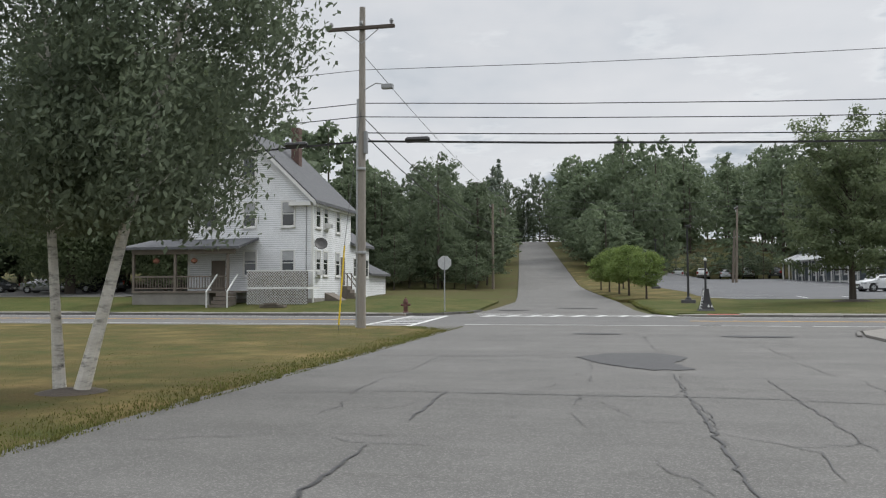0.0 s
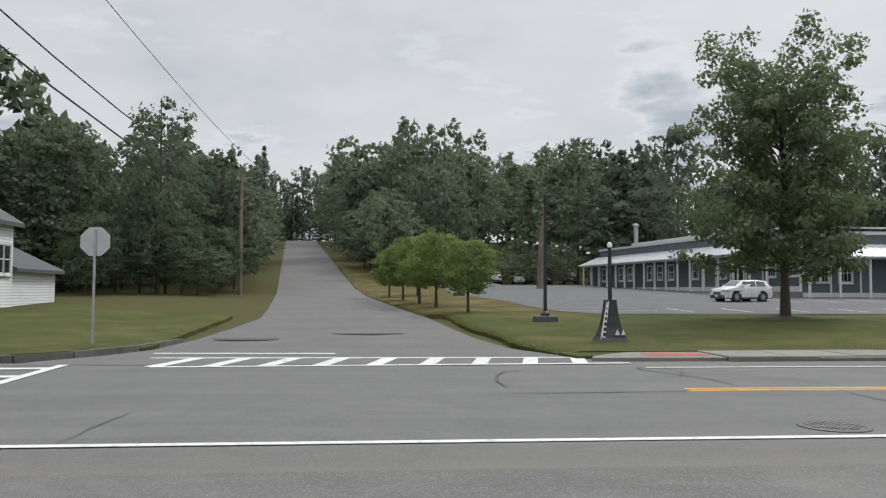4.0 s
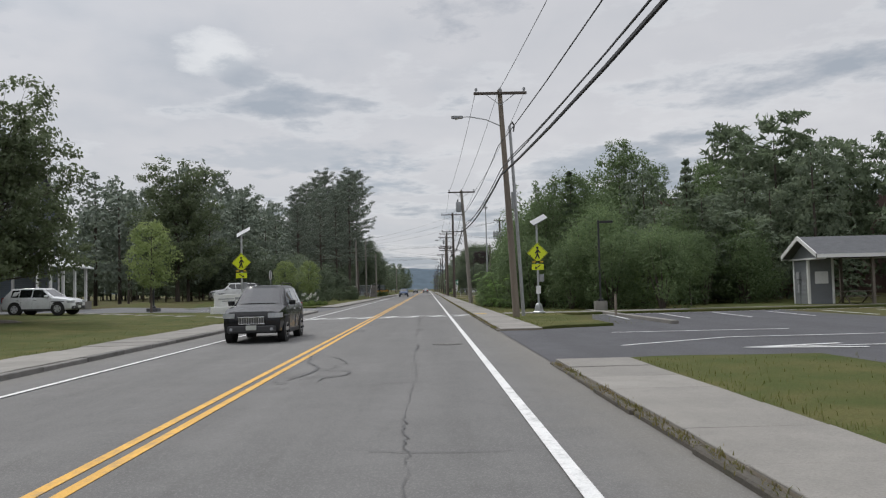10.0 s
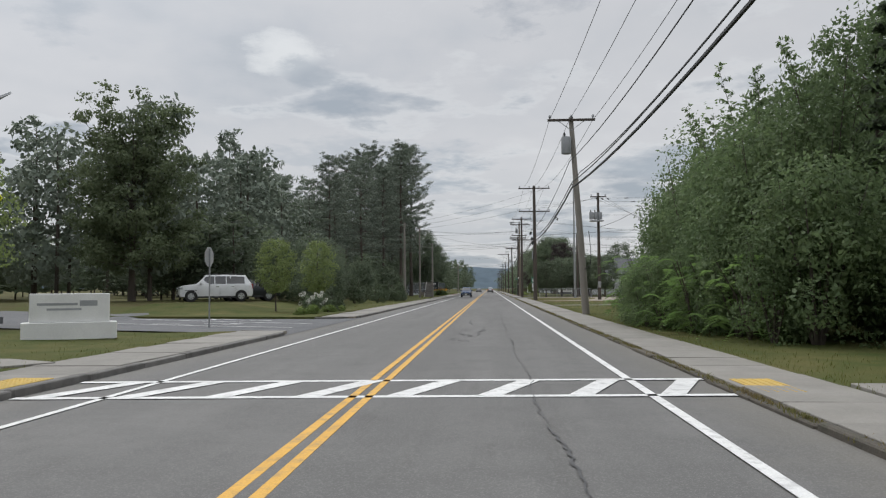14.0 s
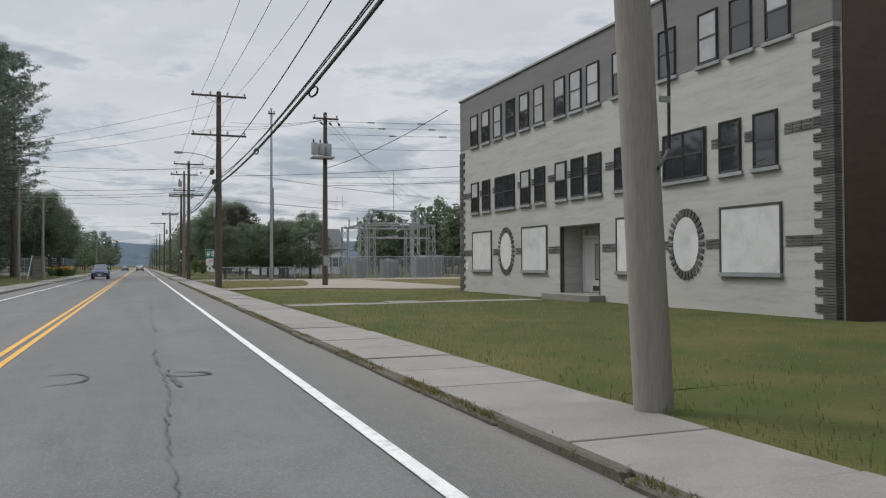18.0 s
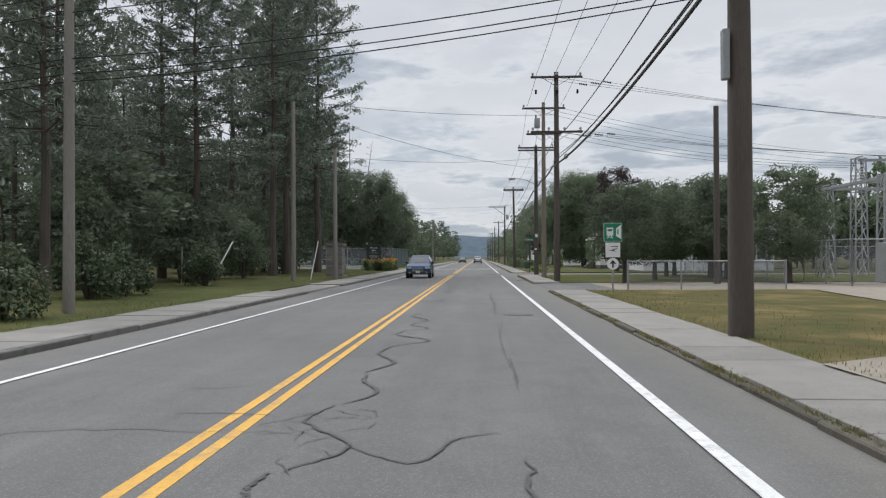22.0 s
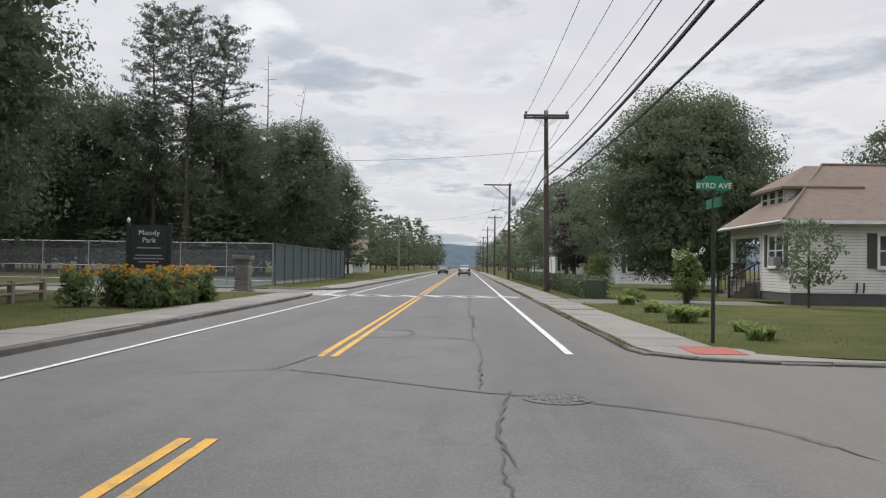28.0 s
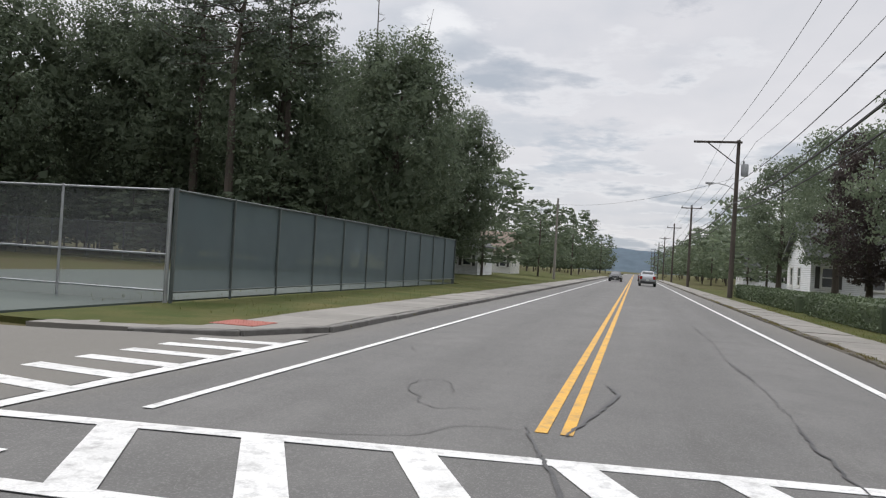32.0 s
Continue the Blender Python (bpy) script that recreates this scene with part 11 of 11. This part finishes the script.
# ---- grass and weeds ----
def turf(name, seed, count, pick, tall, wide, material, label, bend=0.7, drop=0.0):
    rng = np.random.default_rng(seed)
    x, y = pick(rng, count)
    z = np.array([land(float(a), float(b)) for a, b in zip(x, y)]) + drop
    v, f = strands(rng, x, y, z - 0.01, count, tall, wide, bend)
    return solid(name, array_mesh(name, v, f, material), material, kind="stuff", label=label, category="grass")


def edge(spans, y, deep):
    total = sum(b - a for a, b in spans)

    def pick(rng, n):
        t = rng.uniform(0, total, n)
        x = np.zeros(n)
        for a, b in spans:
            inside = (t >= 0) & (t < b - a)
            x[inside] = a + t[inside]
            t = t - (b - a)
        return x, y + deep * rng.uniform(0, 1, n) ** 2.2
    return pick


def lawn_rim(rng, n, ylo, yhi, rim, side):
    """Places near the rim of a lawn, thinning out inwards and a little over it."""
    y = rng.uniform(ylo, yhi, n)
    x = np.array([rim(float(q)) for q in y])
    return x + side * (0.9 * rng.uniform(0, 1, n) ** 2 - 0.10 + 0.08 * np.sin(2.3 * y) + 0.05 * np.sin(7.1 * y)), y


RIGHT_SPANS = [(25.6, 54), (67, 179), (189.5, 206), (219, 236), (241, 290)]
LEFT_SPANS = [(20, 96), (111, 178), (187, 242), (253, 300)]
turf("grass_right", 1, 15000, edge(RIGHT_SPANS, -6.80, -4.0), 0.085, 0.005, GRASS_BLADE, "uneven grass blades along the sidewalk edge")
turf("grass_left", 2, 13000, edge(LEFT_SPANS, 6.86, 5.5), 0.085, 0.005, GRASS_BLADE, "mown grass blades along the sidewalk edge")
turf("grass_corner", 3, 9000, lambda rng, n: (10.1 - 8 * rng.uniform(0, 1, n) ** 2.2, rng.uniform(-30, -6, n)), 0.032, 0.006, GRASS_BLADE, "short dry grass on the corner lawn", drop=-0.065)
turf("grass_corner_edge", 5, 9000, lambda rng, n: lawn_rim(rng, n, -34, -6, lambda y: 9.85 - 1.6 * smooth(-8.5, -5.6, y), -1), 0.055, 0.006, GRASS_BLADE, "ragged grass along the edge of the forecourt", drop=-0.07)
turf("grass_street_edge", 6, 5000, lambda rng, n: lawn_rim(rng, n, 7, 34, lambda y: street_mid(y) + 5.0 + 0.45 * smooth(11, 6.8, y) - 0.5 * smooth(12, 17, y) - 0.9 * smooth(23, 24, y), 1), 0.06, 0.006, GRASS_BLADE, "ragged grass along the side street", drop=-0.05)
turf("seed_heads", 4, 3800, lambda rng, n: (rng.uniform(112, 147, n), rng.uniform(-17, -7.2, n)), 0.12, 0.003, foliage("dry_stalks", (0.30, 0.24, 0.12), (0.36, 0.29, 0.15), (0.24, 0.20, 0.09)), "pale dry seed stalks in the factory lawn", 0.35)


def weeds(name, seed, spans, y, clumps, label, tall=0.10):
    rng = np.random.default_rng(seed)
    cx, _ = edge(spans, y, 0.0)(rng, clumps)
    size = rng.uniform(0.3, 1.0, clumps) ** 2
    vs, fs, k = [], [], 0
    for x, q in zip(cx, size):
        n = int(5 + 26 * q)
        v, f = strands(rng, x + rng.normal(0, 0.05 + 0.16 * q, n), y + rng.normal(0, 0.03 + 0.03 * q, n), 0.03, n, tall * (0.4 + q), 0.007, 1.0)
        vs.append(v)
        fs.append(f + k)
        k += len(v)
    return solid(name, array_mesh(name, np.concatenate(vs), np.concatenate(fs), WEED), WEED, kind="stuff", label=label, category="weeds")


WEED = foliage("kerb_weeds", (0.10, 0.12, 0.035), (0.17, 0.15, 0.06), (0.20, 0.15, 0.08), spread=0.0, gloss=0.6)
weeds("weeds_right", 5, RIGHT_SPANS, -5.29, 1500, "weeds and dry grass growing along the kerb", 0.065)
weeds("weeds_left", 6, LEFT_SPANS, 5.02, 90, "few weeds at the foot of the kerb", 0.06)
# ---- pavement slabs and kerb stones ----
def slab_mesh(name, lx, ly, thick, material, joint=0.012):
    return Shape().box(joint, joint, -thick, lx - joint, ly - joint, 0, 0.016).mesh(name, material)




def sidewalk(name, x0, x1, y0, y1, z, label, lone=(8, 300), step=1.55):
    """A bed with concrete slabs on it; slabs far off are joined."""
    bed = solid(name, Shape().box(x0 + 0.01, y0 + 0.01, z - 0.22, x1 - 0.01, y1 - 0.01, z - 0.022), DIRT, kind="structure", label=label, category="sidewalk")
    n = max(1, round((x1 - x0) / step))
    lx = (x1 - x0) / n
    rng = random.Random(int(x0 * 7 + y0))
    far = Shape()
    me = slab_mesh("slab", lx, y1 - y0, 0.10, CONCRETE)
    for i in range(n):
        x = x0 + i * lx
        m = Matrix.Translation((x, y0, z + rng.uniform(-0.006, 0.006))) @ Matrix.Rotation(rng.gauss(0, 0.0035), 4, "Y") @ Matrix.Rotation(rng.gauss(0, 0.003), 4, "X")
        if lone[0] < x < lone[1]:
            ob = part("slab", me, CONCRETE, bed)
            ob.matrix_basis = m
        else:
            far.box(0.012, 0.012, -0.1, lx - 0.012, y1 - y0 - 0.012, 0, 0, m)
    if far.v:
        tagged(part("far_slabs", far, CONCRETE, bed), kind="stuff")
    return bed


def kerb(name, points, z, wide, label, step=2.1, lone=(8, 300), sink=0.3, uneven=0.006, material=None):
    """Kerb stones laid end to end along a line of (x, y) points."""
    material = material or KERB_STONE
    rng = random.Random(int(points[0][0] * 3 + points[-1][1]))
    line = empty(name, label=label, category="kerb", kind="structure")
    far = Shape()
    bank = {}
    for (xa, ya), (xb, yb) in zip(points, points[1:]):
        d = math.hypot(xb - xa, yb - ya)
        n = max(1, round(d / step))
        l = d / n
        a = math.atan2(yb - ya, xb - xa)
        for i in range(n):
            t = i / n
            x, y = xa + (xb - xa) * t, ya + (yb - ya) * t
            m = Matrix.Translation((x, y + rng.gauss(0, uneven), z + rng.gauss(0, uneven))) @ Matrix.Rotation(a + rng.gauss(0, 0.002), 4, "Z") @ Matrix.Rotation(rng.gauss(0, 0.02), 4, "X")
            if lone[0] < x < lone[1]:
                key = round(l, 2)
                if key not in bank:
                    bank[key] = Shape().box(0.006, -wide / 2, -sink, l - 0.006, wide / 2, 0, 0.035).mesh("kerb_stone", material)
                ob = part("kerb_stone", bank[key], material, line)
                ob.matrix_basis = m
            else:
                far.box(0.006, -wide / 2, -sink, l - 0.006, wide / 2, 0, 0, m)
    if far.v:
        tagged(part("far_kerb_stones", far, material, line), kind="stuff")
    return line


KERB_DIRTY = surface("sandy_kerb", (0.125, 0.108, 0.085), (0.085, 0.078, 0.066), 2.5, 40, 0.95, bump=0.7, stain=((0.06, 0.062, 0.035), 0.8, 3.0), spread=0.2)
RIGHT_WALK = "pale concrete sidewalk of separate slabs beside the road"
for k, (a, b) in enumerate(((25.5, 54.6), (66.2, 179.4), (189.3, 206.6), (219.0, 236.2), (240.9, 420))):
    sidewalk("sidewalk_right_%d" % (k + 1), a, b, -6.80, -5.34, 0.075, RIGHT_WALK)
sidewalk("sidewalk_right_6", 236.3, 240.8, -6.80, -5.34, 0.055, "lowered concrete sidewalk across a house drive")
LEFT_WALK = "concrete sidewalk of separate slabs below the lawns"
for k, (a, b) in enumerate(((-120, 5.0), (21.6, 97.0), (110.4, 178.0), (186.5, 242.2), (252.2, 420))):
    sidewalk("sidewalk_left_%d" % (k + 1), a, b, 5.13, 6.84, 0.105, LEFT_WALK)
sidewalk("sidewalk_left_6", 178.1, 186.4, 5.13, 6.84, 0.05, "lowered concrete sidewalk across an entrance")
solid("corner_pavement_1", Shape().prism([(18.5, 5.15), (21.6, 5.10), (21.6, 6.84), (19.8, 6.78), (19.2, 6.2), (18.7, 5.7)], "z", -0.1, 0.07), CONCRETE, kind="structure", label="lowered concrete corner of the sidewalk", category="sidewalk")
solid("corner_pavement_2", Shape().prism([(219, -5.34), (218.1, -5.5), (217.4, -6.05), (217.0, -7.2), (216.8, -9.5), (218.3, -9.5), (218.4, -7.7), (219, -6.80)], "z", -0.1, 0.07), CONCRETE, kind="structure", label="curved concrete corner at the side avenue", category="sidewalk")
solid("corner_pavement_3", Shape().prism([(206.6, -5.34), (207.5, -5.5), (208.3, -6.4), (208.8, -7.6), (209.0, -10), (208.0, -10), (207.8, -8.2), (206.6, -6.80)], "z", -0.1, 0.07), CONCRETE, kind="structure", label="worn concrete corner at the side avenue", category="sidewalk")
solid("corner_pavement_4", Shape().prism([(252.2, 5.13), (252.2, 6.84), (250.6, 7.6), (249.6, 9.0), (248.9, 9.0), (249.4, 7.4), (250.4, 6.0)], "z", -0.1, 0.10), CONCRETE, kind="structure", label="curved concrete corner at the park drive", category="sidewalk")
solid("corner_pavement_5", Shape().prism([(25.5, -6.80), (25.5, -5.34), (24.0, -6.45), (22.9, -8.0), (22.4, -10), (22.3, -12), (23.4, -12), (23.6, -10), (24.2, -8.4)], "z", -0.1, 0.07), CONCRETE, kind="structure", label="curved concrete corner at the street mouth", category="sidewalk")
KERB_L = "dark weathered granite kerb stones along the road"
kerb("kerb_left_1", [(-120, 5.04), (3.0, 5.04), (4.6, 5.3), (5.7, 6.0), (6.6, 7.0), (7.4, 9.0), (7.9, 12)], 0.10, 0.17, KERB_L)
kerb("kerb_left_2", [(21.6, 5.04), (96.0, 5.04), (97.2, 5.7), (97.8, 7)], 0.10, 0.17, KERB_L)
kerb("kerb_left_3", [(109.6, 7), (110.2, 5.7), (111.4, 5.04), (178.0, 5.04)], 0.10, 0.17, KERB_L)
kerb("kerb_left_4", [(186.5, 5.04), (240.6, 5.04), (242.0, 5.8), (242.7, 7.2)], 0.10, 0.17, KERB_L)
kerb("kerb_left_5", [(249.3, 7.4), (250.3, 5.9), (252.2, 5.04), (420, 5.04)], 0.10, 0.17, KERB_L)
KERB_R = "low worn kerb stones with weeds in the joints"
for k, (a, b) in enumerate(((25.5, 54.6), (66.2, 179.4), (189.3, 206.6), (219.0, 420))):
    kerb("kerb_right_%d" % (k + 1), [(a, -5.27), (b, -5.27)], 0.045, 0.12, KERB_R, uneven=0.016, material=KERB_DIRTY)
kerb("kerb_right_5", [(25.5, -5.27), (23.9, -6.35), (22.8, -7.9), (22.25, -10)], 0.06, 0.14, KERB_R)
kerb("kerb_right_6", [(219, -5.27), (218.0, -5.42), (217.3, -6.0), (216.9, -7.2), (216.7, -9.5)], 0.062, 0.14, KERB_R, step=0.9)


def tactile(x0, y0, x1, y1, z, material, label):
    pad = empty("tactile_pad", label=label, category="tactile paving", kind="structure")
    part("plate", Shape().box(x0, y0, z - 0.02, x1, y1, z + 0.008, 0.006), material, pad)
    s = Shape()
    nx, ny = int((x1 - x0) / 0.11), int((y1 - y0) / 0.11)
    for i in range(nx):
        for j in range(ny):
            x, y = x0 + (i + 0.5) * (x1 - x0) / nx, y0 + (j + 0.5) * (y1 - y0) / ny
            s.lathe([(0.024, 0), (0.016, 0.01)], 6, (x, y, z + 0.006))
    tagged(part("studs", s, material, pad), kind="stuff")


tactile(20.0, 5.55, 21.4, 6.35, 0.073, BRICK_RAMP, "brick red tactile pad at the crossing corner")
tactile(217.7, -7.0, 218.9, -6.1, 0.075, BRICK_RAMP, "brick red tactile pad at the side avenue")
tactile(251.0, 6.0, 252.0, 6.9, 0.104, BRICK_RAMP, "brick red tactile pad at the park drive")
tactile(81.0, 5.2, 82.6, 5.85, 0.106, YELLOW_RAMP, "yellow tactile pad at the road crossing")
tactile(81.0, -6.05, 82.6, -5.45, 0.078, YELLOW_RAMP, "yellow tactile pad at the road crossing")

# paths of slabs across the lawns
def slab_path(name, a, b, wide, n, z, label):
    path = empty(name, label=label, category="path", kind="structure")
    d = math.hypot(b[0] - a[0], b[1] - a[1])
    me = slab_mesh("slab", d / n, wide, 0.1, CONCRETE, 0.02)
    turn = math.atan2(b[1] - a[1], b[0] - a[0])
    rng = random.Random(n)
    for i in range(n):
        x, y = a[0] + (b[0] - a[0]) * i / n, a[1] + (b[1] - a[1]) * i / n
        ob = part("slab", me, CONCRETE, path)
        ob.matrix_basis = Matrix.Translation((x, y, (z or land(x, y)) + 0.028 + rng.uniform(-0.01, 0.01))) @ Matrix.Rotation(turn, 4, "Z") @ Matrix.Translation((0, -wide / 2, 0)) @ Matrix.Rotation(rng.gauss(0, 0.01), 4, "X")


slab_path("factory_path", (133.0, -6.83), (133.7, -16.9), 1.2, 8, 0.088, "uneven concrete slab path to the factory door")
slab_path("rest_area_path", (81.1, -6.82), (80.7, -16.5), 1.3, 7, 0.085, "concrete path from the sidewalk past the stalls")
slab_path("lawn_path", (84.6, 6.9), (89.5, 16), 1.3, 6, None, "concrete path across the lawn")
slab_path("lawn_path", (89.5, 16), (93, 22.5), 1.3, 5, None, "concrete path across the lawn")

# iron covers in the road
IRON = surface("cast_iron_cover", (0.185, 0.178, 0.168), (0.140, 0.134, 0.126), 6.0, 60, 0.6, metal=0.5, bump=0.4)
PAD = Shape().box(-0.028, -0.028, 0, 0.028, 0.028, 0.006).mesh("tread_pad", IRON)


def manhole(x, y):
    m = empty("manhole_cover", Matrix.Translation((x, y, 0.0)), label="round cast iron manhole cover in the asphalt", category="manhole cover", group="manhole covers")
    part("ring", Shape().lathe([(0.40, -0.04), (0.40, 0.004), (0.33, 0.004), (0.33, -0.04)], 28), ASPHALT_SIDE, m)
    lid = part("lid", Shape().lathe([(0.32, -0.05), (0.32, 0.002), (0.0001, 0.006)], 28), IRON, m)
    for k in range(-3, 4):
        for q in range(-3, 4):
            if k * k + q * q < 11:
                part("tread_pad", PAD, IRON, lid).location = (0.085 * k, 0.085 * q, 0.004)


for x, y in ((19.0, -3.4), (60.6, -3.4), (165.8, -3.25), (213.4, -3.3)):
    manhole(x, y)


def grate(x, y):
    g = empty("drain_grate", Matrix.Translation((x, y, -0.008)), label="iron storm drain grate against the kerb", category="drain grate", group="drain grates")
    part("rim", Shape().box(-0.34, -0.34, -0.04, 0.34, -0.29, 0.012).box(-0.34, 0.29, -0.04, 0.34, 0.34, 0.012).box(-0.34, -0.29, -0.04, -0.29, 0.29, 0.012).box(0.29, -0.29, -0.04, 0.34, 0.29, 0.012), IRON, g)
    part("sump", Shape().box(-0.29, -0.29, -0.05, 0.29, 0.29, 0.0075), SEAM, g, "black opening below the bars")
    for k in range(7):
        part("bar", Shape().box(-0.26 + 0.08 * k, -0.29, -0.03, -0.22 + 0.08 * k, 0.29, 0.013), IRON, g)


for x, y in ((42.3, -5.0), (31.0, 4.65), (148.0, 4.65), (196.0, -5.0)):
    grate(x, y)
